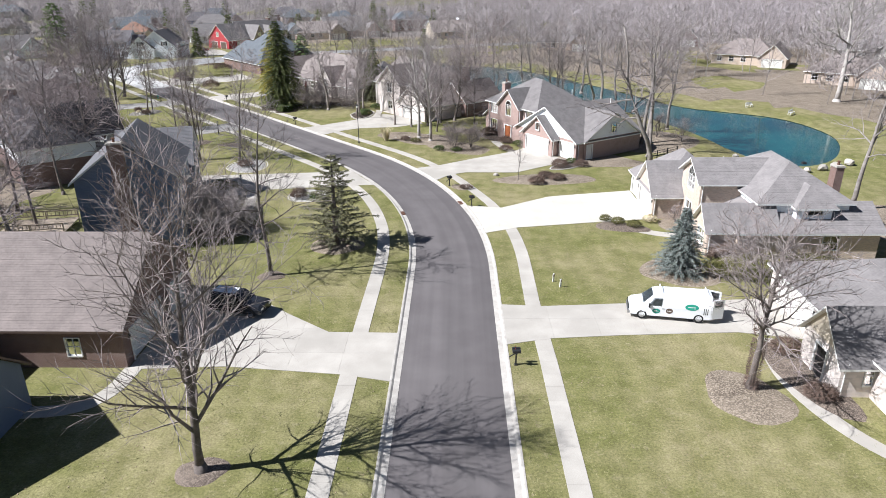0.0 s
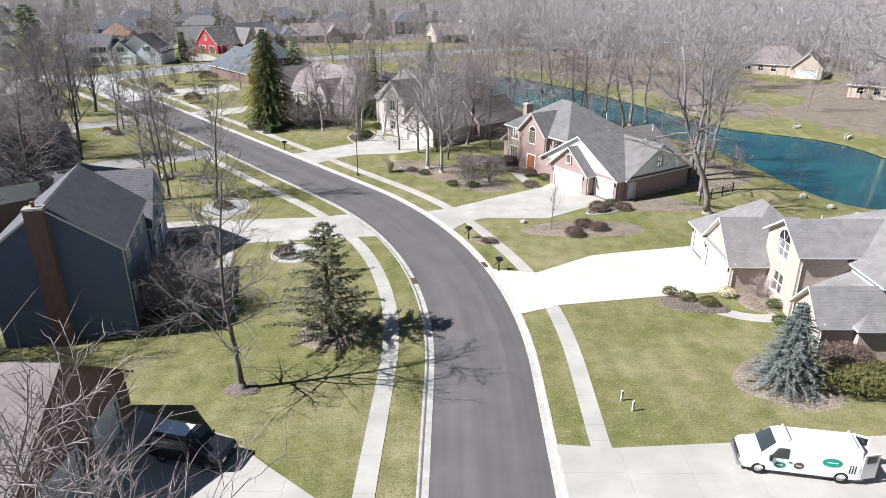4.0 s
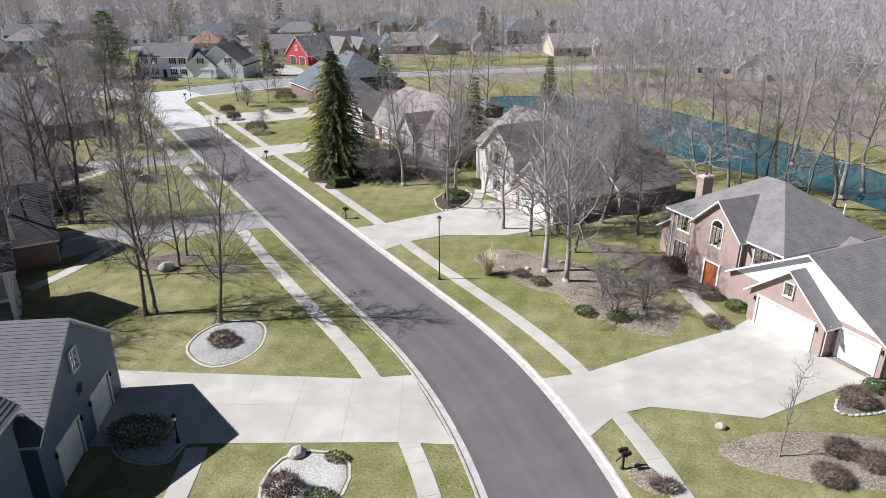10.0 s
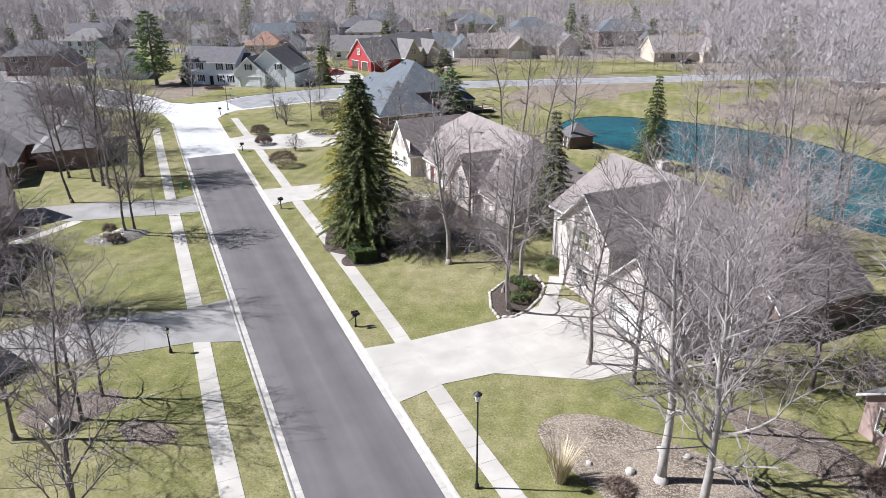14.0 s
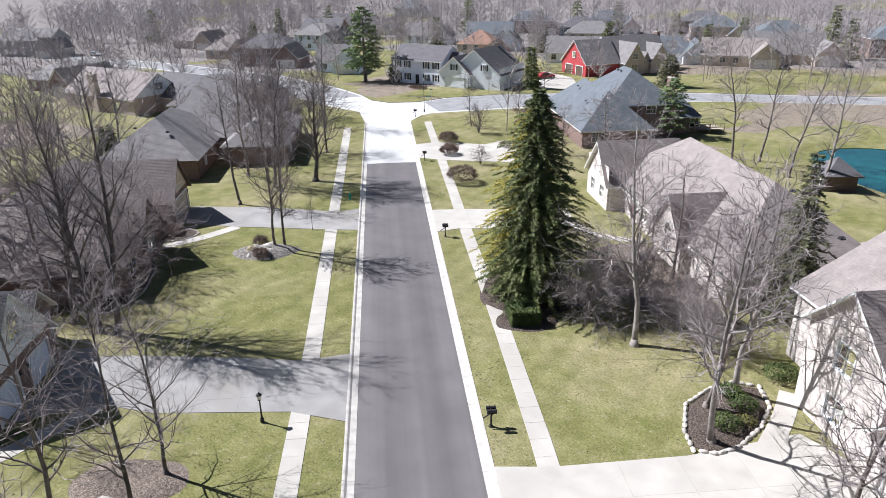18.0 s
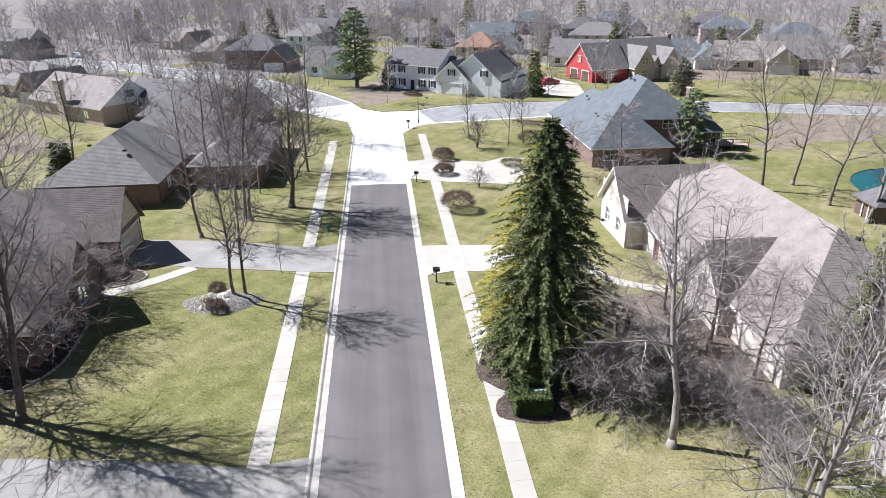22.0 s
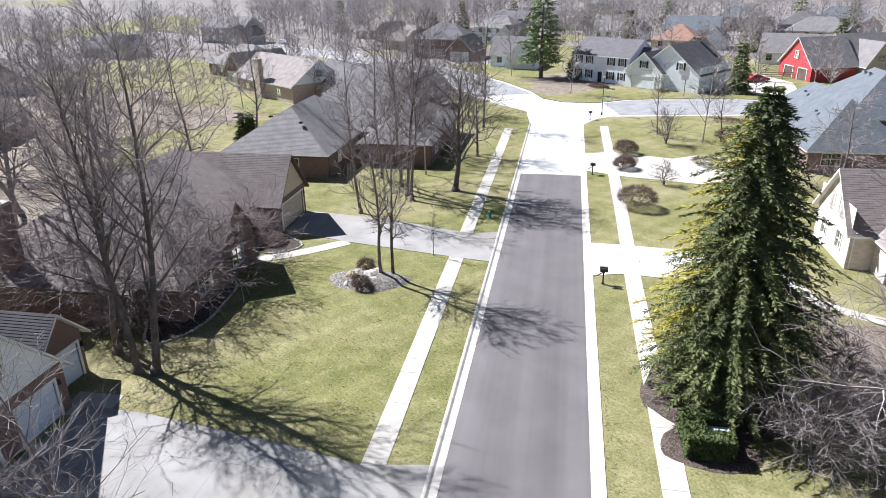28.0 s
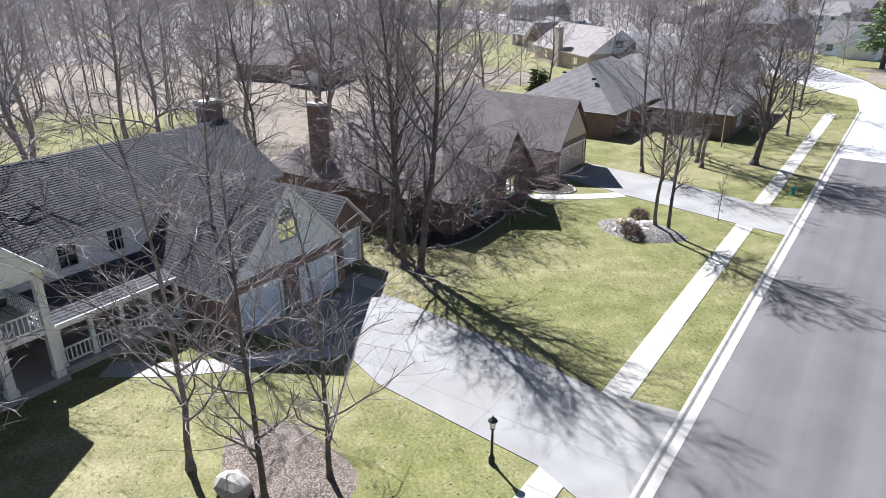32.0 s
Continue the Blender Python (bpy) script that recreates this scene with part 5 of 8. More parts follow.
for x, y, rot, wall, roof, lab, kw in [
    (-140.5, 226, 30, SIDE_PALEB, ROOF_GREY, "small pale blue sided house with white windows", {"L": 9, "W": 8, "gar": True}),
    (-166, 226, 28, BRICKBR, ROOF_DARK, "dark two-storey brick house with a slate-grey roof", {"L": 15, "two": True}),
    (-190, 232, 20, BRICKTAN, ROOF_PALE, "tan brick house with a pale brown roof", {"L": 14}),
    (-226, 246, 15, BRICKTAN, ROOF_PALE, "tan house with a pale roof among bare trees", {"L": 16}),
    (-255, 203, 25, SIDE_GREY, ROOF_GREY, "long grey two-storey house with white windows", {"L": 19, "two": True}),
    (-172, 172, 8, BRICKBR, ROOF_GREY, "brown brick house with grey crossed roofs", {"L": 17, "W": 12}),
    (-118, 172, 40, BRICKBR, ROOF_GREY, "brown brick house with a big grey hipped roof", {"L": 17, "W": 13, "zr": 7.2}),
    (-118, 262, 20, SIDE_TAN, ROOF_RED, "cream house with a rusty red roof", {"L": 11, "W": 10, "two": True}),
    (-93, 275, 22, SIDE_WHITE, ROOF_GREY, "low white house with a grey roof", {"L": 18, "W": 9}),
    (-72, 288, 22, SIDE_WHITE, ROOF_SLATE, "white house with a brick wing", {"L": 15, "W": 10}),
    (-45, 300, 25, BRICKTAN, ROOF_GREY, "large tan house with grey hipped roofs", {"L": 20, "W": 13, "zr": 8}),
    (-20, 330, 25, BRICKBR, ROOF_SLATE, "brick house with steep slate-grey roofs", {"L": 18, "W": 12, "two": True}),
    (-52, 335, 25, BRICKBR, ROOF_SLATE, "dark brick house with steep roofs", {"L": 16, "W": 12, "two": True}),
    (-1, 292, 20, SIDE_TAN, ROOF_PALE, "beige house with a pale tan hipped roof", {"L": 17, "W": 12}),
    (15, 330, 10, BRICKBR, ROOF_BROWN, "brown house with a shadowed gable", {"L": 14, "W": 11, "two": True}),
    (-118, 330, 25, SIDE_BLUE, ROOF_DARK, "dark blue house with white window frames", {"L": 15, "W": 11, "two": True}),
    (-165, 300, 20, SIDE_WHITE, ROOF_GREY, "white house far among the trees", {"L": 15}),
    (-205, 320, 20, SIDE_GREY, ROOF_DARK, "grey house far among the trees", {"L": 15}),
    (86, 204, -30, BRICKTAN, ROOF_BROWN, "brown-roofed house beyond the pond", {"L": 17, "W": 11}),
    (94, 166, -35, BRICKTAN, ROOF_BROWN, "tan house among bare trunks beyond the pond", {"L": 15, "W": 11}),
    (104, 140, -45, BRICKBR, ROOF_BROWN, "brown house beyond the pond among bare trunks", {"L": 17, "W": 11}),
    (38, 245, -10, BRICKTAN, ROOF_GREY, "tan house hidden in the far woods", {"L": 15}),
    (80, 260, -20, BRICKBR, ROOF_GREY, "brown house hidden in the far woods", {"L": 15}),
    (125, 215, -30, SIDE_GREY, ROOF_GREY, "grey house hidden in the far woods", {"L": 15}),
    (-133, 292, 25, SIDE_PALEB, ROOF_SLATE, "pale blue house with slate-coloured roof", {"L": 15, "two": True}),
    (-150, 352, 25, BRICKBR, ROOF_SLATE, "far brick house with a steep slate roof", {"L": 17, "two": True}),
    (-122, 366, 30, BRICKTAN, ROOF_SLATE, "far tan house with a blue-grey roof", {"L": 17, "two": True}),
    (-104, 308, 20, SIDE_TAN, ROOF_GREY, "far cream house with grey gables", {"L": 16, "two": True}),
    (-88, 378, 20, BRICKBR, ROOF_DARK, "far brick house with a dark roof", {"L": 17, "two": True}),
    (-55, 290, 15, SIDE_TAN, ROOF_PALE, "beige house with a pale tan hipped roof", {"L": 16, "W": 12}),
    (-199, 282, 20, BRICKBR, ROOF_DARK, "far dark brick house among trees", {"L": 15, "two": True}),
    (-182, 262, 15, SIDE_PALEB, ROOF_GREY, "far pale house with a grey roof", {"L": 14, "two": True}),
    (-235, 330, 20, SIDE_WHITE, ROOF_DARK, "far white house among trees", {"L": 15}),
    (-76, 350, 20, BRICKTAN, ROOF_SLATE, "far tan brick house with slate gables", {"L": 16, "two": True}),
    (10, 390, 10, SIDE_WHITE, ROOF_GREY, "white house far off in the woods", {"L": 15}),
    (75, 400, -5, BRICKTAN, ROOF_GREY, "tan house far off in the woods", {"L": 15}),
    (-250, 400, 15, SIDE_GREY, ROOF_SLATE, "grey house far off in the woods", {"L": 15, "two": True}),
    (-140, 110, 60, BRICKBR, ROOF_BROWN, "brown house behind the back gardens", {"L": 15}),
    (-190, 120, 70, SIDE_TAN, ROOF_GREY, "tan house behind the back gardens", {"L": 15}),
    (-130, 60, 80, SIDE_WHITE, ROOF_GREY, "pale house far behind the gardens", {"L": 15}),
    (-240, 160, 40, SIDE_GREY, ROOF_DARK, "grey house far behind the gardens", {"L": 15}),
]:
    far_house(x, y, rot, wall, roof, lab, **kw)

house("garden_shed", "small dark brown shed on the pond bank", 35, [(87.8, 91.4, 155.8, 159.4, 2.2, 3.7, "x", "hh")], [(0, "W", 157.6, 0, 0.9, 1.9, "door", {"paint": BROWNTRIM})], wall=BROWNTRIM, roof=ROOF_DARK, trim=BROWNTRIM, category="shed", step=0)

# ---- trees ----
def bare_tree(seed, height, spread, trunk_r, kids=(20, 9, 6), fork=0.2, up=0.5, twig=0.011, ang=(28, 52), crook=0.05, leaders=1, shape=0.6):
    """Limbs and twigs of a leafless tree: (trunk geometry, crown geometry)."""
    r = random.Random(seed)
    T, C = Geo(), Geo()

    def twig_cone(p, d, L, w):
        """A fine twig: a bent three-sided spike."""
        n = len(C.v)
        s = d.orthogonal().normalized()
        q = d.cross(s)
        mid = p + d * L * 0.5 + Vector((r.gauss(0, 0.05), r.gauss(0, 0.05), 0.06)) * L
        tip = p + d * L + Vector((r.gauss(0, 0.1), r.gauss(0, 0.1), up * 0.25)) * L
        for c, k in ((p, w), (mid, w * 0.6)):
            for t in (0.0, 2.094, 4.189):
                C.v.append(tuple(c + (s * math.cos(t) + q * math.sin(t)) * k))
        C.v.append(tuple(tip))
        for i in range(3):
            j = (i + 1) % 3
            C.f.append((n + i, n + j, n + 3 + j, n + 3 + i)); C.f.append((n + 3 + i, n + 3 + j, n + 6))
            C.s += [1, 1]; C.uv += [None, None]

    def limb(start, d, length, rad, lev, target):
        segs = (9, 5, 3)[lev]
        pts, rads = [Vector(start)], [rad]
        d = d.normalized()
        tip = rad * (0.16 if lev == 0 else 0.2)
        for i in range(segs):
            bend = (crook, 0.1 + crook, 0.16)[lev]
            d = (d + Vector((r.gauss(0, bend), r.gauss(0, bend), r.gauss(0, bend) + (up * 0.2 if lev else 0.14)))).normalized()
            pts.append(pts[-1] + d * length / segs)
            rads.append(max(twig, rad + (tip - rad) * ((i + 1) / segs) ** 0.8))
        target.tube(pts, rads, (9, 5, 3)[lev], 1 if lev == 2 else 0, lev == 0)
        n = kids[lev]
        ph = r.uniform(0, 6.28)
        f0 = fork if lev == 0 else 0.15
        for k in range(n):
            f = f0 + (1 - f0) * (k + r.uniform(0.1, 0.9)) / n
            i = min(int(f * segs), segs - 1)
            p = pts[i].lerp(pts[i + 1], f * segs - i)
            base = (pts[i + 1] - pts[i]).normalized()
            ph += 2.4 + r.uniform(-0.5, 0.5)
            side = Matrix.Rotation(ph, 3, base) @ base.orthogonal().normalized()
            t = radians(r.uniform(*ang) if lev == 0 else r.uniform(25, 60))
            nd = base * math.cos(t) + side * math.sin(t)
            if lev == 0:
                q = (f - f0) / (1 - f0)
                L = spread * (1.0 - shape * q) * (0.65 + 0.35 * min(1, q * 5)) * r.uniform(0.75, 1.2)
                limb(p, nd, L, max(rads[i] * r.uniform(0.42, 0.62), 0.025), 1, C)
            elif lev == 1:
                limb(p, nd, max(length * (0.55 - 0.2 * f) * r.uniform(0.7, 1.25), 0.35), max(rads[i] * 0.6, twig * 1.3), 2, C)
            else:
                twig_cone(p, nd, max(length * r.uniform(0.28, 0.6), 0.2), twig * 0.9)
    for k in range(leaders):
        a = 6.28 * k / leaders + seed
        sp = 0.0 if leaders == 1 else 0.2
        d = Vector((math.cos(a) * sp + r.gauss(0, 0.03), math.sin(a) * sp + r.gauss(0, 0.03), 1))
        limb(Vector((0, 0, -0.15)), d, height * (1 if k == 0 else r.uniform(0.8, 0.95)), trunk_r * (1 if leaders == 1 else 0.75), 0, T)
    T.tube([(0, 0, -0.15), (0, 0, 0.05), (0, 0, 0.5)], [trunk_r * 1.7, trunk_r * 1.45, trunk_r], 9)
    return T, C


def tree_kind(seed, bark, twigs, label, **k):
    t, c = bare_tree(seed, **k)
    return t.mesh("trunk", bark, True), c.mesh("crown", [bark, twigs]), label


def plant(kind, x, y, s=1.0, rot=None, name="tree", category="tree", group="bare street trees", z=0.0, label=""):
    rot = random.Random(int(x * 31 + y * 17)).uniform(0, 360) if rot is None else rot
    top = thing(name, pose(x, y, z, 0, 0, rot) @ Matrix.Scale(s, 4), label or kind[2], category, group)
    part("trunk", kind[0], None, top)
    part("crown", kind[1], None, top)
    return top


MAPLE = [tree_kind(11 + i, BARK, TWIGP, "leafless young maple with a spreading twiggy crown on the lawn", height=14.0, spread=6.0, trunk_r=0.2, kids=(22, 11, 7), fork=0.17, up=0.14, ang=(40, 70), twig=0.013, crook=0.05) for i in range(3)]
OPEN = [tree_kind(21 + i, BARK, TWIG, "leafless street tree forking low into many spreading limbs", height=13.5, spread=7.6, trunk_r=0.25, kids=(25, 13, 8), fork=0.15, up=0.26, ang=(30, 56), leaders=1, shape=0.5, twig=0.012, crook=0.06) for i in range(2)]
SLIM = [tree_kind(31 + i, BARK, TWIG, "tall slender leafless tree with upswept branches", height=14.5, spread=4.4, trunk_r=0.17, kids=(19, 10, 6), fork=0.28, shape=0.42, up=0.24, ang=(32, 64), crook=0.07, twig=0.013) for i in range(3)]
BIG = [tree_kind(51 + i, BARKMID, TWIGP, "tall leafless woodland tree with heavy crooked limbs", height=20, spread=9.0, trunk_r=0.4, kids=(15, 9, 7), fork=0.36, up=0.2, ang=(34, 70), crook=0.13, twig=0.013) for i in range(3)]
DENSE = [tree_kind(71 + i, BARK, TWIGR, "leafless tree with a dense haze of twigs", height=14.0, spread=6.8, trunk_r=0.22, kids=(26, 12, 7), fork=0.14, up=0.06, ang=(52, 88), shape=0.6, twig=0.013, crook=0.08) for i in range(3)]
SAPLING = [tree_kind(91, BARK, TWIG, "thin leafless sapling in the bed", height=6.6, spread=1.7, trunk_r=0.05, kids=(14, 6, 4), fork=0.25, up=0.6, twig=0.008)]
SHRUBBY = [tree_kind(95 + i, BARK, TWIG, "low spreading leafless shrub with many stems", height=2.8, spread=2.0, trunk_r=0.05, kids=(9, 6, 4), fork=0.1, up=0.1, ang=(35, 75), leaders=4, twig=0.009) for i in range(2)]
SYCAMORE = [tree_kind(99, BARKLT, BARKLT, "great sycamore with bleached white limbs", height=20, spread=11.0, trunk_r=0.5, kids=(16, 9, 6), fork=0.3, up=0.15, twig=0.035, ang=(40, 70), crook=0.1)]
PALE = [tree_kind(105 + i, BARKMID, TWIGP, "tall leafless tree with a pale grey trunk", height=16, spread=6.0, trunk_r=0.24, kids=(19, 10, 6), fork=0.26, up=0.2, ang=(34, 66), crook=0.07, twig=0.013) for i in range(2)]
POLLARD = [tree_kind(111, BARK, TWIG, "pruned leafless tree with a thick ivy-darkened trunk", height=9.5, spread=4.8, trunk_r=0.24, kids=(28, 12, 7), fork=0.42, up=0.25, ang=(45, 80), shape=0.4, crook=0.08, twig=0.013)]

TALL = [tree_kind(151 + i, BARK, TWIGP, "tall leafless tree forking into long upswept limbs", height=17.0, spread=6.6, trunk_r=0.24, kids=(22, 10, 6), fork=0.24, up=0.3, ang=(24, 48), leaders=1, twig=0.013, crook=0.045, shape=0.55) for i in range(2)]
STREET = [tree_kind(161, BARK, TWIG, "sturdy leafless street tree with a full upswept crown", height=13.0, spread=6.2, trunk_r=0.32, kids=(22, 11, 8), fork=0.17, up=0.3, ang=(32, 58), twig=0.014, crook=0.06, shape=0.5)]
CRAB = [tree_kind(141 + i, BARK, TWIGR, "low spreading leafless crab tree with tangled layered branches", height=5.6, spread=4.6, trunk_r=0.15, kids=(12, 9, 5), fork=0.16, up=0.04, ang=(50, 86), leaders=3, shape=0.35, twig=0.012, crook=0.1) for i in range(2)]
CRABP = [tree_kind(145, BARKMID, TWIGP, "dense leafless shrub with tangled grey twigs", height=5.6, spread=4.8, trunk_r=0.13, kids=(14, 10, 6), fork=0.12, up=0.12, ang=(40, 80), leaders=4, shape=0.35, twig=0.011, crook=0.1)]
YARD = [tree_kind(121 + i, BARK, TWIG, "young leafless tree with a slim trunk and upswept thin branches", height=13.0, spread=3.9, trunk_r=0.16, kids=(20, 10, 7), fork=0.24, up=0.3, ang=(32, 60), twig=0.014, crook=0.06, shape=0.38) for i in range(3)]
BROAD = [tree_kind(171 + i, BARKLT, TWIGP, "big pale-barked leafless tree with a wide fine-twigged crown", height=16.5, spread=8.2, trunk_r=0.3, kids=(24, 13, 8), fork=0.22, up=0.24, ang=(28, 54), twig=0.010, crook=0.06, shape=0.5) for i in range(2)]
FRONT = [tree_kind(181 + i, BARK, TWIGP, "young leafless tree with an open crown of pale twigs", height=12.0, spread=5.0, trunk_r=0.13, kids=(24, 9, 5), fork=0.14, up=0.24, ang=(34, 66), twig=0.008, crook=0.06, shape=0.5) for i in range(2)]

# street side and gardens, left of the road
plant(OPEN[0], -12.0, 29.2, 1.12)
plant(MAPLE[1], -14.6, 54.4, 1.06)
for x, y, k, s in [(-39.3, 58.6, PALE[0], 0.95), (-41.7, 65.4, SLIM[0], 1.0), (-53.5, 100.9, SLIM[1], 0.9), (-50.0, 85.0, DENSE[0], 1.1), (-46.5, 87.0, DENSE[1], 1.05), (-51.5, 90.0, DENSE[2], 1.1), (-42.5, 51.0, DENSE[0], 0.95), (-46.5, 53.5, DENSE[1], 1.0), (-40.5, 55.6, TALL[0], 0.85), (-38.5, 53.4, DENSE[2], 1.05), (-29.2, 93.8, YARD[1], 1.08), (-35.7, 93.9, YARD[0], 1.15), (-35.0, 94.2, YARD[2], 1.1), (-38.2, 103.4, FRONT[0], 1.0), (-38.7, 105.7, FRONT[1], 0.9), (-40.6, 100.8, FRONT[1], 1.1),
    (-56.4, 112.1, TALL[0], 1.0), (-55.4, 112.9, TALL[1], 1.08), (-59.4, 111.8, TALL[0], 0.95), (-62.5, 112.0, SLIM[0], 1.05), (-66.0, 111.5, CRAB[0], 1.1), (-61.0, 113.7, CRAB[1], 1.0), (-61.6, 117.0, CRAB[0], 1.0), (-64.5, 120.5, CRAB[1], 1.1), (-67.5, 124.5, CRAB[0], 0.9), (-69.5, 109.5, CRAB[1], 1.0), (-57.8, 130.4, YARD[1], 0.98), (-57.2, 131.0, YARD[2], 0.92),
    (-71.5, 137.3, SLIM[1], 1.0), (-71.3, 143.3, SLIM[2], 1.1), (-73.0, 144.0, SLIM[0], 1.15), (-75.5, 145.1, SLIM[1], 1.1), (-80.0, 145.6, SLIM[2], 1.1), (-70.9, 148.7, STREET[0], 1.0),
    (-86, 152, SLIM[0], 1.1), (-90, 158, DENSE[1], 0.8), (-80, 160, DENSE[2], 0.8), (-76, 110, BIG[1], 0.8), (-82, 104, BIG[2], 0.75), (-70, 98, BIG[0], 0.8), (-66, 90, BIG[1], 0.8), (-72, 104, SLIM[0], 1.1), (-74, 116, SLIM[1], 1.1), (-84, 118, DENSE[0], 1.0), (-90, 128, DENSE[1], 1.0), (-100, 140, SLIM[2], 1.1), (-48, 72, SLIM[1], 1.1), (-46, 78, SLIM[0], 1.0), (-52, 80, BIG[2], 0.7), (-44, 52, BIG[0], 0.7), (-50, 62, BIG[1], 0.75), (-94, 112, BIG[0], 0.8), (-88, 92, BIG[1], 0.8), (-78, 86, BIG[2], 0.8), (-66, 78, SLIM[2], 1.2), (-60, 70, SLIM[0], 1.2), (-98, 100, DENSE[2], 1.0), (-104, 122, DENSE[0], 1.0), (-112, 112, BIG[2], 0.8), (-100, 176, DENSE[1], 0.7), (-92, 172, SLIM[1], 1.1)]:
    plant(k, x, y, s)
# right of the road
for x, y, s in ((-23.2, 64.6, 0.72), (-21.6, 66.4, 0.66), (-24.2, 66.9, 0.68), (-20.6, 64.9, 0.6)):
    plant(CRABP[0], x, y, s, name="shrub", category="shrub", group="leafless shrubs", label="dense leafless shrub with tangled grey-brown twigs by the blue-grey house")
ivied = plant(POLLARD[0], 20.5, 37.3, 1.1)
r = random.Random(17)
g = Geo()
for k in range(1500):
    z, t = 4.6 * r.random() ** 1.2, r.uniform(0, 6.283)
    q = 0.27 + r.uniform(-0.02, 0.16) * (0.5 + 0.5 * noise.noise((math.cos(t) * 2, math.sin(t) * 2, z * 1.7)) + 0.3)
    c = Vector((q * math.cos(t), q * math.sin(t), z))
    d = Vector((math.cos(t) + r.gauss(0, 0.4), math.sin(t) + r.gauss(0, 0.4), r.gauss(0.2, 0.5))).normalized()
    b = d.orthogonal().normalized() * 0.035
    g.face([c - b, c + d * 0.06 - b * 0.4, c + d * r.uniform(0.08, 0.2), c + b])
part("ivy", g, BROWNB, ivied, "dry dark ivy clinging to the trunk")
plant(SAPLING[0], 9.7, 84.0, 1.0)
plant(SAPLING[0], -58.6, 136.0, 0.62)
for x, y, k, s in [(28.1, 89.6, BIG[0], 1.0), (30.0, 102.2, BIG[1], 0.9), (31.2, 103.8, BIG[2], 0.95), (45.9, 72.8, BIG[1], 0.8), (29.6, 96.2, BIG[2], 0.85), (-4.2, 107.7, BROAD[0], 0.95), (-2.3, 105.9, BROAD[1], 0.88), (-3.2, 117.9, SLIM[0], 0.95), (-6.0, 116.8, MAPLE[0], 0.9), (-1.0, 119.8, MAPLE[2], 1.0), (1.5, 122.0, OPEN[1], 0.9), (5.0, 119.0, DENSE[2], 0.75), (-1.5, 113.0, SLIM[1], 0.9),
    (-15.9, 124.5, PALE[0], 0.86), (-17.0, 127.4, SLIM[1], 0.95), (-16.0, 130.2, PALE[1], 0.9), (-23.2, 132.2, PALE[1], 0.95), (-9.0, 118.4, SLIM[2], 0.95), (-28.5, 147.0, DENSE[0], 0.62), (-24.5, 144.5, DENSE[2], 0.7), (-21.0, 141.5, DENSE[1], 0.6), (-68.0, 182.5, SHRUBBY[0], 1.6), (-72.0, 186.5, SLIM[1], 0.6), (-64.0, 189.0, SLIM[2], 0.6), (-57.5, 166.5, SHRUBBY[1], 0.9),
    (2.0, 140.0, DENSE[0], 0.95), (6.0, 133.0, DENSE[1], 0.9), (1.0, 130.5, DENSE[2], 0.85), (-42.0, 171.1, DENSE[0], 0.72),
    (10.3, 141.0, SLIM[0], 1.1), (10.0, 139.3, SLIM[1], 1.1), (7.5, 150.5, SLIM[2], 1.1), (15.2, 134.9, PALE[0], 1.0), (17.5, 135.4, PALE[1], 1.0), (21.2, 136.7, PALE[0], 0.95), (28.4, 131.9, BIG[0], 0.75), (30.6, 136.0, BIG[1], 0.8), (34.4, 139.4, BIG[2], 0.7), (37.4, 114.0, PALE[1], 1.1), (29.4, 151.5, BIG[1], 0.8),
    (-29.2, 183.7, SLIM[0], 1.1), (-26.7, 187.9, SLIM[1], 1.1), (-22, 182, SLIM[2], 1.0), (-18, 178, PALE[0], 0.9), (-28, 150, SHRUBBY[0], 1.6), (-50.5, 177, DENSE[2], 0.5)]:
    plant(k, x, y, s)
r = random.Random(41)
for k in range(14):
    x, y = r.uniform(-2, 33), r.uniform(122, 150)
    if gap((x, y), POND) > 4 and not inside((x, y), POND) and math.hypot(x - 4, y - 130) > 9:
        plant((SLIM + PALE + BIG[:1])[k % 6], x, y, r.uniform(0.8, 1.1) * (0.75 if k % 6 == 5 else 1), group="bare trees by the pond")
for x, y, s in ((-27.6, 133.9, 0.72), (-25.2, 137.0, 0.7), (-21.2, 136.2, 0.62), (-18.6, 134.6, 0.55)):
    plant(CRABP[0], x, y, s, name="shrub", category="shrub", group="leafless shrubs", label="tangled leafless shrub with pale twigs beside the cream house")
plant(SYCAMORE[0], 79.4, 140.4, 1.15)
for x, y, s in [(-29.0, 139.5, 1.5), (-26.0, 142.5, 1.4), (-31.5, 143.0, 1.3), (1.5, 99.5, 1.5), (4.0, 101.5, 1.3), (0.8, 103.5, 1.1), (5.2, 106.0, 1.0), (8.0, 118.5, 1.2), (34, 108, 1.5), (37, 105, 1.4), (32, 111, 1.3), (25.0, 68.4, 0.7)]:
    plant(SHRUBBY[int(x * 3) % 2], x, y, s, name="shrub", category="shrub", group="leafless shrubs")


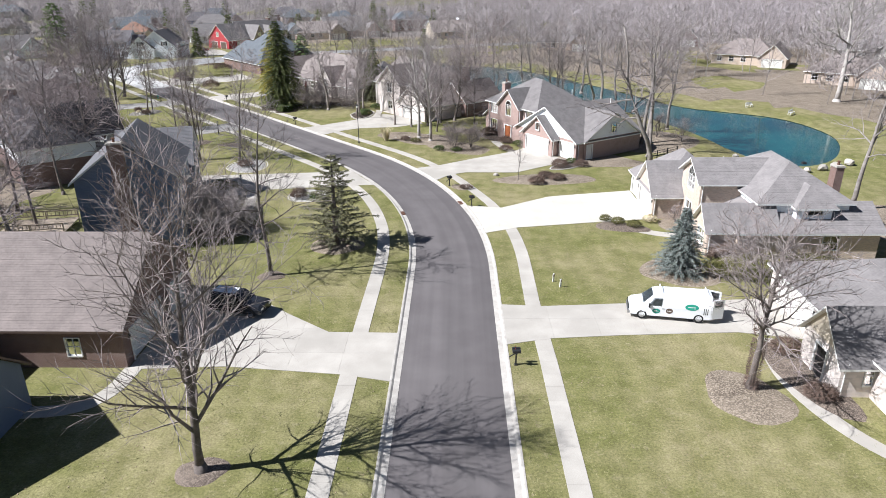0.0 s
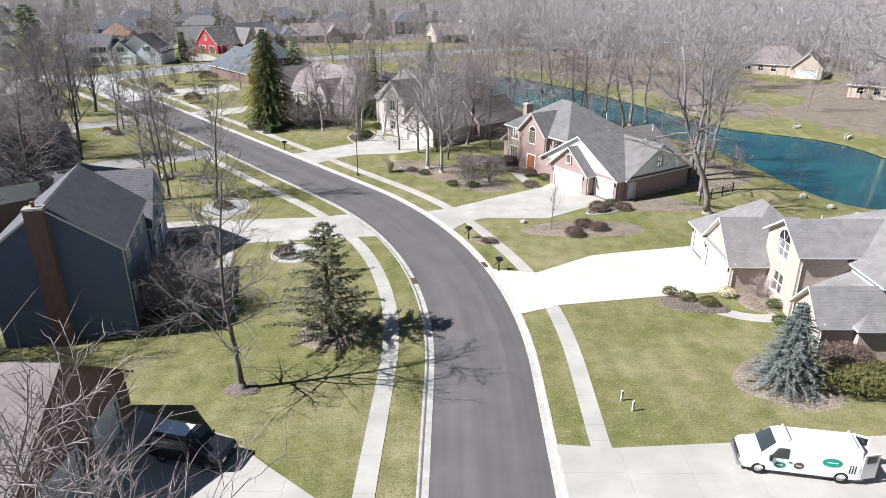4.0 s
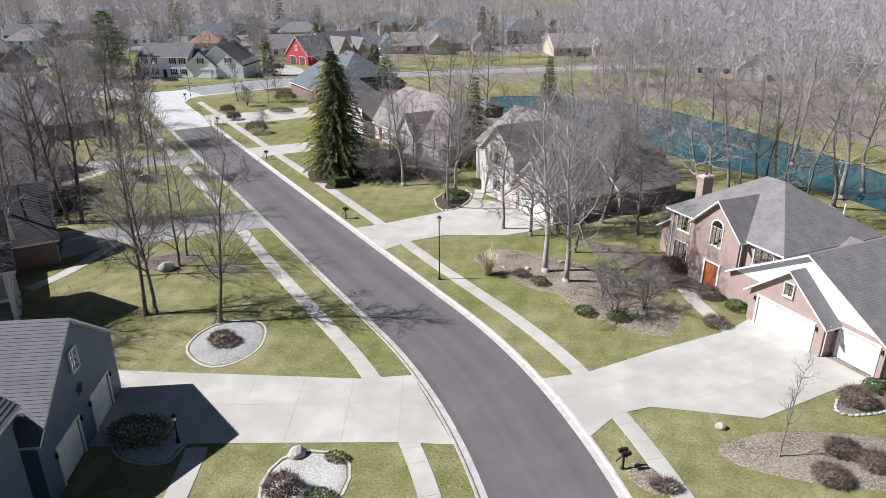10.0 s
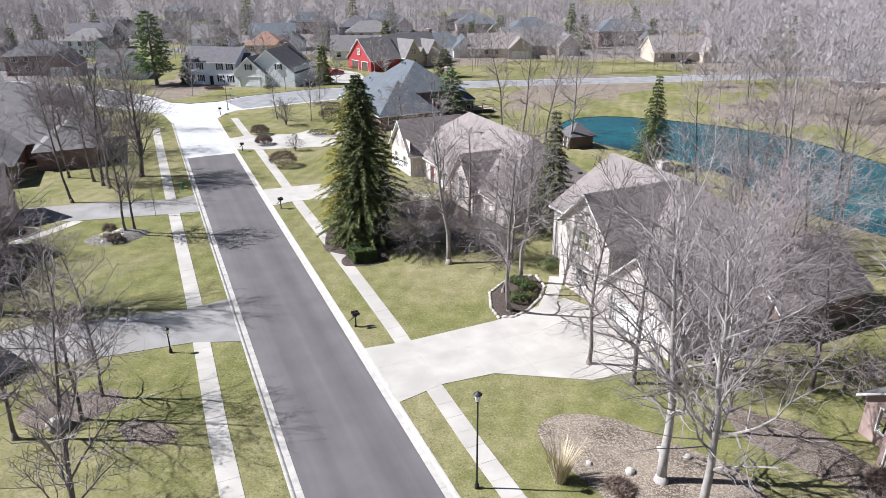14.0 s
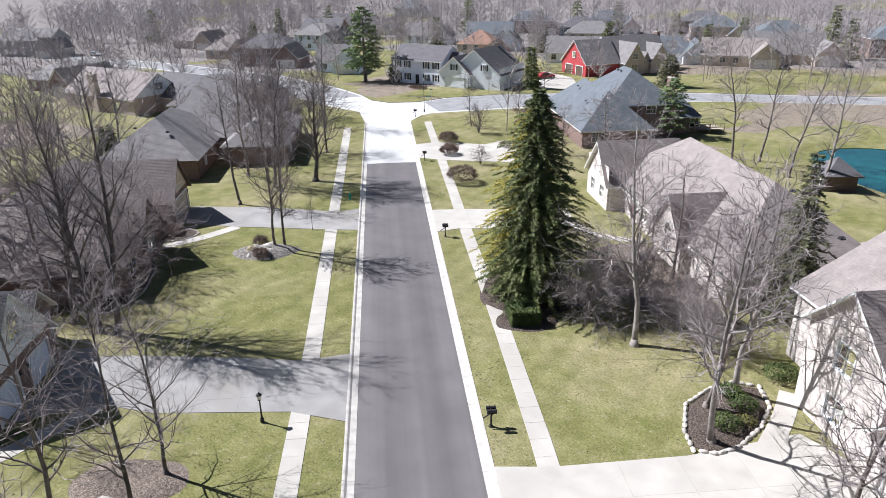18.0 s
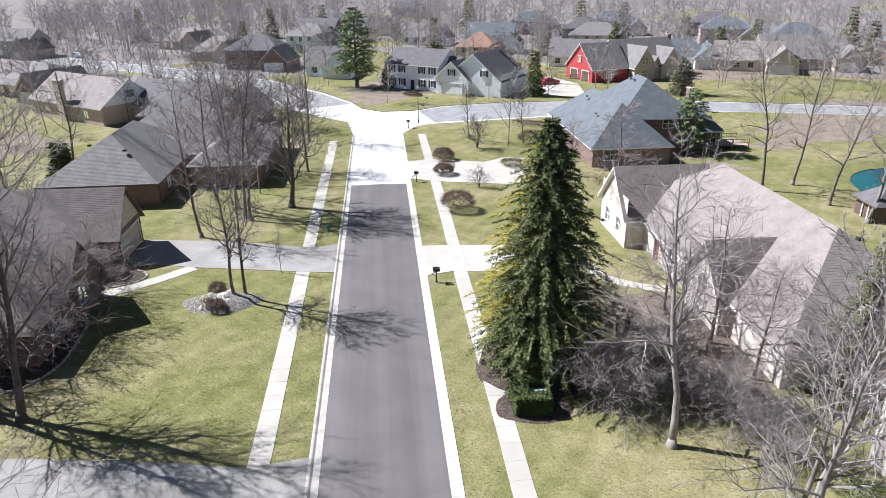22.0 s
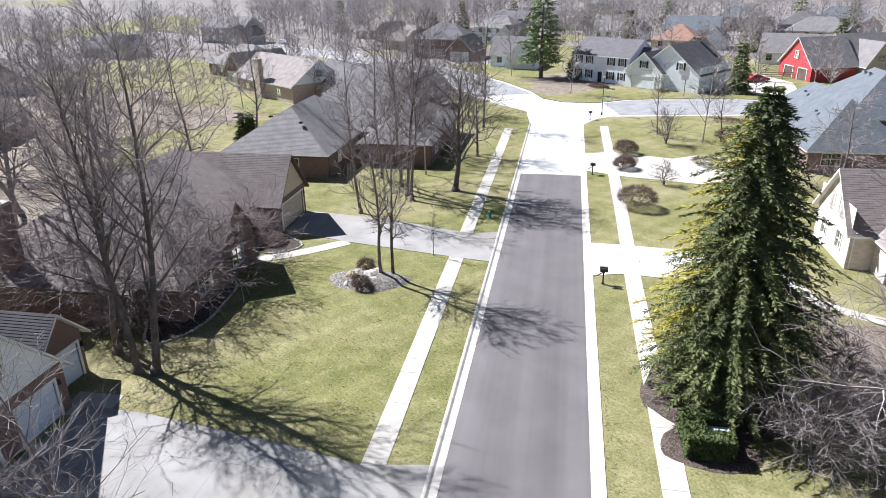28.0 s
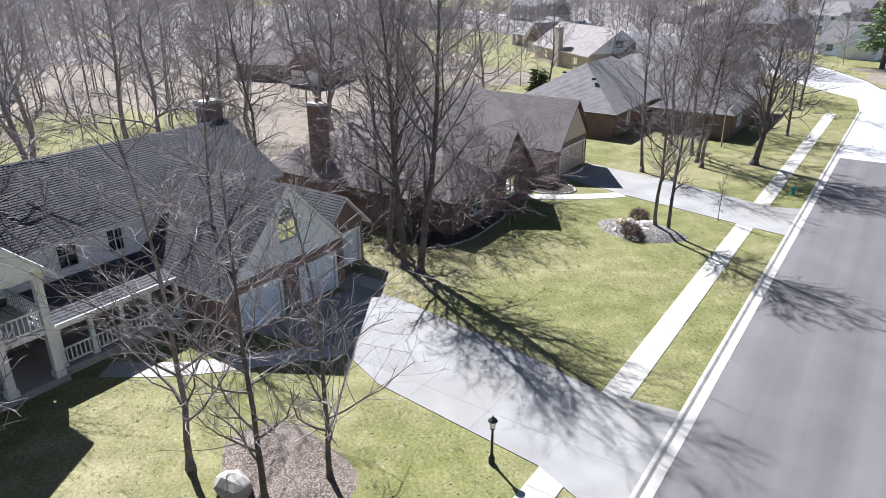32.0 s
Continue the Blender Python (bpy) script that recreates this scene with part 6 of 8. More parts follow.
def conifer(seed, height, width, start=0.5, droop=0.35, rows=26, per=11, needle=0.16, tuft=9, shape=1.0, yellow=None, skirt=1.0, slim=0.7):
    """Trunk and whorls of needled boughs; the needles lie in flat tufts along each bough."""
    r = random.Random(seed)
    T, C, Y = Geo(), Geo(), Geo()
    T.tube([(0, 0, -0.1), (0, 0, height * 0.5), (0, 0, height)], [width * 0.04, width * 0.022, 0.02], 8)
    for i in range(rows):
        f = i / (rows - 1)
        z = start + (height - start - 0.3) * f
        reach = width / 2 * ((1 - f) ** shape * 0.97 + 0.03) * (0.82 + 0.18 * math.sin(i * 2.1))
        n = max(5, round(per * (1 - 0.6 * f)))
        for k in range(n):
            a = 6.283 * (k + r.uniform(-0.35, 0.35)) / n + i * 0.7
            L = max(0.3, reach * r.uniform(0.75, 1.15) * min(1.0, skirt + (1 - skirt) * f / 0.22))
            d = Vector((math.cos(a), math.sin(a), 0))
            drop = droop * L * r.uniform(0.6, 1.3)
            pts = [Vector((0, 0, z)) + d * L * t + Vector((0, 0, 0.16 * L * math.sin(t * 2.2) - drop * t * t)) for t in (0, 0.35, 0.7, 1.0)]
            T.tube(pts, [0.035, 0.025, 0.015, 0.006], 3, 0, False)
            side = Vector((-d.y, d.x, 0))
            G = C
            # boughs towards angle yellow join the mesh coloured as sunlit
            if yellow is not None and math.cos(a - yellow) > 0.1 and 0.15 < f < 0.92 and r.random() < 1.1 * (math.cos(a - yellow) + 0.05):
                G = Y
            m = max(4, round(tuft * (0.35 + L / (width / 2))))
            for q in range(m):
                t = 0.2 + 0.8 * (q + r.uniform(0.0, 1.0)) / m
                seg = min(int(t * 3), 2)
                p = pts[seg].lerp(pts[seg + 1], min(1, t * 3 - seg))
                wid = needle * slim * (1.5 - 0.6 * t) * r.uniform(0.7, 1.3)
                ln = needle * r.uniform(2.0, 4.2) * (1.25 - 0.5 * t)
                for sg in (-1, 1):
                    dd = (d * r.uniform(0.35, 1.0) + side * sg * r.uniform(0.35, 1.0) + Vector((0, 0, r.uniform(-0.8, 0.25)))).normalized()
                    e = p + dd * ln
                    u = Vector((0, 0, 1)).cross(dd).normalized() * wid * 0.5
                    u = Matrix.Rotation(r.uniform(-1.1, 1.1), 3, dd) @ u
                    G.face([p - u * 0.4, p + dd * ln * 0.55 - u, e, p + dd * ln * 0.55 + u])
    return T, C, Y


def conifer_tree(seed, x, y, label, leaf, category="spruce", **k):
    T, C, Y = conifer(seed, **k)
    top = thing("tree", pose(x, y, 0), label, category, "evergreens")
    part("trunk", T, BARK, top)
    part("crown", C, leaf, top)
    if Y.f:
        part("sunlit_foliage", Y, NEEDLESUN, top, "boughs coloured yellow-green for the sunlight on them")
    return top


big = conifer_tree(3, -33.0, 135.4, "tall dark green spruce with sunlight painted yellow on one side", NEEDLE, height=16.6, width=12.4, rows=46, per=22, needle=0.11, tuft=66, start=0.4, droop=0.25, shape=0.62, yellow=2.75, skirt=0.68, slim=0.62)
conifer_tree(4, -10.0, 61.6, "broad open olive-green pine with a split top", PINEO, "pine", height=9.2, width=9.4, rows=18, per=9, needle=0.115, tuft=40, start=0.4, droop=-0.1, shape=0.6)
conifer_tree(5, 21.5, 55.4, "blue spruce with dense frosted boughs", NEEDLEB, height=6.2, width=5.6, rows=28, per=18, needle=0.085, tuft=24, start=0.2, droop=0.15, shape=0.75)
for i, (x, y, h, w) in enumerate([(-15.4, 143.2, 12.6, 6.2), (-5.9, 170.5, 12.5, 6.5)]):
    conifer_tree(6 + i, x, y, "olive green spruce beside the stone houses", NEEDLE if i == 1 else PINEN, height=h, width=w * 1.3, rows=26, per=12, needle=0.13, tuft=28)
conifer_tree(12, -120.6, 214.8, "tall bright green pine before the white house", PINEB, "pine", height=17, width=12, rows=16, per=8, needle=0.36, tuft=16, droop=0.0, shape=0.5, start=3.0)
conifer_tree(16, -41.7, 196.5, "loose bright green pine beside the corner house", PINEB, "pine", height=9.0, width=8.0, rows=13, per=6, needle=0.22, tuft=16, droop=0.05, shape=0.4, start=1.2)
conifer_tree(13, -82.0, 226.0, "spruce in the lawn by the white house", NEEDLE, height=9.0, width=5.5, rows=16, per=8, needle=0.35, tuft=7)
conifer_tree(14, -114.5, 219.5, "dark broad evergreen close to the white house", NEEDLE, height=6, width=5.5, rows=12, per=8, needle=0.4, tuft=7, shape=0.5)
conifer_tree(15, -57.0, 243.0, "rounded grey-green pine across the cross street", PINEO, "pine", height=7, width=7.0, rows=14, per=9, needle=0.25, tuft=14, shape=0.4)
for i, (x, y, h) in enumerate([(-103, 140, 5), (-95, 300, 9), (-30, 315, 11), (-60, 322, 10), (30, 300, 12), (-15, 350, 12), (-150, 285, 10), (-215, 300, 12), (-70, 45, 11), (12, 345, 13), (-110, 345, 13), (-128, 318, 11), (-140, 375, 14), (-85, 335, 10), (-40, 362, 12), (-172, 340, 14), (-190, 365, 15), (-228, 285, 11), (-66, 305, 9), (-8, 312, 10), (-112, 290, 8), (40, 335, 13), (-260, 250, 12), (-208, 255, 9)]):
    conifer_tree(20 + i, x, y, "dark conifer among the far houses", NEEDLE, height=h, width=h * 0.85, rows=12, per=7, needle=0.4, tuft=9)

# far woods, one joined mesh of small bare trees
def woods(name, spots, label, limbs=20, fine=15, material=None, thin=0.03):
    r = random.Random(77)
    g = Geo()
    for x, y, h in spots:
        z = ground_z(x, y) - 0.2
        foot = Vector((x, y, z))
        top = foot + Vector((r.gauss(0, 0.05), r.gauss(0, 0.05), 1)) * h
        rad = h * 0.0085
        g.tube([foot, foot.lerp(top, 0.5), top], [rad, rad * 0.7, 0.04], 4, 1, False)
        a = r.uniform(0, 6.28)
        for k in range(limbs):
            f = 0.22 + 0.78 * (k + r.random()) / limbs
            p = foot.lerp(top, f)
            a += 2.4 + r.uniform(-0.4, 0.4)
            L = h * 0.42 * (1.12 - 0.7 * f) * r.uniform(0.7, 1.2)
            d = Vector((math.cos(a), math.sin(a), r.uniform(0.3, 1.5))).normalized()
            w = 0.03 + 0.05 * (1 - f)
            sd = d.cross(Vector((r.gauss(0, 1), r.gauss(0, 1), r.gauss(0, 1)))).normalized()
            g.face([p - sd * w, p + sd * w, p + d * L])
            for q in range(fine):
                pp = p + d * L * (0.2 + 0.8 * r.random())
                d2 = (d + Vector((r.gauss(0, 0.7), r.gauss(0, 0.7), r.gauss(0.15, 0.5)))).normalized()
                s2 = d2.cross(Vector((r.gauss(0, 1), r.gauss(0, 1), r.gauss(0, 1)))).normalized() * thin
                g.face([pp - s2, pp + s2, pp + d2 * L * r.uniform(0.3, 0.75)])
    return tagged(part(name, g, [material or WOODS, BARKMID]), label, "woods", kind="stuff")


def scatter(n, box, seed, keep, hmin=9, hmax=16):
    r = random.Random(seed)
    out = []
    while len(out) < n:
        x, y = r.uniform(box[0], box[1]), r.uniform(box[2], box[3])
        if keep(x, y):
            out.append((x, y, r.uniform(hmin, hmax)))
    return out


houses_at = [(o.matrix_world.translation.x, o.matrix_world.translation.y) for o in scene.objects if o.name.startswith("house") and o.parent is None]
free = lambda x, y, d=13: all((x - a) ** 2 + (y - b) ** 2 > d * d for a, b in houses_at)
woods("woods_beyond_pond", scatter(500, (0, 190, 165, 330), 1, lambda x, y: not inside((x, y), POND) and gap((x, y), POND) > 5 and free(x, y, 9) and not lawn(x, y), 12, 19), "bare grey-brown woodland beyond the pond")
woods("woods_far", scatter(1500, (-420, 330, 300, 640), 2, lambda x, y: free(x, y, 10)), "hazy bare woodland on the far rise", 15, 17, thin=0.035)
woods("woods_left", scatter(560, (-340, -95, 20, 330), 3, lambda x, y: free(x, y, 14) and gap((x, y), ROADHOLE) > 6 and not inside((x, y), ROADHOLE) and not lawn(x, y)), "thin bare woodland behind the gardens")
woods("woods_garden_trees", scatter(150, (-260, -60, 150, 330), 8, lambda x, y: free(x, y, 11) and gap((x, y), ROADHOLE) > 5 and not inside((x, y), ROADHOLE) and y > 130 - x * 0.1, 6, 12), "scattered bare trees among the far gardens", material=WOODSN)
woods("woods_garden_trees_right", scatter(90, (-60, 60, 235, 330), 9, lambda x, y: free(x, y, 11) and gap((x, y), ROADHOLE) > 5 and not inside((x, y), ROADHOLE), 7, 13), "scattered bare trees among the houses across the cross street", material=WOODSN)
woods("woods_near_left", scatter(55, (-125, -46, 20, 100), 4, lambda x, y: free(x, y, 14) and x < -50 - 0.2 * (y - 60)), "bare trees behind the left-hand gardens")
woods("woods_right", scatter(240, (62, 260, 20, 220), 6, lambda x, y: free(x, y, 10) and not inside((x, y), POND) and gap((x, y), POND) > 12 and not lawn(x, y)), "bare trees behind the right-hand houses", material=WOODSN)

# ---- beds, paths, plants ----
def bed(name, poly, material, label, rise=0.1, edging=None, edge_mat=None, z=0.02):
    """A planting bed: a low mound within a curved edge, perhaps ringed by stones."""
    PAVED.append(list(poly))
    poly = ccw(poly)
    cx, cy = sum(p[0] for p in poly) / len(poly), sum(p[1] for p in poly) / len(poly)
    g = Geo()
    r = random.Random(int(cx * 10 + cy))
    rings = [1.0, 0.9, 0.66, 0.33]
    zs = [-0.05, z + 0.03, z + rise * 0.8, z + rise]
    n = len(poly)
    for k, zz in zip(rings, zs):
        for p in poly:
            g.v.append(((p[0] - cx) * k, (p[1] - cy) * k, zz + (r.uniform(-0.02, 0.02) if k < 0.95 else 0)))
    g.v.append((0, 0, z + rise))
    for i in range(3):
        for j in range(n):
            q = (j + 1) % n
            g.f.append((i * n + j, i * n + q, (i + 1) * n + q, (i + 1) * n + j))
    for j in range(n):
        g.f.append((3 * n + j, 3 * n + (j + 1) % n, 4 * n))
    g.s, g.uv = [0] * len(g.f), [None] * len(g.f)
    top = thing(name, pose(cx, cy, 0), label, "flower bed", "planting beds")
    part("mulch", g, material, top, smooth=True)
    if not edging and material in (GRAVEL, GRAVELG):
        e, k = Geo(), len(poly)
        wide = 0.16
        for ring, zz in ((0.0, 0.0), (0.0, 0.04), (wide, 0.03), (wide, -0.03)):
            for p in poly:
                d = Vector((p[0] - cx, p[1] - cy))
                q = d + d.normalized() * ring
                e.v.append((q.x, q.y, zz))
        for i in range(3):
            for j in range(n):
                e.f.append((i * n + (j + 1) % n, i * n + j, (i + 1) * n + j, (i + 1) * n + (j + 1) % n))
        e.s, e.uv = [0] * len(e.f), [None] * len(e.f)
        part("edge", e, KERB, top, "pale edging strip")
    if edging:
        total = sum(math.dist(poly[i - 1], poly[i]) for i in range(n))
        m = max(6, round(total / edging))
        shared = [rock_mesh(500 + i, edging * 0.5, edging * 0.26, edging * 0.24, edge_mat or STONE) for i in range(4)]
        acc, i, d = 0.0, 0, 0.0
        for k in range(m):
            want = total * k / m
            while acc + math.dist(poly[i % n], poly[(i + 1) % n]) < want:
                acc += math.dist(poly[i % n], poly[(i + 1) % n]); i += 1
            a, b = poly[i % n], poly[(i + 1) % n]
            t = (want - acc) / max(math.dist(a, b), 1e-6)
            ob = part("edging_stone", shared[k % 4], None, top)
            ob.matrix_basis = pose(a[0] + (b[0] - a[0]) * t - cx, a[1] + (b[1] - a[1]) * t - cy, 0.05, 0, 0, math.degrees(math.atan2(b[1] - a[1], b[0] - a[0])) + r.uniform(-12, 12))
    return top


def rock_mesh(seed, rx, ry, rz, material, sub=2):
    bm = bmesh.new()
    bmesh.ops.create_icosphere(bm, subdivisions=sub, radius=1.0)
    for v in bm.verts:
        k = 1 + 0.28 * noise.noise(v.co * 1.3 + Vector((seed, seed * 0.7, 0))) + 0.1 * noise.noise(v.co * 4 + Vector((0, seed, 0)))
        v.co = Vector((v.co.x * rx * k, v.co.y * ry * k, max(v.co.z, -0.55) * rz * k))
    me = bpy.data.meshes.new("rock")
    bm.to_mesh(me)
    bm.free()
    me.materials.append(material)
    return me


def boulder(x, y, s, label="weathered pale boulder on the ground", material=None):
    top = tagged(new("boulder", rock_mesh(int(x * 7 + y * 3), s, s * 0.8, s * 0.75, material or STONE)), label, "boulder", "boulders")
    top.matrix_world = pose(x, y, s * 0.32, 0, 0, x * 50)
    return top


def bush_geo(seed, rx, ry, h, n, leaf, fuzz=0.12, twiggy=False):
    r = random.Random(seed)
    C, S = Geo(), Geo()
    for k in range(6):
        a = 1.05 * k + r.uniform(-0.3, 0.3)
        S.tube([(0.08 * math.cos(a), 0.08 * math.sin(a), -0.08), (rx * 0.3 * math.cos(a), ry * 0.3 * math.sin(a), h * 0.4), (rx * 0.6 * math.cos(a), ry * 0.6 * math.sin(a), h * 0.7)], [0.025, 0.018, 0.01], 4)
    for k in range(n):
        u, a = r.uniform(-0.25, 1), r.uniform(0, 6.283)
        q = math.sqrt(max(0, 1 - max(u, 0) ** 2))
        d = Vector((q * math.cos(a), q * math.sin(a), u))
        lump = 1 + 0.13 * noise.noise(d * 2.3 + Vector((seed, 0, 0))) + r.gauss(0, fuzz * 0.5) - (r.random() ** 2) * 0.25
        p = Vector((d.x * rx * lump, d.y * ry * lump, h * 0.45 + d.z * h * 0.55 * lump))
        p.z = max(p.z, 0.05)
        nrm = (d + Vector((r.gauss(0, 0.5), r.gauss(0, 0.5), r.gauss(0, 0.5)))).normalized()
        t = nrm.orthogonal().normalized()
        t = Matrix.Rotation(r.uniform(0, 6.28), 3, nrm) @ t
        b = nrm.cross(t)
        L = leaf * r.uniform(0.6, 1.4)
        if twiggy:
            C.face([p - b * 0.012, p + b * 0.012, p + (d + t * 0.5).normalized() * L * 2.4])
        C.face([p - t * L * 0.5, p + b * L * 0.28, p + t * L * 0.5, p - b * L * 0.28])
    return C, S


BUSHES = {}
def bush(x, y, rx, ry, h, leaf_mat, label, category="bush", twiggy=False, n=None, leaf=0.13, z=0.0):
    key = (leaf_mat.name, round(rx, 1), round(ry, 1), round(h, 1))
    if key not in BUSHES:
        area_ = rx * ry * 3.1 + (rx + ry) * h * 2
        C, S = bush_geo(len(BUSHES) + 3, rx, ry, h, n or min(2600, int(area_ * 190)), leaf, 0.12, twiggy)
        BUSHES[key] = (C.mesh("foliage", leaf_mat), S.mesh("stem", BARK))
    top = thing("bush", pose(x, y, z, 0, 0, random.Random(int(x * 13 + y)).uniform(0, 360) if abs(rx - ry) < 0.05 else 0), label, category, "shrubs in the gardens")
    part("foliage", BUSHES[key][0], None, top)
    part("stem", BUSHES[key][1], None, top)
    return top


def ribbon(name, pts, width, label, material=None, step=1.4, z=0.03):
    """A curved garden path of cast slabs along a line of points."""
    top = tagged(new(name), label, "path", kind="structure")
    P = [Vector(p) for p in pts]
    for _ in range(2):
        P = [P[0]] + [q for a, b in zip(P, P[1:]) for q in (a.lerp(b, 0.25), a.lerp(b, 0.75))] + [P[-1]]
    L, R = [], []
    for i, p in enumerate(P):
        d = (P[min(i + 1, len(P) - 1)] - P[max(i - 1, 0)]).normalized()
        n = Vector((-d.y, d.x)) * width / 2
        L.append(p + n); R.append(p - n)
    for i in range(len(P) - 1):
        c = (P[i] + P[i + 1]) / 2
        g = Geo()
        g.slab(ccw([tuple(q - c) for q in (R[i], R[i + 1], L[i + 1], L[i])]), -0.1, z)
        part("slab", g, material or CONCRETE, top).location = (c.x, c.y, 0)
    return top


ribbon("path_brown_roof_house", [(-20.2, 39.4), (-20.3, 36.5), (-21.7, 34.6), (-25.5, 34.2)], 1.2, "pale concrete garden path bending to the front door")
ribbon("path_blue_house", [(-23.3, 79.3), (-22.3, 75), (-21.9, 71.6), (-24.0, 70.9), (-29.0, 70.6)], 1.25, "pale concrete path from the driveway to the blue-grey house")
ribbon("path_porch_house", [(-47.6, 107.4), (-47.6, 104.8), (-47.6, 100), (-48.6, 96.5)], 1.2, "concrete path along the white porch")
ribbon("path_brick_terrace", [(-65.8, 132.3), (-66.2, 128.5), (-67.2, 125.0), (-68.6, 121.5)], 1.3, "concrete path curving round the dark bed")
ribbon("path_red_brick", [(10.2, 98.9), (8.5, 103.0), (7.9, 106.0)], 1.3, "concrete path to the red brick house's door")
ribbon("path_stone_house", [(-13.2, 125.6), (-13.0, 129.0), (-13.2, 132.0)], 1.2, "concrete path beside the stone-ringed bed")
ribbon("path_garage_house", [(19.5, 67.2), (21.3, 65.3), (23.8, 64.4), (25.2, 64.8)], 1.3, "pale curving path to the tan brick house's door")
ribbon("path_van_house", [(24.2, 43.8), (23.3, 40.0), (23.3, 37.2), (24.0, 34.0), (25.3, 31.3), (27.5, 29.0)], 1.15, "worn concrete path curving past the porch")
ribbon("path_spruce_house", [(-37.5, 152.5), (-34.6, 150.4), (-31.0, 150.8), (-29.5, 151.5)], 1.1, "concrete path along the cream stone house")

bed("flower_bed", ell(-12.0, 29.2, 1.5, 1.2, 0, seed=2), MULCH, "small bark mulch ring at the foot of a tree")
bed("flower_bed", ell(-14.6, 54.4, 1.2, 1.0, 0, seed=3), MULCH, "small mulch ring at the foot of a tree")
bed("flower_bed", ell(-10.0, 61.6, 2.6, 2.5, 0, seed=4), LITTER, "ring of fallen needles under the pine")
bed("flower_bed", rounded([(-18.3, 75.3), (-13.9, 75.3), (-13.9, 80.2), (-18.3, 80.0)]), GRAVEL, "island bed of white gravel with a stone edge", 0.06)
bed("flower_bed", rounded([(-24.6, 62.7), (-22, 63.6), (-19.8, 64.3), (-18.4, 65.8), (-19.8, 67.4), (-21.2, 70.1), (-24, 70.2), (-27.2, 70.2)]), MULCH, "mulched bed under tangled shrubs by the blue-grey house", 0.06)
bed("flower_bed", ell(-19.2, 65.4, 0.9, 0.7, 20, seed=31), GRAVEL, "small patch of pale gravel at the bed's corner", 0.05, z=0.06)
bed("flower_bed", ell(-26.4, 79.2, 2.5, 1.5, -10, seed=5), GRAVEL, "gravel bed round a clipped yew", 0.05)
bed("flower_bed", ell(-27.2, 91.0, 2.8, 3.2, 10, wob=0.05, seed=6), GRAVELG, "oval grey gravel bed with a pale rim round a tree", 0.08)
bed("flower_bed", ell(-39.8, 104.2, 3.0, 2.2, 40, seed=7), MULCH, "round mulch bed holding three trees and a boulder", 0.12)
bed("flower_bed", ell(-58.0, 129.3, 3.0, 2.1, 40, wob=0.1, seed=8), ROCKY, "rough grey mulch and rock mound at the foot of twin trees", 0.45)
bed("flower_bed", ell(-70.0, 127.0, 2.8, 2.2, 40, seed=9), DARKMULCH, "dark mulched bed within a curved kerb", 0.1, 0.4)
bed("flower_bed", ell(-62.5, 117.5, 2.4, 4.6, 40, seed=19), DARKMULCH, "dark mulched bed along the brick house", 0.08, 0.4)
bed("flower_bed", ell(20.0, 36.4, 2.7, 3.0, 0, seed=10), LITTER, "ring of dry leaves and straw round an old tree", 0.1)
bed("flower_bed", ell(24.6, 38.5, 1.6, 5.2, 8, seed=11), MULCH, "mulched border between path and porch", 0.05)
bed("flower_bed", rounded([(16.0, 66.0), (21.6, 64.9), (22.4, 66.4), (19.6, 68.5), (16.6, 68.6)]), MULCH, "mulched bed holding three clipped yews", 0.06)
bed("flower_bed", rounded([(22.8, 65.8), (26.3, 65.0), (26.3, 69.4), (23.2, 69.6)]), LITTER, "tan mulched bed before the arched window", 0.04)
bed("flower_bed", ell(21.5, 55.4, 3.4, 3.2, 0, seed=12), LITTER, "needle-strewn ring under the blue spruce", 0.06)
bed("flower_bed", ell(13.3, 84.5, 6.7, 2.7, 4, wob=0.05, seed=13), LITTER, "long oval bed of dry leaves with low shrubs", 0.12)
bed("flower_bed", ell(17.0, 91.0, 2.7, 1.4, 35, seed=14), MULCH, "mulched corner bed beside the garage", 0.08, 0.4, GRAVEL)
bed("flower_bed", ell(2.2, 81.0, 1.5, 0.9, -60, seed=15), LITTER, "small leaf-strewn bed round a mailbox", 0.06)
bed("flower_bed", [(-18.1, 127.2), (-17.4, 124.6), (-16.5, 123.2), (-15.3, 123.6), (-14.5, 124.9), (-13.9, 127.4), (-13.9, 129.8), (-14.9, 131.6), (-16.4, 131.2), (-17.4, 129.6)], DARKMULCH, "raised bed ringed with pale limestone blocks", 0.15, 0.55)
bed("flower_bed", ell(-31.2, 131.0, 2.3, 1.9, 40, seed=16), DARKMULCH, "dark mulch under a clipped hedge", 0.05)
bed("flower_bed", ell(1.6, 102.0, 6.6, 3.2, -30, wob=0.12, seed=17), LITTER, "leaf-strewn bed of bare shrubs", 0.08)
bed("flower_bed", ell(-4.4, 107.9, 6.6, 4.3, -35, wob=0.13, seed=18), LITTER, "leaf-strewn ground under tall trees", 0.06)
bed("flower_bed", ell(3.0, 113.2, 4.4, 2.0, -40, wob=0.14, seed=20), MULCH, "shaded bed of leaves before the brick house", 0.06)
bed("flower_bed", ell(8.2, 108.6, 5.0, 2.2, -56, wob=0.1, seed=21), MULCH, "mulched border under the brick front", 0.06)
bed("flower_bed", ell(-26.0, 143.5, 9.0, 4.5, -52, seed=22), MULCH, "leaf-strewn thicket floor beside the cream house", 0.06)
bed("flower_bed", ell(-33.0, 136.0, 4.9, 4.6, 0, seed=23), DARKMULCH, "brown needle litter under the tall spruce", 0.06)
bed("flower_bed", ell(33.0, 105.5, 9.0, 6.0, 60, seed=24), LITTER, "brush and leaves above the pond bank", 0.1)
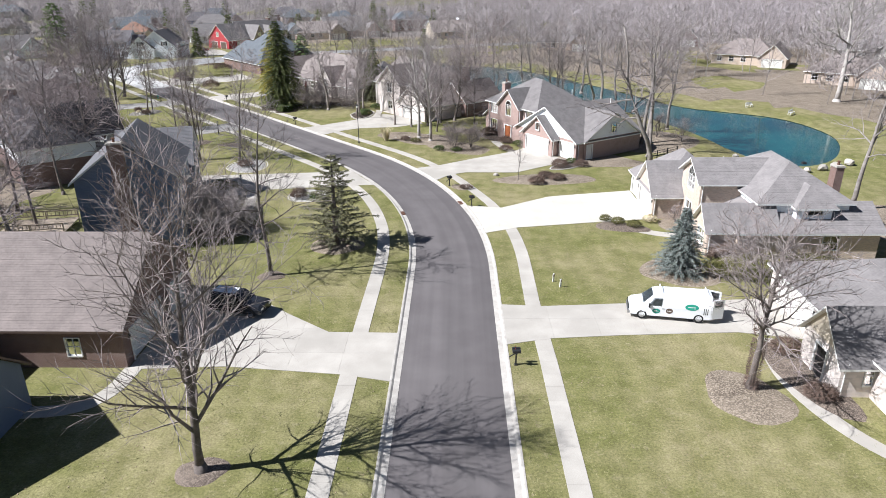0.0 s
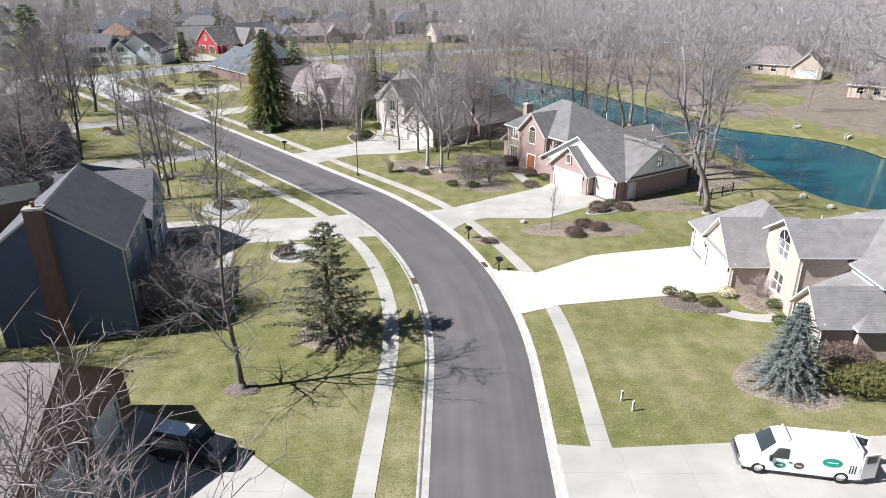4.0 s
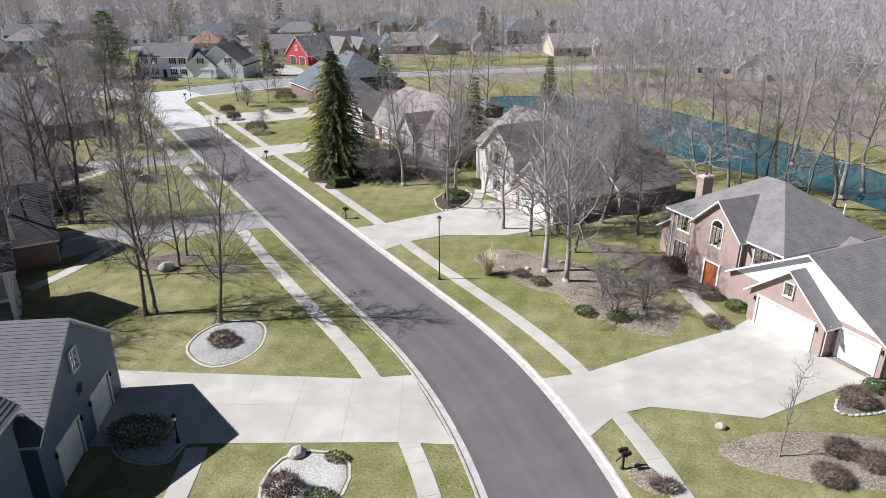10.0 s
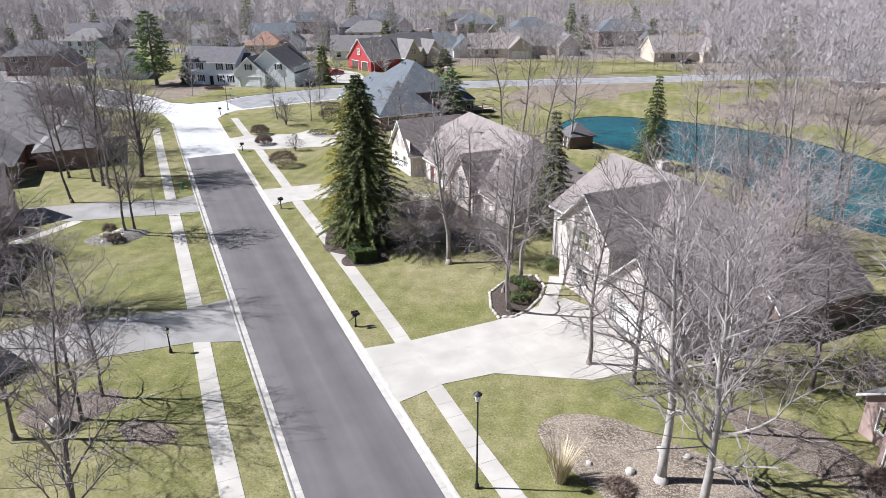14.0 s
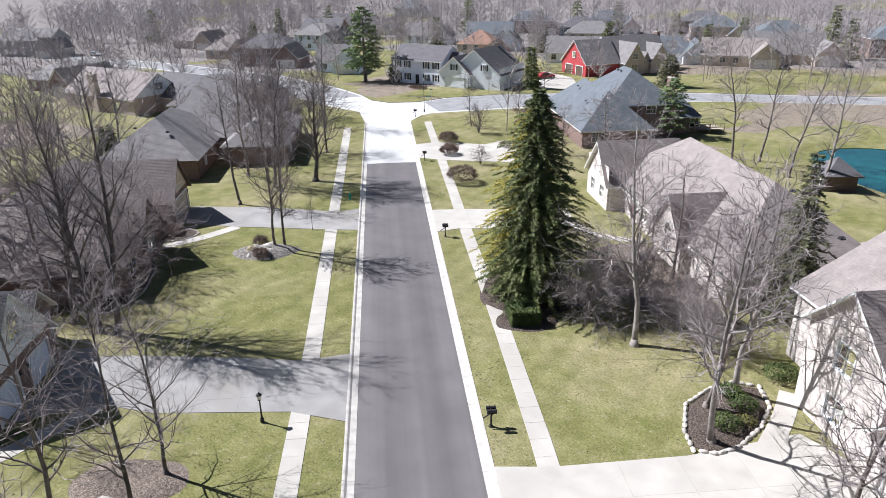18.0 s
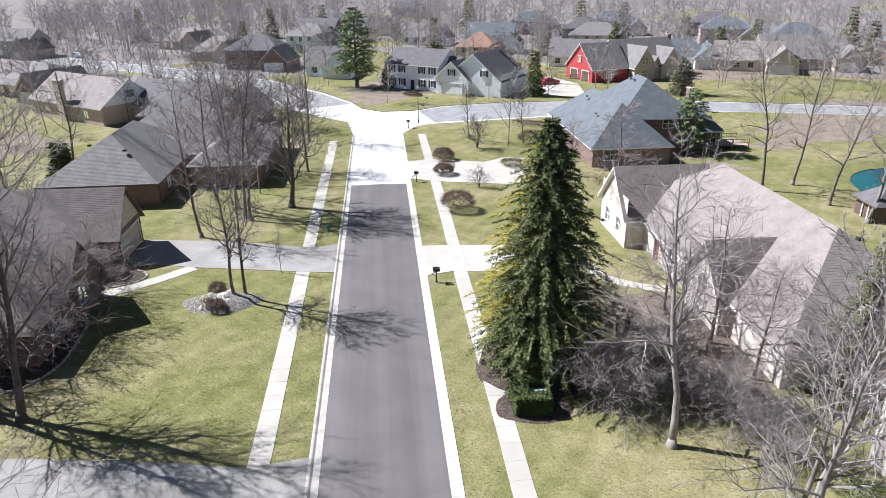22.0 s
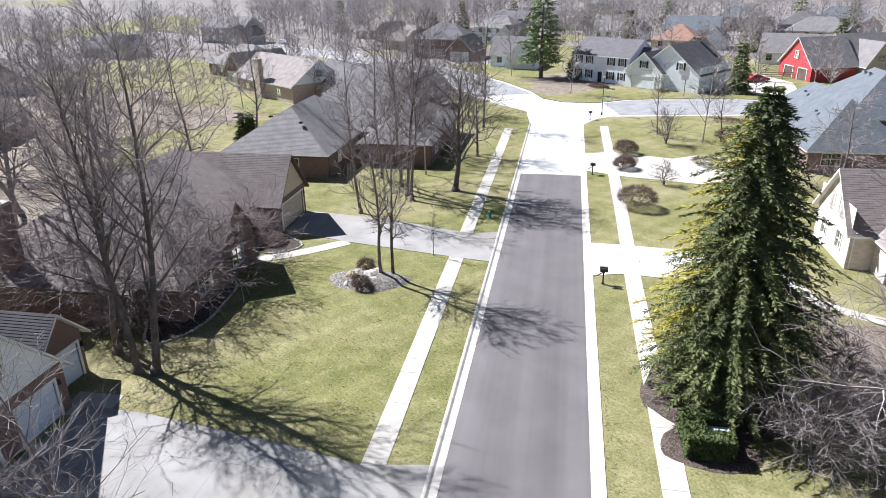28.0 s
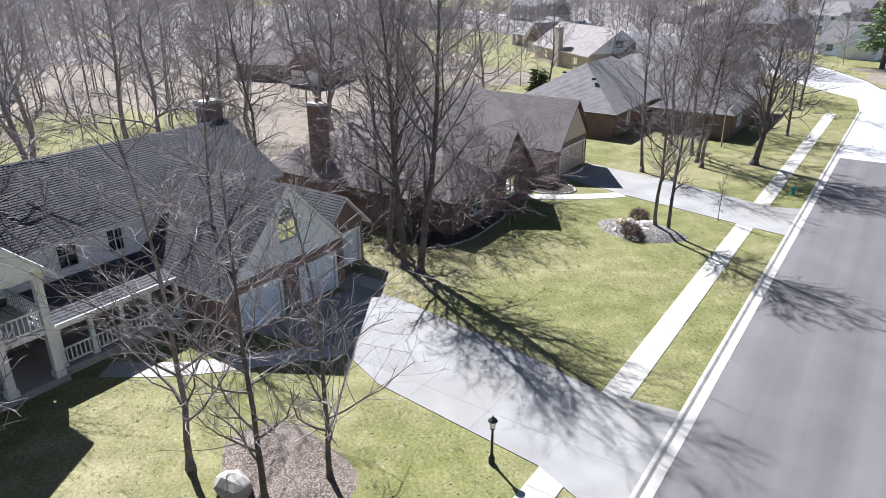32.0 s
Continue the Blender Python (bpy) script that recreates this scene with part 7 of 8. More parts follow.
bed("flower_bed", ell(-33.5, 103.5, 2.0, 1.2, 0, seed=25), MULCH, "mulch ring at a tree's foot", 0.06)
bed("flower_bed", ell(-66.5, 172.5, 3.4, 1.2, 128, seed=26), LITTER, "bed of round brown shrubs", 0.05)
bed("flower_bed", ell(-112.0, 214.0, 12, 3.5, 22, seed=28), MULCH, "shaded mulch bed before the white house", 0.05)

for x, y, rx, ry, h, m, lab in [
    (17.7, 68.7, 0.62, 0.55, 0.75, OLIVE, "low clipped olive yew"), (18.8, 67.7, 0.7, 0.62, 0.8, OLIVE, "low clipped olive yew"), (20.3, 66.8, 0.75, 0.68, 0.8, OLIVE, "low clipped olive yew"),
    (22.4, 68.5, 0.8, 0.7, 0.8, STRAW, "pale dry tuft of grass by the garage"), (25.6, 66.3, 0.8, 0.6, 0.8, BOX, "dark green boxwood under the window"), (24.8, 63.6, 0.7, 0.7, 0.7, BOX, "dark green boxwood by the path"),
    (26.6, 57.6, 1.7, 1.3, 1.6, BROWNB, "rounded brown shrub by the porch"), (11.9, 82.5, 0.95, 0.8, 0.9, BROWNB, "brown mounded shrub in dry leaves"), (13.3, 84.9, 0.9, 0.8, 0.9, BROWNB, "brown mounded shrub in dry leaves"), (14.7, 84.0, 0.95, 0.8, 0.9, BROWNB, "brown mounded shrub in dry leaves"),
    (17.7, 92.0, 0.8, 0.7, 0.9, BOX, "round green boxwood at the garage corner"), (15.9, 90.3, 1.0, 0.9, 1.1, BROWNB, "twiggy brown shrub by the driveway"), (18.9, 90.8, 0.9, 0.8, 0.8, BROWNB, "low brown shrub by the garage"),
    (-16.9, 76.5, 0.95, 0.85, 1.2, BROWNB, "russet leafless shrub on white gravel"), (-14.8, 76.4, 0.8, 0.7, 0.6, BOX, "small dark evergreen on white gravel"), (-15.0, 79.7, 0.7, 0.5, 0.4, OLIVE, "low green tuft on white gravel"),
    (-26.8, 79.2, 1.9, 1.4, 1.5, OLIVE, "clipped mound of yew on gravel"), (-27.4, 90.7, 1.0, 0.9, 0.9, BROWNB, "grey-brown shrub on gravel"), (-59.7, 130.2, 0.7, 0.6, 0.95, BROWNB, "dead brown clump on the rock mound"), (-57.3, 128.2, 0.75, 0.6, 0.9, BROWNB, "dead brown clump on the rock mound"), (-58.8, 128.3, 0.5, 0.45, 0.8, STRAW, "pale dry tuft on the rock mound"),
    (-55.0, 158.2, 1.8, 1.7, 2.1, BROWNB, "big round russet shrub on the lawn"), (-64.2, 168.6, 1.2, 1.2, 1.4, BROWNB, "round russet shrub by the pavement"), (-68.4, 174.5, 1.4, 1.3, 1.6, BROWNB, "round russet shrub by the pavement"), (-58.2, 176.8, 2.4, 1.4, 1.0, OLIVE, "low spreading juniper by the corner driveway"),
    (-15.2, 128.6, 0.9, 0.8, 0.9, BOX, "boxwood in the stone-ringed bed"), (-15.6, 126.2, 0.9, 0.8, 0.9, BOX, "boxwood in the stone-ringed bed"), (-16.2, 129.6, 0.8, 0.7, 0.8, BOX, "boxwood in the stone-ringed bed"), (-14.7, 127.3, 0.6, 0.5, 0.5, OLIVE, "yellow-green tuft in the stone-ringed bed"), (-13.9, 133.2, 1.1, 0.9, 1.1, BOX, "green boxwood by the stone front"),
    (-4.6, 104.9, 0.8, 0.7, 0.8, OLIVE, "small olive bush in fallen leaves"), (-6.3, 106.4, 0.7, 0.6, 0.6, BROWNB, "low brown shrub in fallen leaves"), (-0.8, 99.8, 0.8, 0.7, 0.8, BOX, "small green bush by the driveway"), (1.8, 99.3, 0.9, 0.7, 0.7, BOX, "small green bush by the driveway"), (9.2, 99.6, 0.9, 0.7, 0.8, BROWNB, "brown shrub by the path"),
    (9.6, 104.6, 0.9, 0.7, 1.0, BROWNB, "brown shrub under the brick front"), (7.2, 110.0, 1.2, 0.9, 1.3, BROWNB, "brown shrub under the brick front"), (11.3, 102.6, 0.9, 0.7, 0.9, BOX, "green shrub under the brick front"), (24.4, 36.3, 0.9, 0.8, 0.9, BROWNB, "brown shrub by the porch"), (24.8, 41.8, 1.1, 0.9, 1.0, BROWNB, "brown shrub by the porch"),
    (3.0, 80.4, 0.8, 0.5, 0.5, BROWNB, "low dead shrub by a mailbox"), (43.2, 84.0, 1.6, 1.2, 1.4, BOX, "dark green shrub on the pond bank"), (30.5, 86.8, 1.5, 1.2, 1.3, BROWNB, "brown shrub by the big tree"), (-69.8, 127.2, 1.2, 1.0, 0.9, BROWNB, "dark brown shrub in the curved bed"), (-72.6, 126.0, 2.2, 1.6, 2.6, BROWNB, "tall reddish shrub against the garage"),
    (-103.5, 213.0, 2.2, 1.2, 0.6, BROWNB, "low brown groundcover before the white house"), (-91.8, 217.0, 1.2, 0.9, 0.7, OLIVE, "low bush by the white house's driveway"), (-66.5, 200.5, 5.5, 1.0, 0.8, BROWNB, "low brown hedge by the cross street"), (-62.0, 188.5, 2.4, 1.6, 2.2, BROWNB, "thicket of brown twigs at the corner house"),
    (-34.0, 63.2, 1.5, 0.9, 1.1, BOX, "green shrub against the blue-grey wall"), (-29.2, 62.4, 1.4, 0.9, 1.2, BROWNB, "brown shrub against the blue-grey wall")]:
    bush(x, y, rx, ry, h, m, lab, twiggy=m is BROWNB)
hedge = bush(29.6, 54.4, 6.6, 1.5, 2.2, OLIVE, "long rounded olive-green yew hedge by the lawn", "hedge", n=11000, leaf=0.16)


def hedge_block(x, y, rot, L, W, h, label):
    """A clipped hedge: small leaves set close over a box with softened edges."""
    r = random.Random(int(x * 7 + y))
    C, S = Geo(), Geo()
    for k in range(int((L * W + 2 * (L + W) * h) * 420)):
        f = r.random()
        p = Vector((r.uniform(-1, 1), r.uniform(-1, 1), r.uniform(-1, 1)))
        ax = r.choices((0, 1, 2), (W * h, L * h, L * W * 0.7))[0]
        p[ax] = abs(p[ax]) / p[ax] if ax < 2 else 1.0
        p = p * (1 - 0.09 * max(0, p.length - 1.25)) * (1 + r.gauss(0, 0.03) - 0.08 * r.random() ** 2)
        c = Vector((p.x * L / 2, p.y * W / 2, max(0.04, h / 2 + p.z * h / 2)))
        t = Vector((r.gauss(0, 1), r.gauss(0, 1), r.gauss(0, 1))).normalized()
        b = t.orthogonal().normalized()
        z = r.uniform(0.05, 0.1)
        C.face([c - t * z, c + b * z * 0.6, c + t * z, c - b * z * 0.6])
    for k in range(5):
        S.tube([(L * (k - 2) * 0.18, 0, -0.08), (L * (k - 2) * 0.2, 0.05, h * 0.8)], [0.03, 0.015], 5)
    top = thing("hedge", pose(x, y, 0, 0, 0, rot), label, "hedge", "shrubs in the gardens")
    part("foliage", C, BOX, top)
    part("stem", S, BARK, top)
    return top


hedge_block(-31.9, 130.75, 41, 1.0, 2.3, 1.25, "clipped square green hedge beside a utility box")
hedge_block(-30.7, 130.75, 41, 1.6, 0.85, 1.2, "clipped square green hedge before a utility box")
hedge_block(-31.75, 132.05, 41, 1.3, 0.7, 1.2, "clipped square green hedge behind a utility box")
for x, y, s in [(-17.3, 79.6, 0.55), (-38.9, 102.4, 0.75), (-5.8, 107.9, 0.32), (-4.2, 110.2, 0.28), (-2.8, 110.0, 0.28), (-8.0, 108.0, 0.22), (7.0, 86.3, 0.35), (-59.3, 129.2, 0.55), (-58.6, 130.5, 0.5), (-57.4, 129.3, 0.5), (-58.2, 129.6, 0.7), (-59.0, 127.9, 0.4), (-56.6, 130.6, 0.4), (-58.3, 127.6, 0.35), (-15.5, 72.9, 0.16), (44.6, 88.6, 0.5), (46.2, 88.0, 0.6), (48.5, 88.2, 0.55), (51.0, 89.2, 0.7), (53.4, 90.6, 0.6), (56.0, 92.0, 0.7), (43.0, 91.5, 0.5), (41.8, 95.5, 0.5)]:
    boulder(x, y, s)

paved("paving_pad", [(-56.3, 109.0), (-54.3, 110.8), (-52.9, 109.4), (-54.8, 107.6)], "small pale concrete pad beside the garage", 0.026, rot=40, category="paving")
# tall dry ornamental grass
r = random.Random(9)
G = Geo()
for k in range(260):
    a, q = r.uniform(0, 6.28), r.uniform(0, 0.35)
    p = Vector((q * math.cos(a), q * math.sin(a), 0))
    d = Vector((math.cos(a) * r.uniform(0.05, 0.5), math.sin(a) * r.uniform(0.05, 0.5), 1)) * r.uniform(1.0, 2.8)
    w = Vector((-math.sin(a), math.cos(a), 0)) * 0.02
    G.face([p - w, p + w, p + d * 0.6 + w * 0.8, p + d * 0.6 - w * 0.8])
    G.face([p + d * 0.6 - w * 0.8, p + d * 0.6 + w * 0.8, p + d + Vector((math.cos(a), math.sin(a), 0)) * 0.15])
pl = thing("ornamental_grass", pose(-9.4, 106.3, 0), "tall straw-coloured plume of ornamental grass", "grass")
part("blades", G, STRAW, pl)

# ---- street furniture ----
def mailbox(x, y, facing, label="black twin mailbox on a post with a newspaper tube"):
    top = thing("mailbox", pose(x, y, 0, 0, 0, facing), label, "mailbox", "mailboxes along the street")
    g = Geo(); g.box((0, 0, 0.5), (0.1, 0.1, 1.05)); g.box((0, 0, 0.03), (0.2, 0.2, 0.1)); g.box((0, -0.22, 0.78), (0.06, 0.5, 0.06), Matrix.Rotation(radians(-35), 4, "X"))
    part("post", g, BLACK, top)
    g = Geo(); g.box((0, 0, 1.03), (0.62, 0.16, 0.05))
    part("arm", g, BLACK, top)
    for sx in (-0.17, 0.17):
        g = Geo()
        k = 8
        prof = [(-0.1, 0.0), (0.1, 0.0), (0.1, 0.14)] + [(0.1 * math.cos(math.pi * i / k), 0.14 + 0.1 * math.sin(math.pi * i / k)) for i in range(1, k)] + [(-0.1, 0.14)]
        for e in (-0.27, 0.27):
            g.v += [(sx + px, e, 1.06 + pz) for px, pz in prof]
        m = len(prof)
        g.f = [tuple(range(m))[::-1], tuple(range(m, 2 * m))] + [(i, (i + 1) % m, m + (i + 1) % m, m + i) for i in range(m)]
        g.s, g.uv = [0] * len(g.f), [None] * len(g.f)
        b = part("box", g, BLACK, top)
        f = Geo(); f.box((sx, -0.285, 1.14), (0.17, 0.02, 0.18))
        part("door", f, BLACK, b)
        f = Geo(); f.box((sx + 0.115, 0.05, 1.24), (0.015, 0.05, 0.16))
        part("flag", f, REDP, b)
    return top


for x, y, f in [(5.75, 40.0, 90), (3.5, 73.6, 105), (0.9, 81.6, 115)]:
    mailbox(x, y, f)
for x, y in [(-26.7, 118.8), (-46.2, 142.0), (-65.2, 164.1), (-84.9, 187.7)]:
    mailbox(x, y, 130)


def lamp_post(x, y, h, head=0.3, name="street_lamp", label="slim black street lamp with a lantern head"):
    top = thing(name, pose(x, y, 0), label, "lamp", "lamp posts")
    g = Geo(); g.ring((0, 0, -0.1), [(0.12, 0), (0.12, 0.35), (0.07, 0.45), (0.055, 0.6), (0.042, h - head - 0.1)], 10)
    part("pole", g, BLACK, top)
    g = Geo(); g.ring((0, 0, h - head - 0.2), [(0.04, 0), (0.1, 0.06), (0.1, 0.1)], 10)
    lan = part("lantern", g, BLACK, top)
    g = Geo(); g.ring((0, 0, h - 0.1), [(head * 0.62, 0), (head * 0.5, 0.05), (0.03, 0.16), (0.02, 0.22)], 10)
    part("cap", g, BLACK, lan)
    g = Geo(); g.ring((0, 0, h - head - 0.1), [(head * 0.3, 0), (head * 0.5, head)], 10)
    part("glass", g, GARAGE, lan)
    return top


lamp_post(-13.5, 104.5, 6.0, 0.38)
lamp_post(-86.2, 192.2, 6.2, 0.4)
for x, y in [(-38.0, 111.6), (-24.6, 79.5), (-24.6, 71.6)]:
    lamp_post(x, y, 2.0, 0.3, "garden_lamp", "short black garden lamp beside the driveway")

g = Geo(); g.ring((0, 0, -0.05), [(0.2, 0), (0.2, 0.1), (0.13, 0.12), (0.12, 0.55), (0.17, 0.57), (0.17, 0.62), (0.13, 0.68), (0.06, 0.76), (0.05, 0.82)], 12)
hy = thing("fire_hydrant", pose(-62.2, 145.6, 0, 0, 0, 40), "green fire hydrant in the grass verge", "hydrant")
part("barrel", g, GREENP, hy)
for sx in (-1, 1):
    g = Geo(); g.tube([(0, 0, 0.45), (sx * 0.22, 0, 0.45)], [0.06, 0.06], 8)
    part("outlet", g, GREENP, hy)

ub = thing("utility_box", pose(-31.0, 131.6, 0, 0, 0, 41), "pale green metal utility box behind a clipped hedge", "utility box")
g = Geo(); g.box((0, 0, 0.35), (0.95, 0.8, 0.8), None, 0, 0.94); part("cabinet", g, PALEGREEN, ub)
g = Geo(); g.box((0, 0, 0.78), (1.0, 0.85, 0.08)); part("lid", g, PALEGREEN, ub)

for s, side in ((74.3, 1), (72.5, -1)):
    x, y = rc(s, side * 3.7)
    gr = thing("drain_inlet", pose(x, y, 0, 0, 0, math.degrees((s - RY0) / RR)), "rusty iron kerb inlet grate", "drain", "kerb drains")
    g = Geo(); g.box((0, 0, -0.05), (0.62, 1.1, 0.06)); part("frame", g, IRON, gr)
    for k in range(7):
        g = Geo(); g.box((0, -0.45 + 0.15 * k, -0.012), (0.5, 0.06, 0.02)); part("bar", g, IRON, gr)

for x, y in ((10.1, 53.4), (10.55, 52.3)):
    t = thing("marker_post", pose(x, y, 0, 0, 0, 20), "short white utility marker post in the lawn", "post", "marker posts")
    g = Geo(); g.box((0, 0, 0.35), (0.14, 0.1, 0.8), None, 0, 0.9); part("post", g, TRIM, t)
    g = Geo(); g.box((0, -0.06, 0.6), (0.1, 0.01, 0.16)); part("plate", g, IRON, t)

for x, y, rot in ((59.3, 134.4, 30), (64.1, 126.9, 40)):
    t = thing("bench", pose(x, y, 0, 0, 0, rot), "white garden bench on the pond bank", "bench", "benches by the pond")
    for k in range(4):
        g = Geo(); g.box((0, -0.18 + 0.12 * k, 0.44), (1.8, 0.1, 0.04)); part("seat_slat", g, TRIM, t)
    for k in range(3):
        g = Geo(); g.box((0, 0.26, 0.58 + 0.14 * k), (1.8, 0.04, 0.1)); part("back_slat", g, TRIM, t)
    for sx in (-0.8, 0.8):
        for sy in (-0.18, 0.24):
            g = Geo(); g.box((sx, sy, 0.2), (0.07, 0.07, 0.46 if sy < 0 else 0.46)); part("leg", g, TRIM, t)

for x, y, h in ((-87.0, 194.5, 2.6), (-91.0, 201.0, 2.6)):
    t = thing("road_sign", pose(x, y, 0, 0, 0, 40), "thin pole with a small street sign at the crossing", "sign", "signs at the crossing")
    g = Geo(); g.tube([(0, 0, -0.1), (0, 0, h)], [0.035, 0.035], 8); part("pole", g, METAL, t)
    g = Geo(); g.box((0, 0.03, h - 0.15), (0.6, 0.02, 0.2)); part("plate", g, GREENP, t)

hp = thing("basketball_hoop", pose(-87.0, 216.5, 0, 0, 0, 20), "basketball hoop beside the white house's driveway", "hoop")
g = Geo(); g.tube([(0, 0, -0.1), (0, 0, 2.8), (0, -0.6, 3.2)], [0.06, 0.06, 0.05], 8); part("pole", g, BLACK, hp)
g = Geo(); g.box((0, -0.65, 3.3), (1.3, 0.05, 0.9)); part("backboard", g, TRIM, hp)
g = Geo(); g.tube([(0.23 * math.cos(i * math.pi / 5), -0.95 + 0.23 * math.sin(i * math.pi / 5), 3.05) for i in range(11)], [0.012] * 11, 5); part("rim", g, REDP, hp)


def rail_fence(pts, h, label, material, name="fence", board=0.12, rows=3):
    top = thing(name, pose(pts[0][0], pts[0][1], 0), label, "fence")
    o = Vector(pts[0])
    for a, b in zip(pts, pts[1:]):
        a, b = Vector(a) - o, Vector(b) - o
        n = max(1, round((b - a).length / 2.2))
        for k in range(n + 1):
            p = a.lerp(b, k / n)
            g = Geo(); g.box((p.x, p.y, h / 2), (0.11, 0.11, h + 0.1)); part("post", g, material, top)
        d = b - a
        m = Matrix.Translation(((a.x + b.x) / 2, (a.y + b.y) / 2, 0)) @ Matrix.Rotation(math.atan2(d.y, d.x), 4, "Z")
        for k in range(rows):
            g = Geo(); g.box((0, 0.07, h * (k + 0.7) / rows), (d.length, 0.04, board), m); part("rail", g, material, top)
    return top


rail_fence([(28.6, 93.5), (34.0, 97.5)], 1.2, "dark iron garden fence behind the garage", BLACK, board=0.05, rows=4)
rail_fence([(-88.0, 246.0), (-70.0, 262.0), (-60, 268)], 1.3, "brown timber rail fence by the far gardens", DECK)
rail_fence([(-58.0, 88.0), (-70.0, 84.0), (-84, 96)], 1.2, "brown timber rail fence behind the porch house", DECK)


def deck(x, y, rot, w, d, h, label):
    top = thing("deck", pose(x, y, 0, 0, 0, rot), label, "deck")
    n = round(d / 0.3)
    for k in range(n):
        g = Geo(); g.box((0, -d / 2 + d * (k + 0.5) / n, h), (w, d / n - 0.02, 0.05)); part("board", g, DECK, top)
    for sx in (-1, 0, 1):
        for sy in (-1, 1):
            g = Geo(); g.box((sx * (w / 2 - 0.08), sy * (d / 2 - 0.08), (h + 0.9) / 2 - 0.05), (0.1, 0.1, h + 1.0)); part("post", g, DECK, top)
    for sy in (-1, 1):
        for z in (0.35, 0.88):
            g = Geo(); g.box((0, sy * (d / 2 - 0.08), h + z), (w, 0.06, 0.09)); part("rail", g, DECK, top)
        for k in range(round(w / 0.4)):
            g = Geo(); g.box((-w / 2 + 0.2 + 0.4 * k, sy * (d / 2 - 0.08), h + 0.6), (0.05, 0.05, 0.55)); part("baluster", g, DECK, top)
    for z in (0.35, 0.88):
        g = Geo(); g.box((-w / 2 + 0.08, 0, h + z), (0.06, d, 0.09)); part("rail", g, DECK, top)
    return top


deck(-41.6, 65.4, 10, 6.5, 4.5, 0.6, "weathered timber deck with rails behind the blue-grey house")
deck(-73.0, 108.5, 40, 4.5, 4.0, 0.9, "weathered timber deck behind the brown brick house")
deck(-38.2, 203.0, 40, 5.0, 4.0, 0.6, "timber deck behind the corner house")

# ---- porch of the grey house ----
def loc(n, t):
    p = NRM * n + DIR * t
    return p.x, p.y


po = thing("porch", pose(*loc(21.5, 106.75), 0, 0, 0, 40.6), "shaded white-railed porch under a low dark shingle roof", "porch")
g = Geo(); g.box((1.75, 0, 0.12), (3.5, 6.2, 0.5)); part("floor", g, CONCRETE, po)
g = Geo()
for k in range(14):
    a, b = 0.04 + 3.6 * k / 14, 0.04 + 3.6 * (k + 1) / 14
    za, zb = 3.12 - 0.5 * a / 3.6, 3.12 - 0.5 * b / 3.6
    g.face([(a, -3.15, za), (b, -3.15, zb + 0.02), (b, 3.15, zb + 0.02), (a, 3.15, za)])
    g.face([(b, -3.15, zb + 0.02), (b, -3.15, zb - 0.02), (b, 3.15, zb - 0.02), (b, 3.15, zb + 0.02)])
part("roof", g, ROOF_SLATEDK, po)
g = Geo(); g.box((3.2, 0, 2.42), (0.28, 6.2, 0.34)); g.box((3.62, 0, 2.6), (0.05, 6.3, 0.14)); part("beam", g, TRIM, po)
for k in range(5):
    t = -3.0 + 1.5 * k
    g = Geo(); g.box((3.2, t, 1.3), (0.2, 0.2, 1.9)); g.box((3.2, t, 0.45), (0.28, 0.28, 0.18)); g.box((3.2, t, 2.2), (0.28, 0.28, 0.1)); part("column", g, TRIM, po)
    if k < 4:
        for z in (0.52, 1.2):
            g = Geo(); g.box((3.2, t + 0.75, z), (0.07, 1.3, 0.08)); part("rail", g, TRIM, po)
        for j in range(6):
            g = Geo(); g.box((3.2, t + 0.22 + 0.21 * j, 0.86), (0.05, 0.05, 0.62)); part("baluster", g, TRIM, po)

pt = thing("portico", pose(*loc(21.5, 100.15), 0, 0, 0, 40.6), "tall white portico with square columns and a railed balcony", "portico")
g = Geo(); g.box((1.95, 0, 0.1), (3.9, 6.9, 0.5)); part("floor", g, CONCRETE, pt)
g = Geo(); g.box((1.9, 0, 2.62), (3.75, 6.5, 0.24)); part("balcony_floor", g, TRIM, pt)
for x, y, sx, sy in ((3.75, 0, 0.3, 6.9), (1.9, 3.3, 3.5, 0.3), (1.9, -3.3, 3.5, 0.3)):
    g = Geo(); g.box((x, y, 5.35), (sx, sy, 0.4)); part("beam", g, TRIM, pt)
for t in (-3.1, -1.1, 1.1, 3.1):
    g = Geo(); g.box((3.7, t, 2.7), (0.34, 0.34, 5.0)); g.box((3.7, t, 0.5), (0.46, 0.46, 0.3)); g.box((3.7, t, 5.1), (0.46, 0.46, 0.12)); part("column", g, TRIM, pt)
for t in (-2.1, 0.0, 2.1):
    for z in (2.85, 3.65):
        g = Geo(); g.box((3.7, t, z), (0.08, 1.7, 0.09)); part("rail", g, TRIM, pt)
    for j in range(8):
        g = Geo(); g.box((3.7, t - 0.75 + 0.215 * j, 3.25), (0.05, 0.05, 0.75)); part("baluster", g, TRIM, pt)
for z in (2.85, 3.65):
    g = Geo(); g.box((1.85, 3.1, z), (3.4, 0.08, 0.09)); part("rail", g, TRIM, pt)
for j in range(15):
    g = Geo(); g.box((0.3 + 0.22 * j, 3.1, 3.25), (0.05, 0.05, 0.75)); part("baluster", g, TRIM, pt)

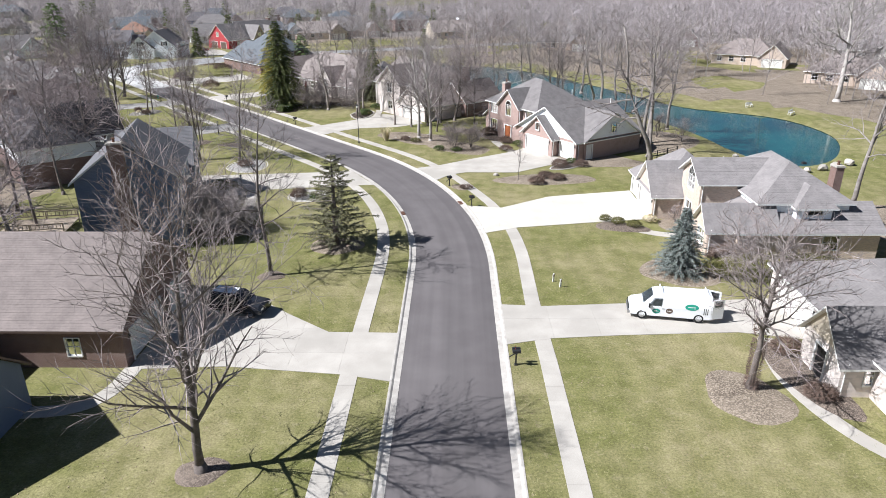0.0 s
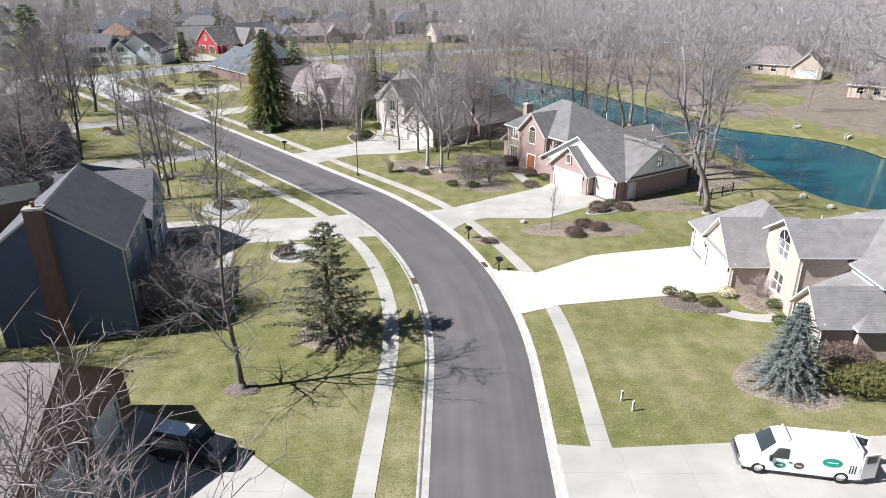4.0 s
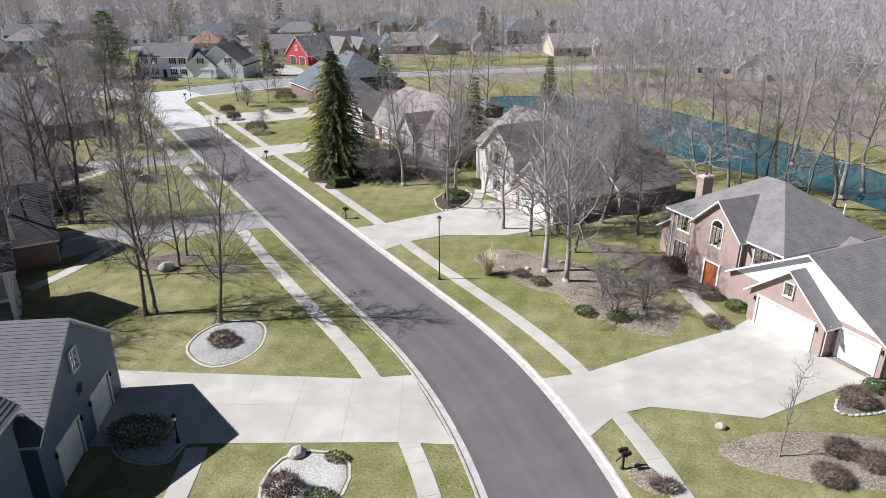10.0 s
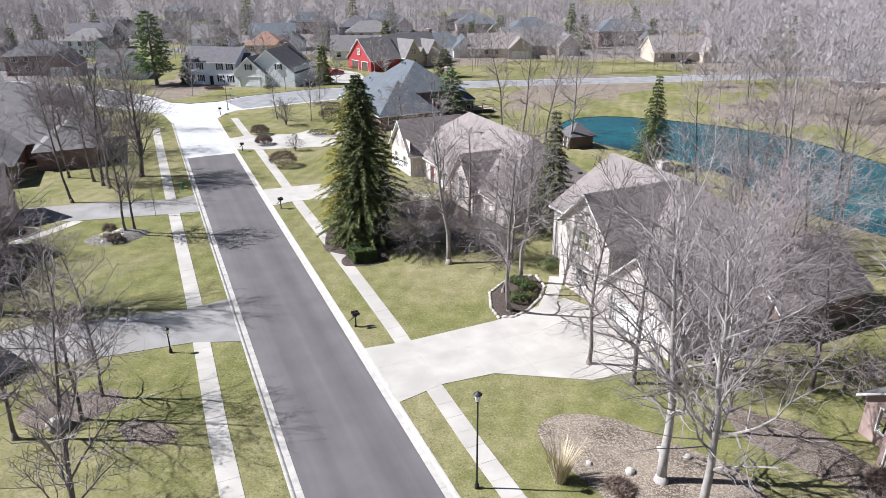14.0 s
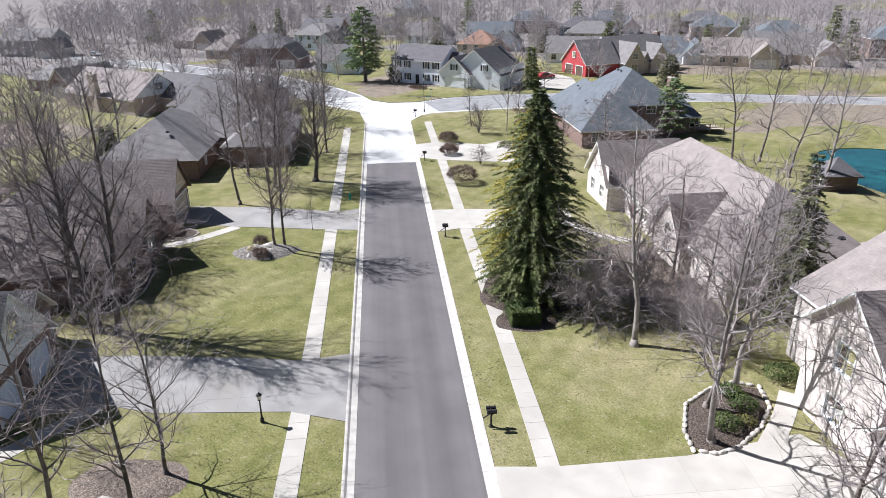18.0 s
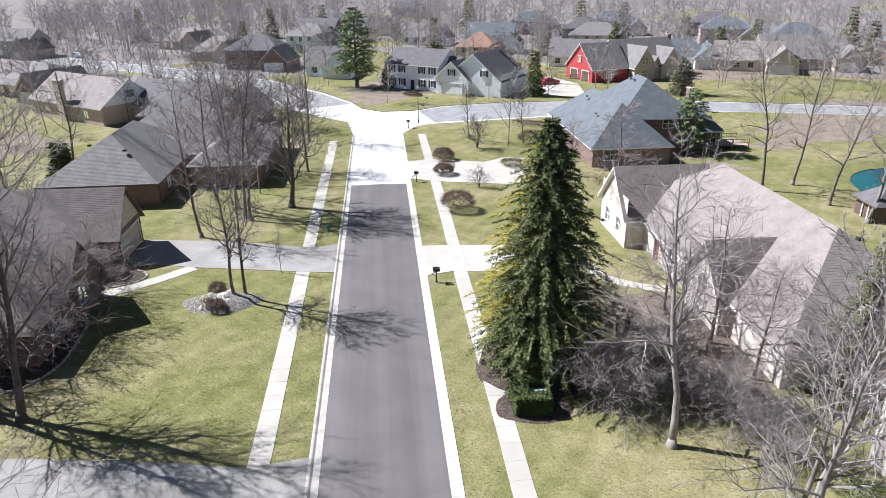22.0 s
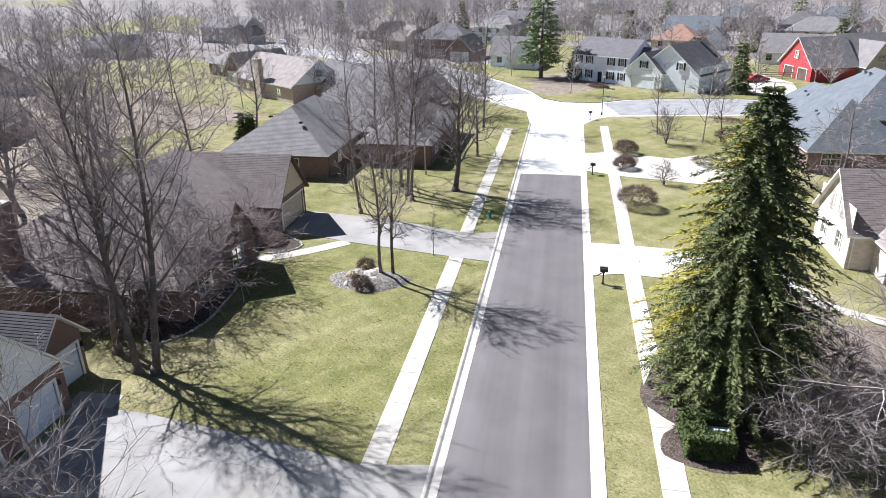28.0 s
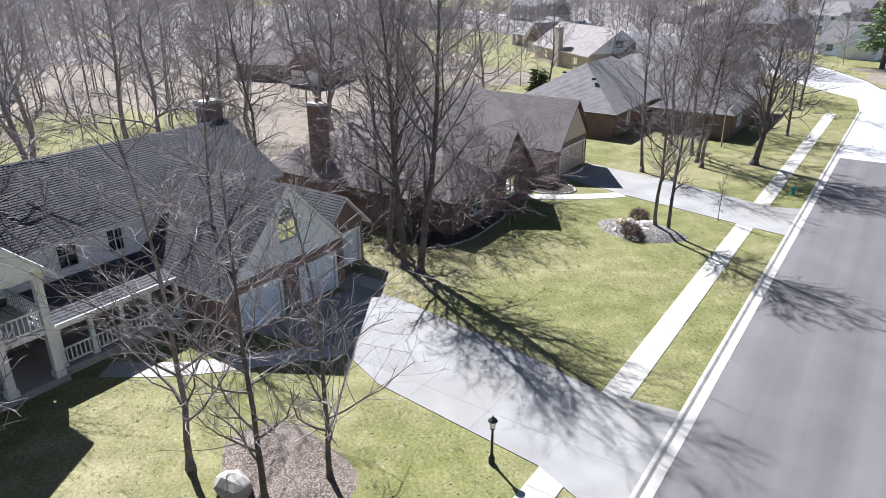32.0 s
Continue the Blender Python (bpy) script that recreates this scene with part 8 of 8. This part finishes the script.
# ---- vehicles ----
def wheel(top, x, y, r=0.38, w=0.26):
    g = Geo()
    k = 18
    prof = [(r * 0.62, -w / 2), (r * 0.93, -w / 2), (r, -w / 2 + 0.04), (r, w / 2 - 0.04), (r * 0.93, w / 2), (r * 0.62, w / 2)]
    for a, (rad, off) in enumerate(prof):
        for i in range(k):
            t = 6.2832 * i / k
            g.v.append((x + rad * math.cos(t), y + off, r + rad * math.sin(t)))
    for a in range(len(prof) - 1):
        for i in range(k):
            j = (i + 1) % k
            g.f.append((a * k + i, a * k + j, (a + 1) * k + j, (a + 1) * k + i))
    g.s, g.uv = [0] * len(g.f), [None] * len(g.f)
    wh = part("wheel", g, RUBBER, top)
    g = Geo()
    for sgn in (-1, 1):
        g.face([(x + r * 0.63 * math.cos(6.2832 * i / k * -sgn), y + sgn * (w / 2 - 0.03), r + r * 0.63 * math.sin(6.2832 * i / k * -sgn)) for i in range(k)])
        for i in range(6):
            t = 6.2832 * i / 6
            g.box((x + r * 0.4 * math.cos(t), y + sgn * (w / 2 - 0.02), r + r * 0.4 * math.sin(t)), (0.07, 0.03, 0.07))
    part("rim", g, METAL, wh)


def loft(sections, slot=0):
    """A body skinned over cross-sections: x, half width low, half width high, z low, z shoulder, z high, half width at the top."""
    g = Geo()
    rows = []
    for x, wl, ws, wt, z0, zs, zt in sections:
        ring = [(x, -wl, z0), (x, -ws, zs), (x, -wt, zt - 0.06), (x, -wt + 0.12, zt), (x, wt - 0.12, zt), (x, wt, zt - 0.06), (x, ws, zs), (x, wl, z0)]
        rows.append(len(g.v))
        g.v += ring
    m = 8
    for a, b in zip(rows, rows[1:]):
        for i in range(m):
            j = (i + 1) % m
            g.f.append((a + i, a + j, b + j, b + i))
    g.f.append(tuple(rows[0] + i for i in range(m))[::-1])
    g.f.append(tuple(rows[-1] + i for i in range(m)))
    g.s, g.uv = [slot] * len(g.f), [None] * len(g.f)
    return g


van = thing("van", pose(18.1, 47.25, 0.03, 0, 0, 169.8), "white work van with green oval signs and open rear doors", "van")
g = loft([(3.0, 0.8, 0.88, 0.78, 0.42, 0.75, 0.98), (2.75, 0.95, 0.98, 0.9, 0.36, 0.8, 1.12), (1.95, 0.98, 1.0, 0.92, 0.34, 0.95, 1.3), (1.25, 0.98, 1.0, 0.8, 0.34, 1.1, 2.0), (0.9, 0.98, 1.0, 0.8, 0.34, 1.15, 2.1), (-2.9, 0.98, 1.0, 0.82, 0.34, 1.15, 2.12), (-3.0, 0.97, 0.98, 0.8, 0.38, 1.15, 2.08)])
part("body", g, WHITEP, van)
g = Geo(); g.face([(1.98, -0.82, 1.33), (1.98, 0.82, 1.33), (1.3, 0.7, 1.97), (1.3, -0.7, 1.97)]); part("windscreen", g, GLASS, van)
for sy in (-1, 1):
    g = Geo(); q = [(1.62, sy * 1.0, 1.2), (0.62, sy * 1.005, 1.2), (0.62, sy * 0.9, 1.82), (1.2, sy * 0.905, 1.82)]; g.face(q if sy < 0 else q[::-1]); part("side_window", g, GLASS, van)
    g = Geo(); g.box((1.55, sy * 1.12, 1.25), (0.12, 0.2, 0.28)); part("mirror", g, BLACK, van)
    g = Geo(); g.box((3.02, sy * 0.62, 0.82), (0.06, 0.3, 0.2)); part("headlight", g, GLASS, van)
    g = Geo(); g.box((-2.98, sy * 0.9, 1.0), (0.06, 0.12, 0.4)); part("tail_light", g, REDP, van)
    g = Geo(); g.box((0.5, sy * 1.01, 1.0), (0.16, 0.03, 0.04)); part("handle", g, BLACK, van)
    # oval signs on the sides, as plain shapes
    for cx, cz, rx, rz, mm in ((1.0, 0.78, 0.3, 0.2, GREENP), (0.05, 0.85, 0.26, 0.22, BROWNTRIM), (-1.55, 1.28, 0.5, 0.24, GREENP)):
        g = Geo()
        yy = lambda z: 1.008 - max(0, (z - 1.15) / 0.91) * 0.19 + 0.003
        ring = [(cx + rx * math.cos(-sy * a * 0.3142), cz + rz * math.sin(-sy * a * 0.3142)) for a in range(20)]
        g.face([(px, sy * (yy(pz) if pz > 1.15 else 1.008 - (1.15 - pz) / 0.81 * 0.02 + 0.004), pz) for px, pz in ring])
        part("sign", g, mm, van)
        g = Geo(); g.box((cx, sy * (yy(cz) + 0.004 if cz > 1.15 else 1.012), cz), (rx * 1.1, 0.012, 0.05)); part("lettering_bar", g, TRIM, van)
    for k in range(3):
        g = Geo(); g.box((-2.45 - 0.13 * k, sy * 0.985, 1.0), (0.05, 0.04, 0.5), None); part("sign_bar", g, BLACK, van)
    g = Geo(); m = Matrix.Translation((-3.02, sy * 0.95, 0)) @ Matrix.Rotation(radians(sy * -70), 4, "Z"); g.box((0, -sy * 0.45, 1.2), (0.08, 0.9, 1.55), m); dr = part("rear_door", g, WHITEP, van)
    g = Geo(); g.box((0, -sy * 0.45, 1.65), (0.1, 0.6, 0.45), m); part("pane", g, GLASS, dr)
    for x in (2.02, -2.12):
        wheel(van, x, sy * 0.86)
for x in (0.75, -2.6):
    g = Geo(); g.tube([(x, -0.7, 2.08), (x, -0.55, 2.36), (x, 0.55, 2.36), (x, 0.7, 2.08)], [0.03] * 4, 6); part("rack_bar", g, WHITEP, van)
g = Geo(); g.box((3.03, 0, 0.5), (0.16, 1.8, 0.24)); part("bumper", g, METAL, van)
g = Geo(); g.box((3.04, 0, 0.82), (0.04, 0.86, 0.24)); part("grille", g, BLACK, van)
# black sheet painted as the unlit load space behind the open doors
g = Geo(); g.box((-3.0, 0, 1.2), (0.03, 1.7, 1.5)); part("load_bay", g, BLACK, van)
g = Geo(); g.box((-3.1, 0, 0.42), (0.2, 1.9, 0.14)); part("rear_bumper", g, METAL, van)

suv = thing("car", pose(-15.4, 47.7, 0.03, 0, 0, -14), "black sport utility vehicle with a sun glint painted white on its roof", "car")
g = loft([(2.35, 0.75, 0.86, 0.78, 0.4, 0.65, 0.92), (2.15, 0.88, 0.95, 0.86, 0.34, 0.75, 1.05), (1.0, 0.92, 0.97, 0.88, 0.34, 0.85, 1.14), (0.3, 0.92, 0.97, 0.72, 0.34, 0.95, 1.75), (-1.0, 0.92, 0.97, 0.72, 0.34, 0.95, 1.78), (-2.1, 0.92, 0.97, 0.7, 0.36, 0.95, 1.72), (-2.4, 0.86, 0.92, 0.66, 0.42, 0.95, 1.25)])
part("body", g, CARBLACK, suv)
g = Geo(); g.face([(0.98, -0.78, 1.16), (0.98, 0.78, 1.16), (0.32, 0.64, 1.73), (0.32, -0.64, 1.73)]); part("windscreen", g, GLASS, suv)
# white sheet standing for the sun's glint on the black roof
g = Geo(); g.box((-0.95, 0, 1.785), (1.9, 1.05, 0.02)); part("roof_panel", g, WHITEP, suv)
for sy in (-1, 1):
    g = Geo(); q = [(0.5, sy * 0.95, 1.1), (-2.0, sy * 0.95, 1.1), (-1.9, sy * 0.77, 1.62), (0.2, sy * 0.77, 1.62)]; g.face(q if sy < 0 else q[::-1]); part("side_window", g, GLASS, suv)
    g = Geo(); g.box((2.33, sy * 0.6, 0.78), (0.08, 0.34, 0.16)); part("headlight", g, GARAGE, suv)
    g = Geo(); g.box((0.7, sy * 1.05, 1.1), (0.1, 0.16, 0.16)); part("mirror", g, CARBLACK, suv)
    for x in (1.45, -1.45):
        wheel(suv, x, sy * 0.82, 0.37, 0.24)
for x, y, rot, mm, lab in ((-148.5, 182.0, 20, WHITEP, "white car parked by the tan-roofed house"), (-86.0, 241.0, 60, REDP, "red car parked on the far driveway"), (-235.0, 212.0, 10, WHITEP, "white car parked far down the street"), (2.0, 283.0, 20, CARBLACK, "dark car parked by the far house")):
    c = thing("car", pose(x, y, 0.0, 0, 0, rot), lab, "car", "far parked cars")
    g = loft([(2.2, 0.75, 0.84, 0.75, 0.3, 0.6, 0.78), (1.0, 0.86, 0.9, 0.82, 0.28, 0.7, 0.95), (0.4, 0.86, 0.9, 0.66, 0.28, 0.8, 1.42), (-1.1, 0.86, 0.9, 0.66, 0.28, 0.8, 1.45), (-1.9, 0.86, 0.9, 0.8, 0.3, 0.8, 1.0), (-2.25, 0.8, 0.84, 0.76, 0.34, 0.7, 0.92)])
    part("body", g, mm, c)
    for sy in (-1, 1):
        g = Geo(); q = [(0.8, sy * 0.885, 0.92), (-1.6, sy * 0.885, 0.92), (-1.1, sy * 0.7, 1.34), (0.3, sy * 0.7, 1.34)]; g.face(q if sy < 0 else q[::-1]); part("side_window", g, GLASS, c)
        for xx in (1.35, -1.35):
            wheel(c, xx, sy * 0.78, 0.33, 0.2)

# ---- tufts and fallen leaves on the lawns ----
LEAFB = mat("fallen_leaves", (0.14, 0.105, 0.07), (0.29, 0.225, 0.145), 8.0, 0.95, 3, 0.0)
TUFT = mat("grass_tufts", (0.13, 0.135, 0.048), (0.28, 0.255, 0.125), 2.5, 0.95, 2.0, 0.0)


def lawn_spots(n, seed, near=4.15, far=27.0):
    """Places on the grass along the road, off every walk, drive and bed."""
    r = random.Random(seed)
    boxes = [(min(p[0] for p in q), max(p[0] for p in q), min(p[1] for p in q), max(p[1] for p in q), q) for q in PAVED]
    out = []
    while len(out) < n:
        s, o = r.uniform(6, 205), r.choice((-1, 1)) * (near + (far - near) * r.random() ** 1.4)
        if 6.1 < abs(o) < 7.6:
            continue
        p = rc(s, o)
        if any(a < p[0] < b and c < p[1] < d and inside(p, q) for a, b, c, d, q in boxes):
            continue
        out.append(p)
    return out


r = random.Random(61)
g = Geo()
for x, y in lawn_spots(26000, 5):
    a, h = r.uniform(0, 6.28), r.uniform(0.03, 0.06)
    for k in range(3):
        t = a + 2.1 * k
        dx, dy = math.cos(t), math.sin(t)
        g.face([(x - dy * 0.03, y + dx * 0.03, -0.01), (x + dy * 0.03, y - dx * 0.03, -0.01), (x + dx * 0.1, y + dy * 0.1, h)])
tagged(part("grass_tufts", g, TUFT), "scattered coarse tufts in the mown lawns", "grass", kind="stuff")
g = Geo()
for x, y in lawn_spots(5200, 6):
    a, w = r.uniform(0, 6.28), r.uniform(0.03, 0.065)
    c, s = math.cos(a) * w, math.sin(a) * w
    g.face([(x - c, y - s, 0.02), (x + s * 0.7, y - c * 0.7, 0.035), (x + c, y + s, 0.05), (x - s * 0.7, y + c * 0.7, 0.03)])
tagged(part("fallen_leaves", g, LEAFB), "dry tan leaves blown over the lawns and verges", "leaves", kind="stuff")
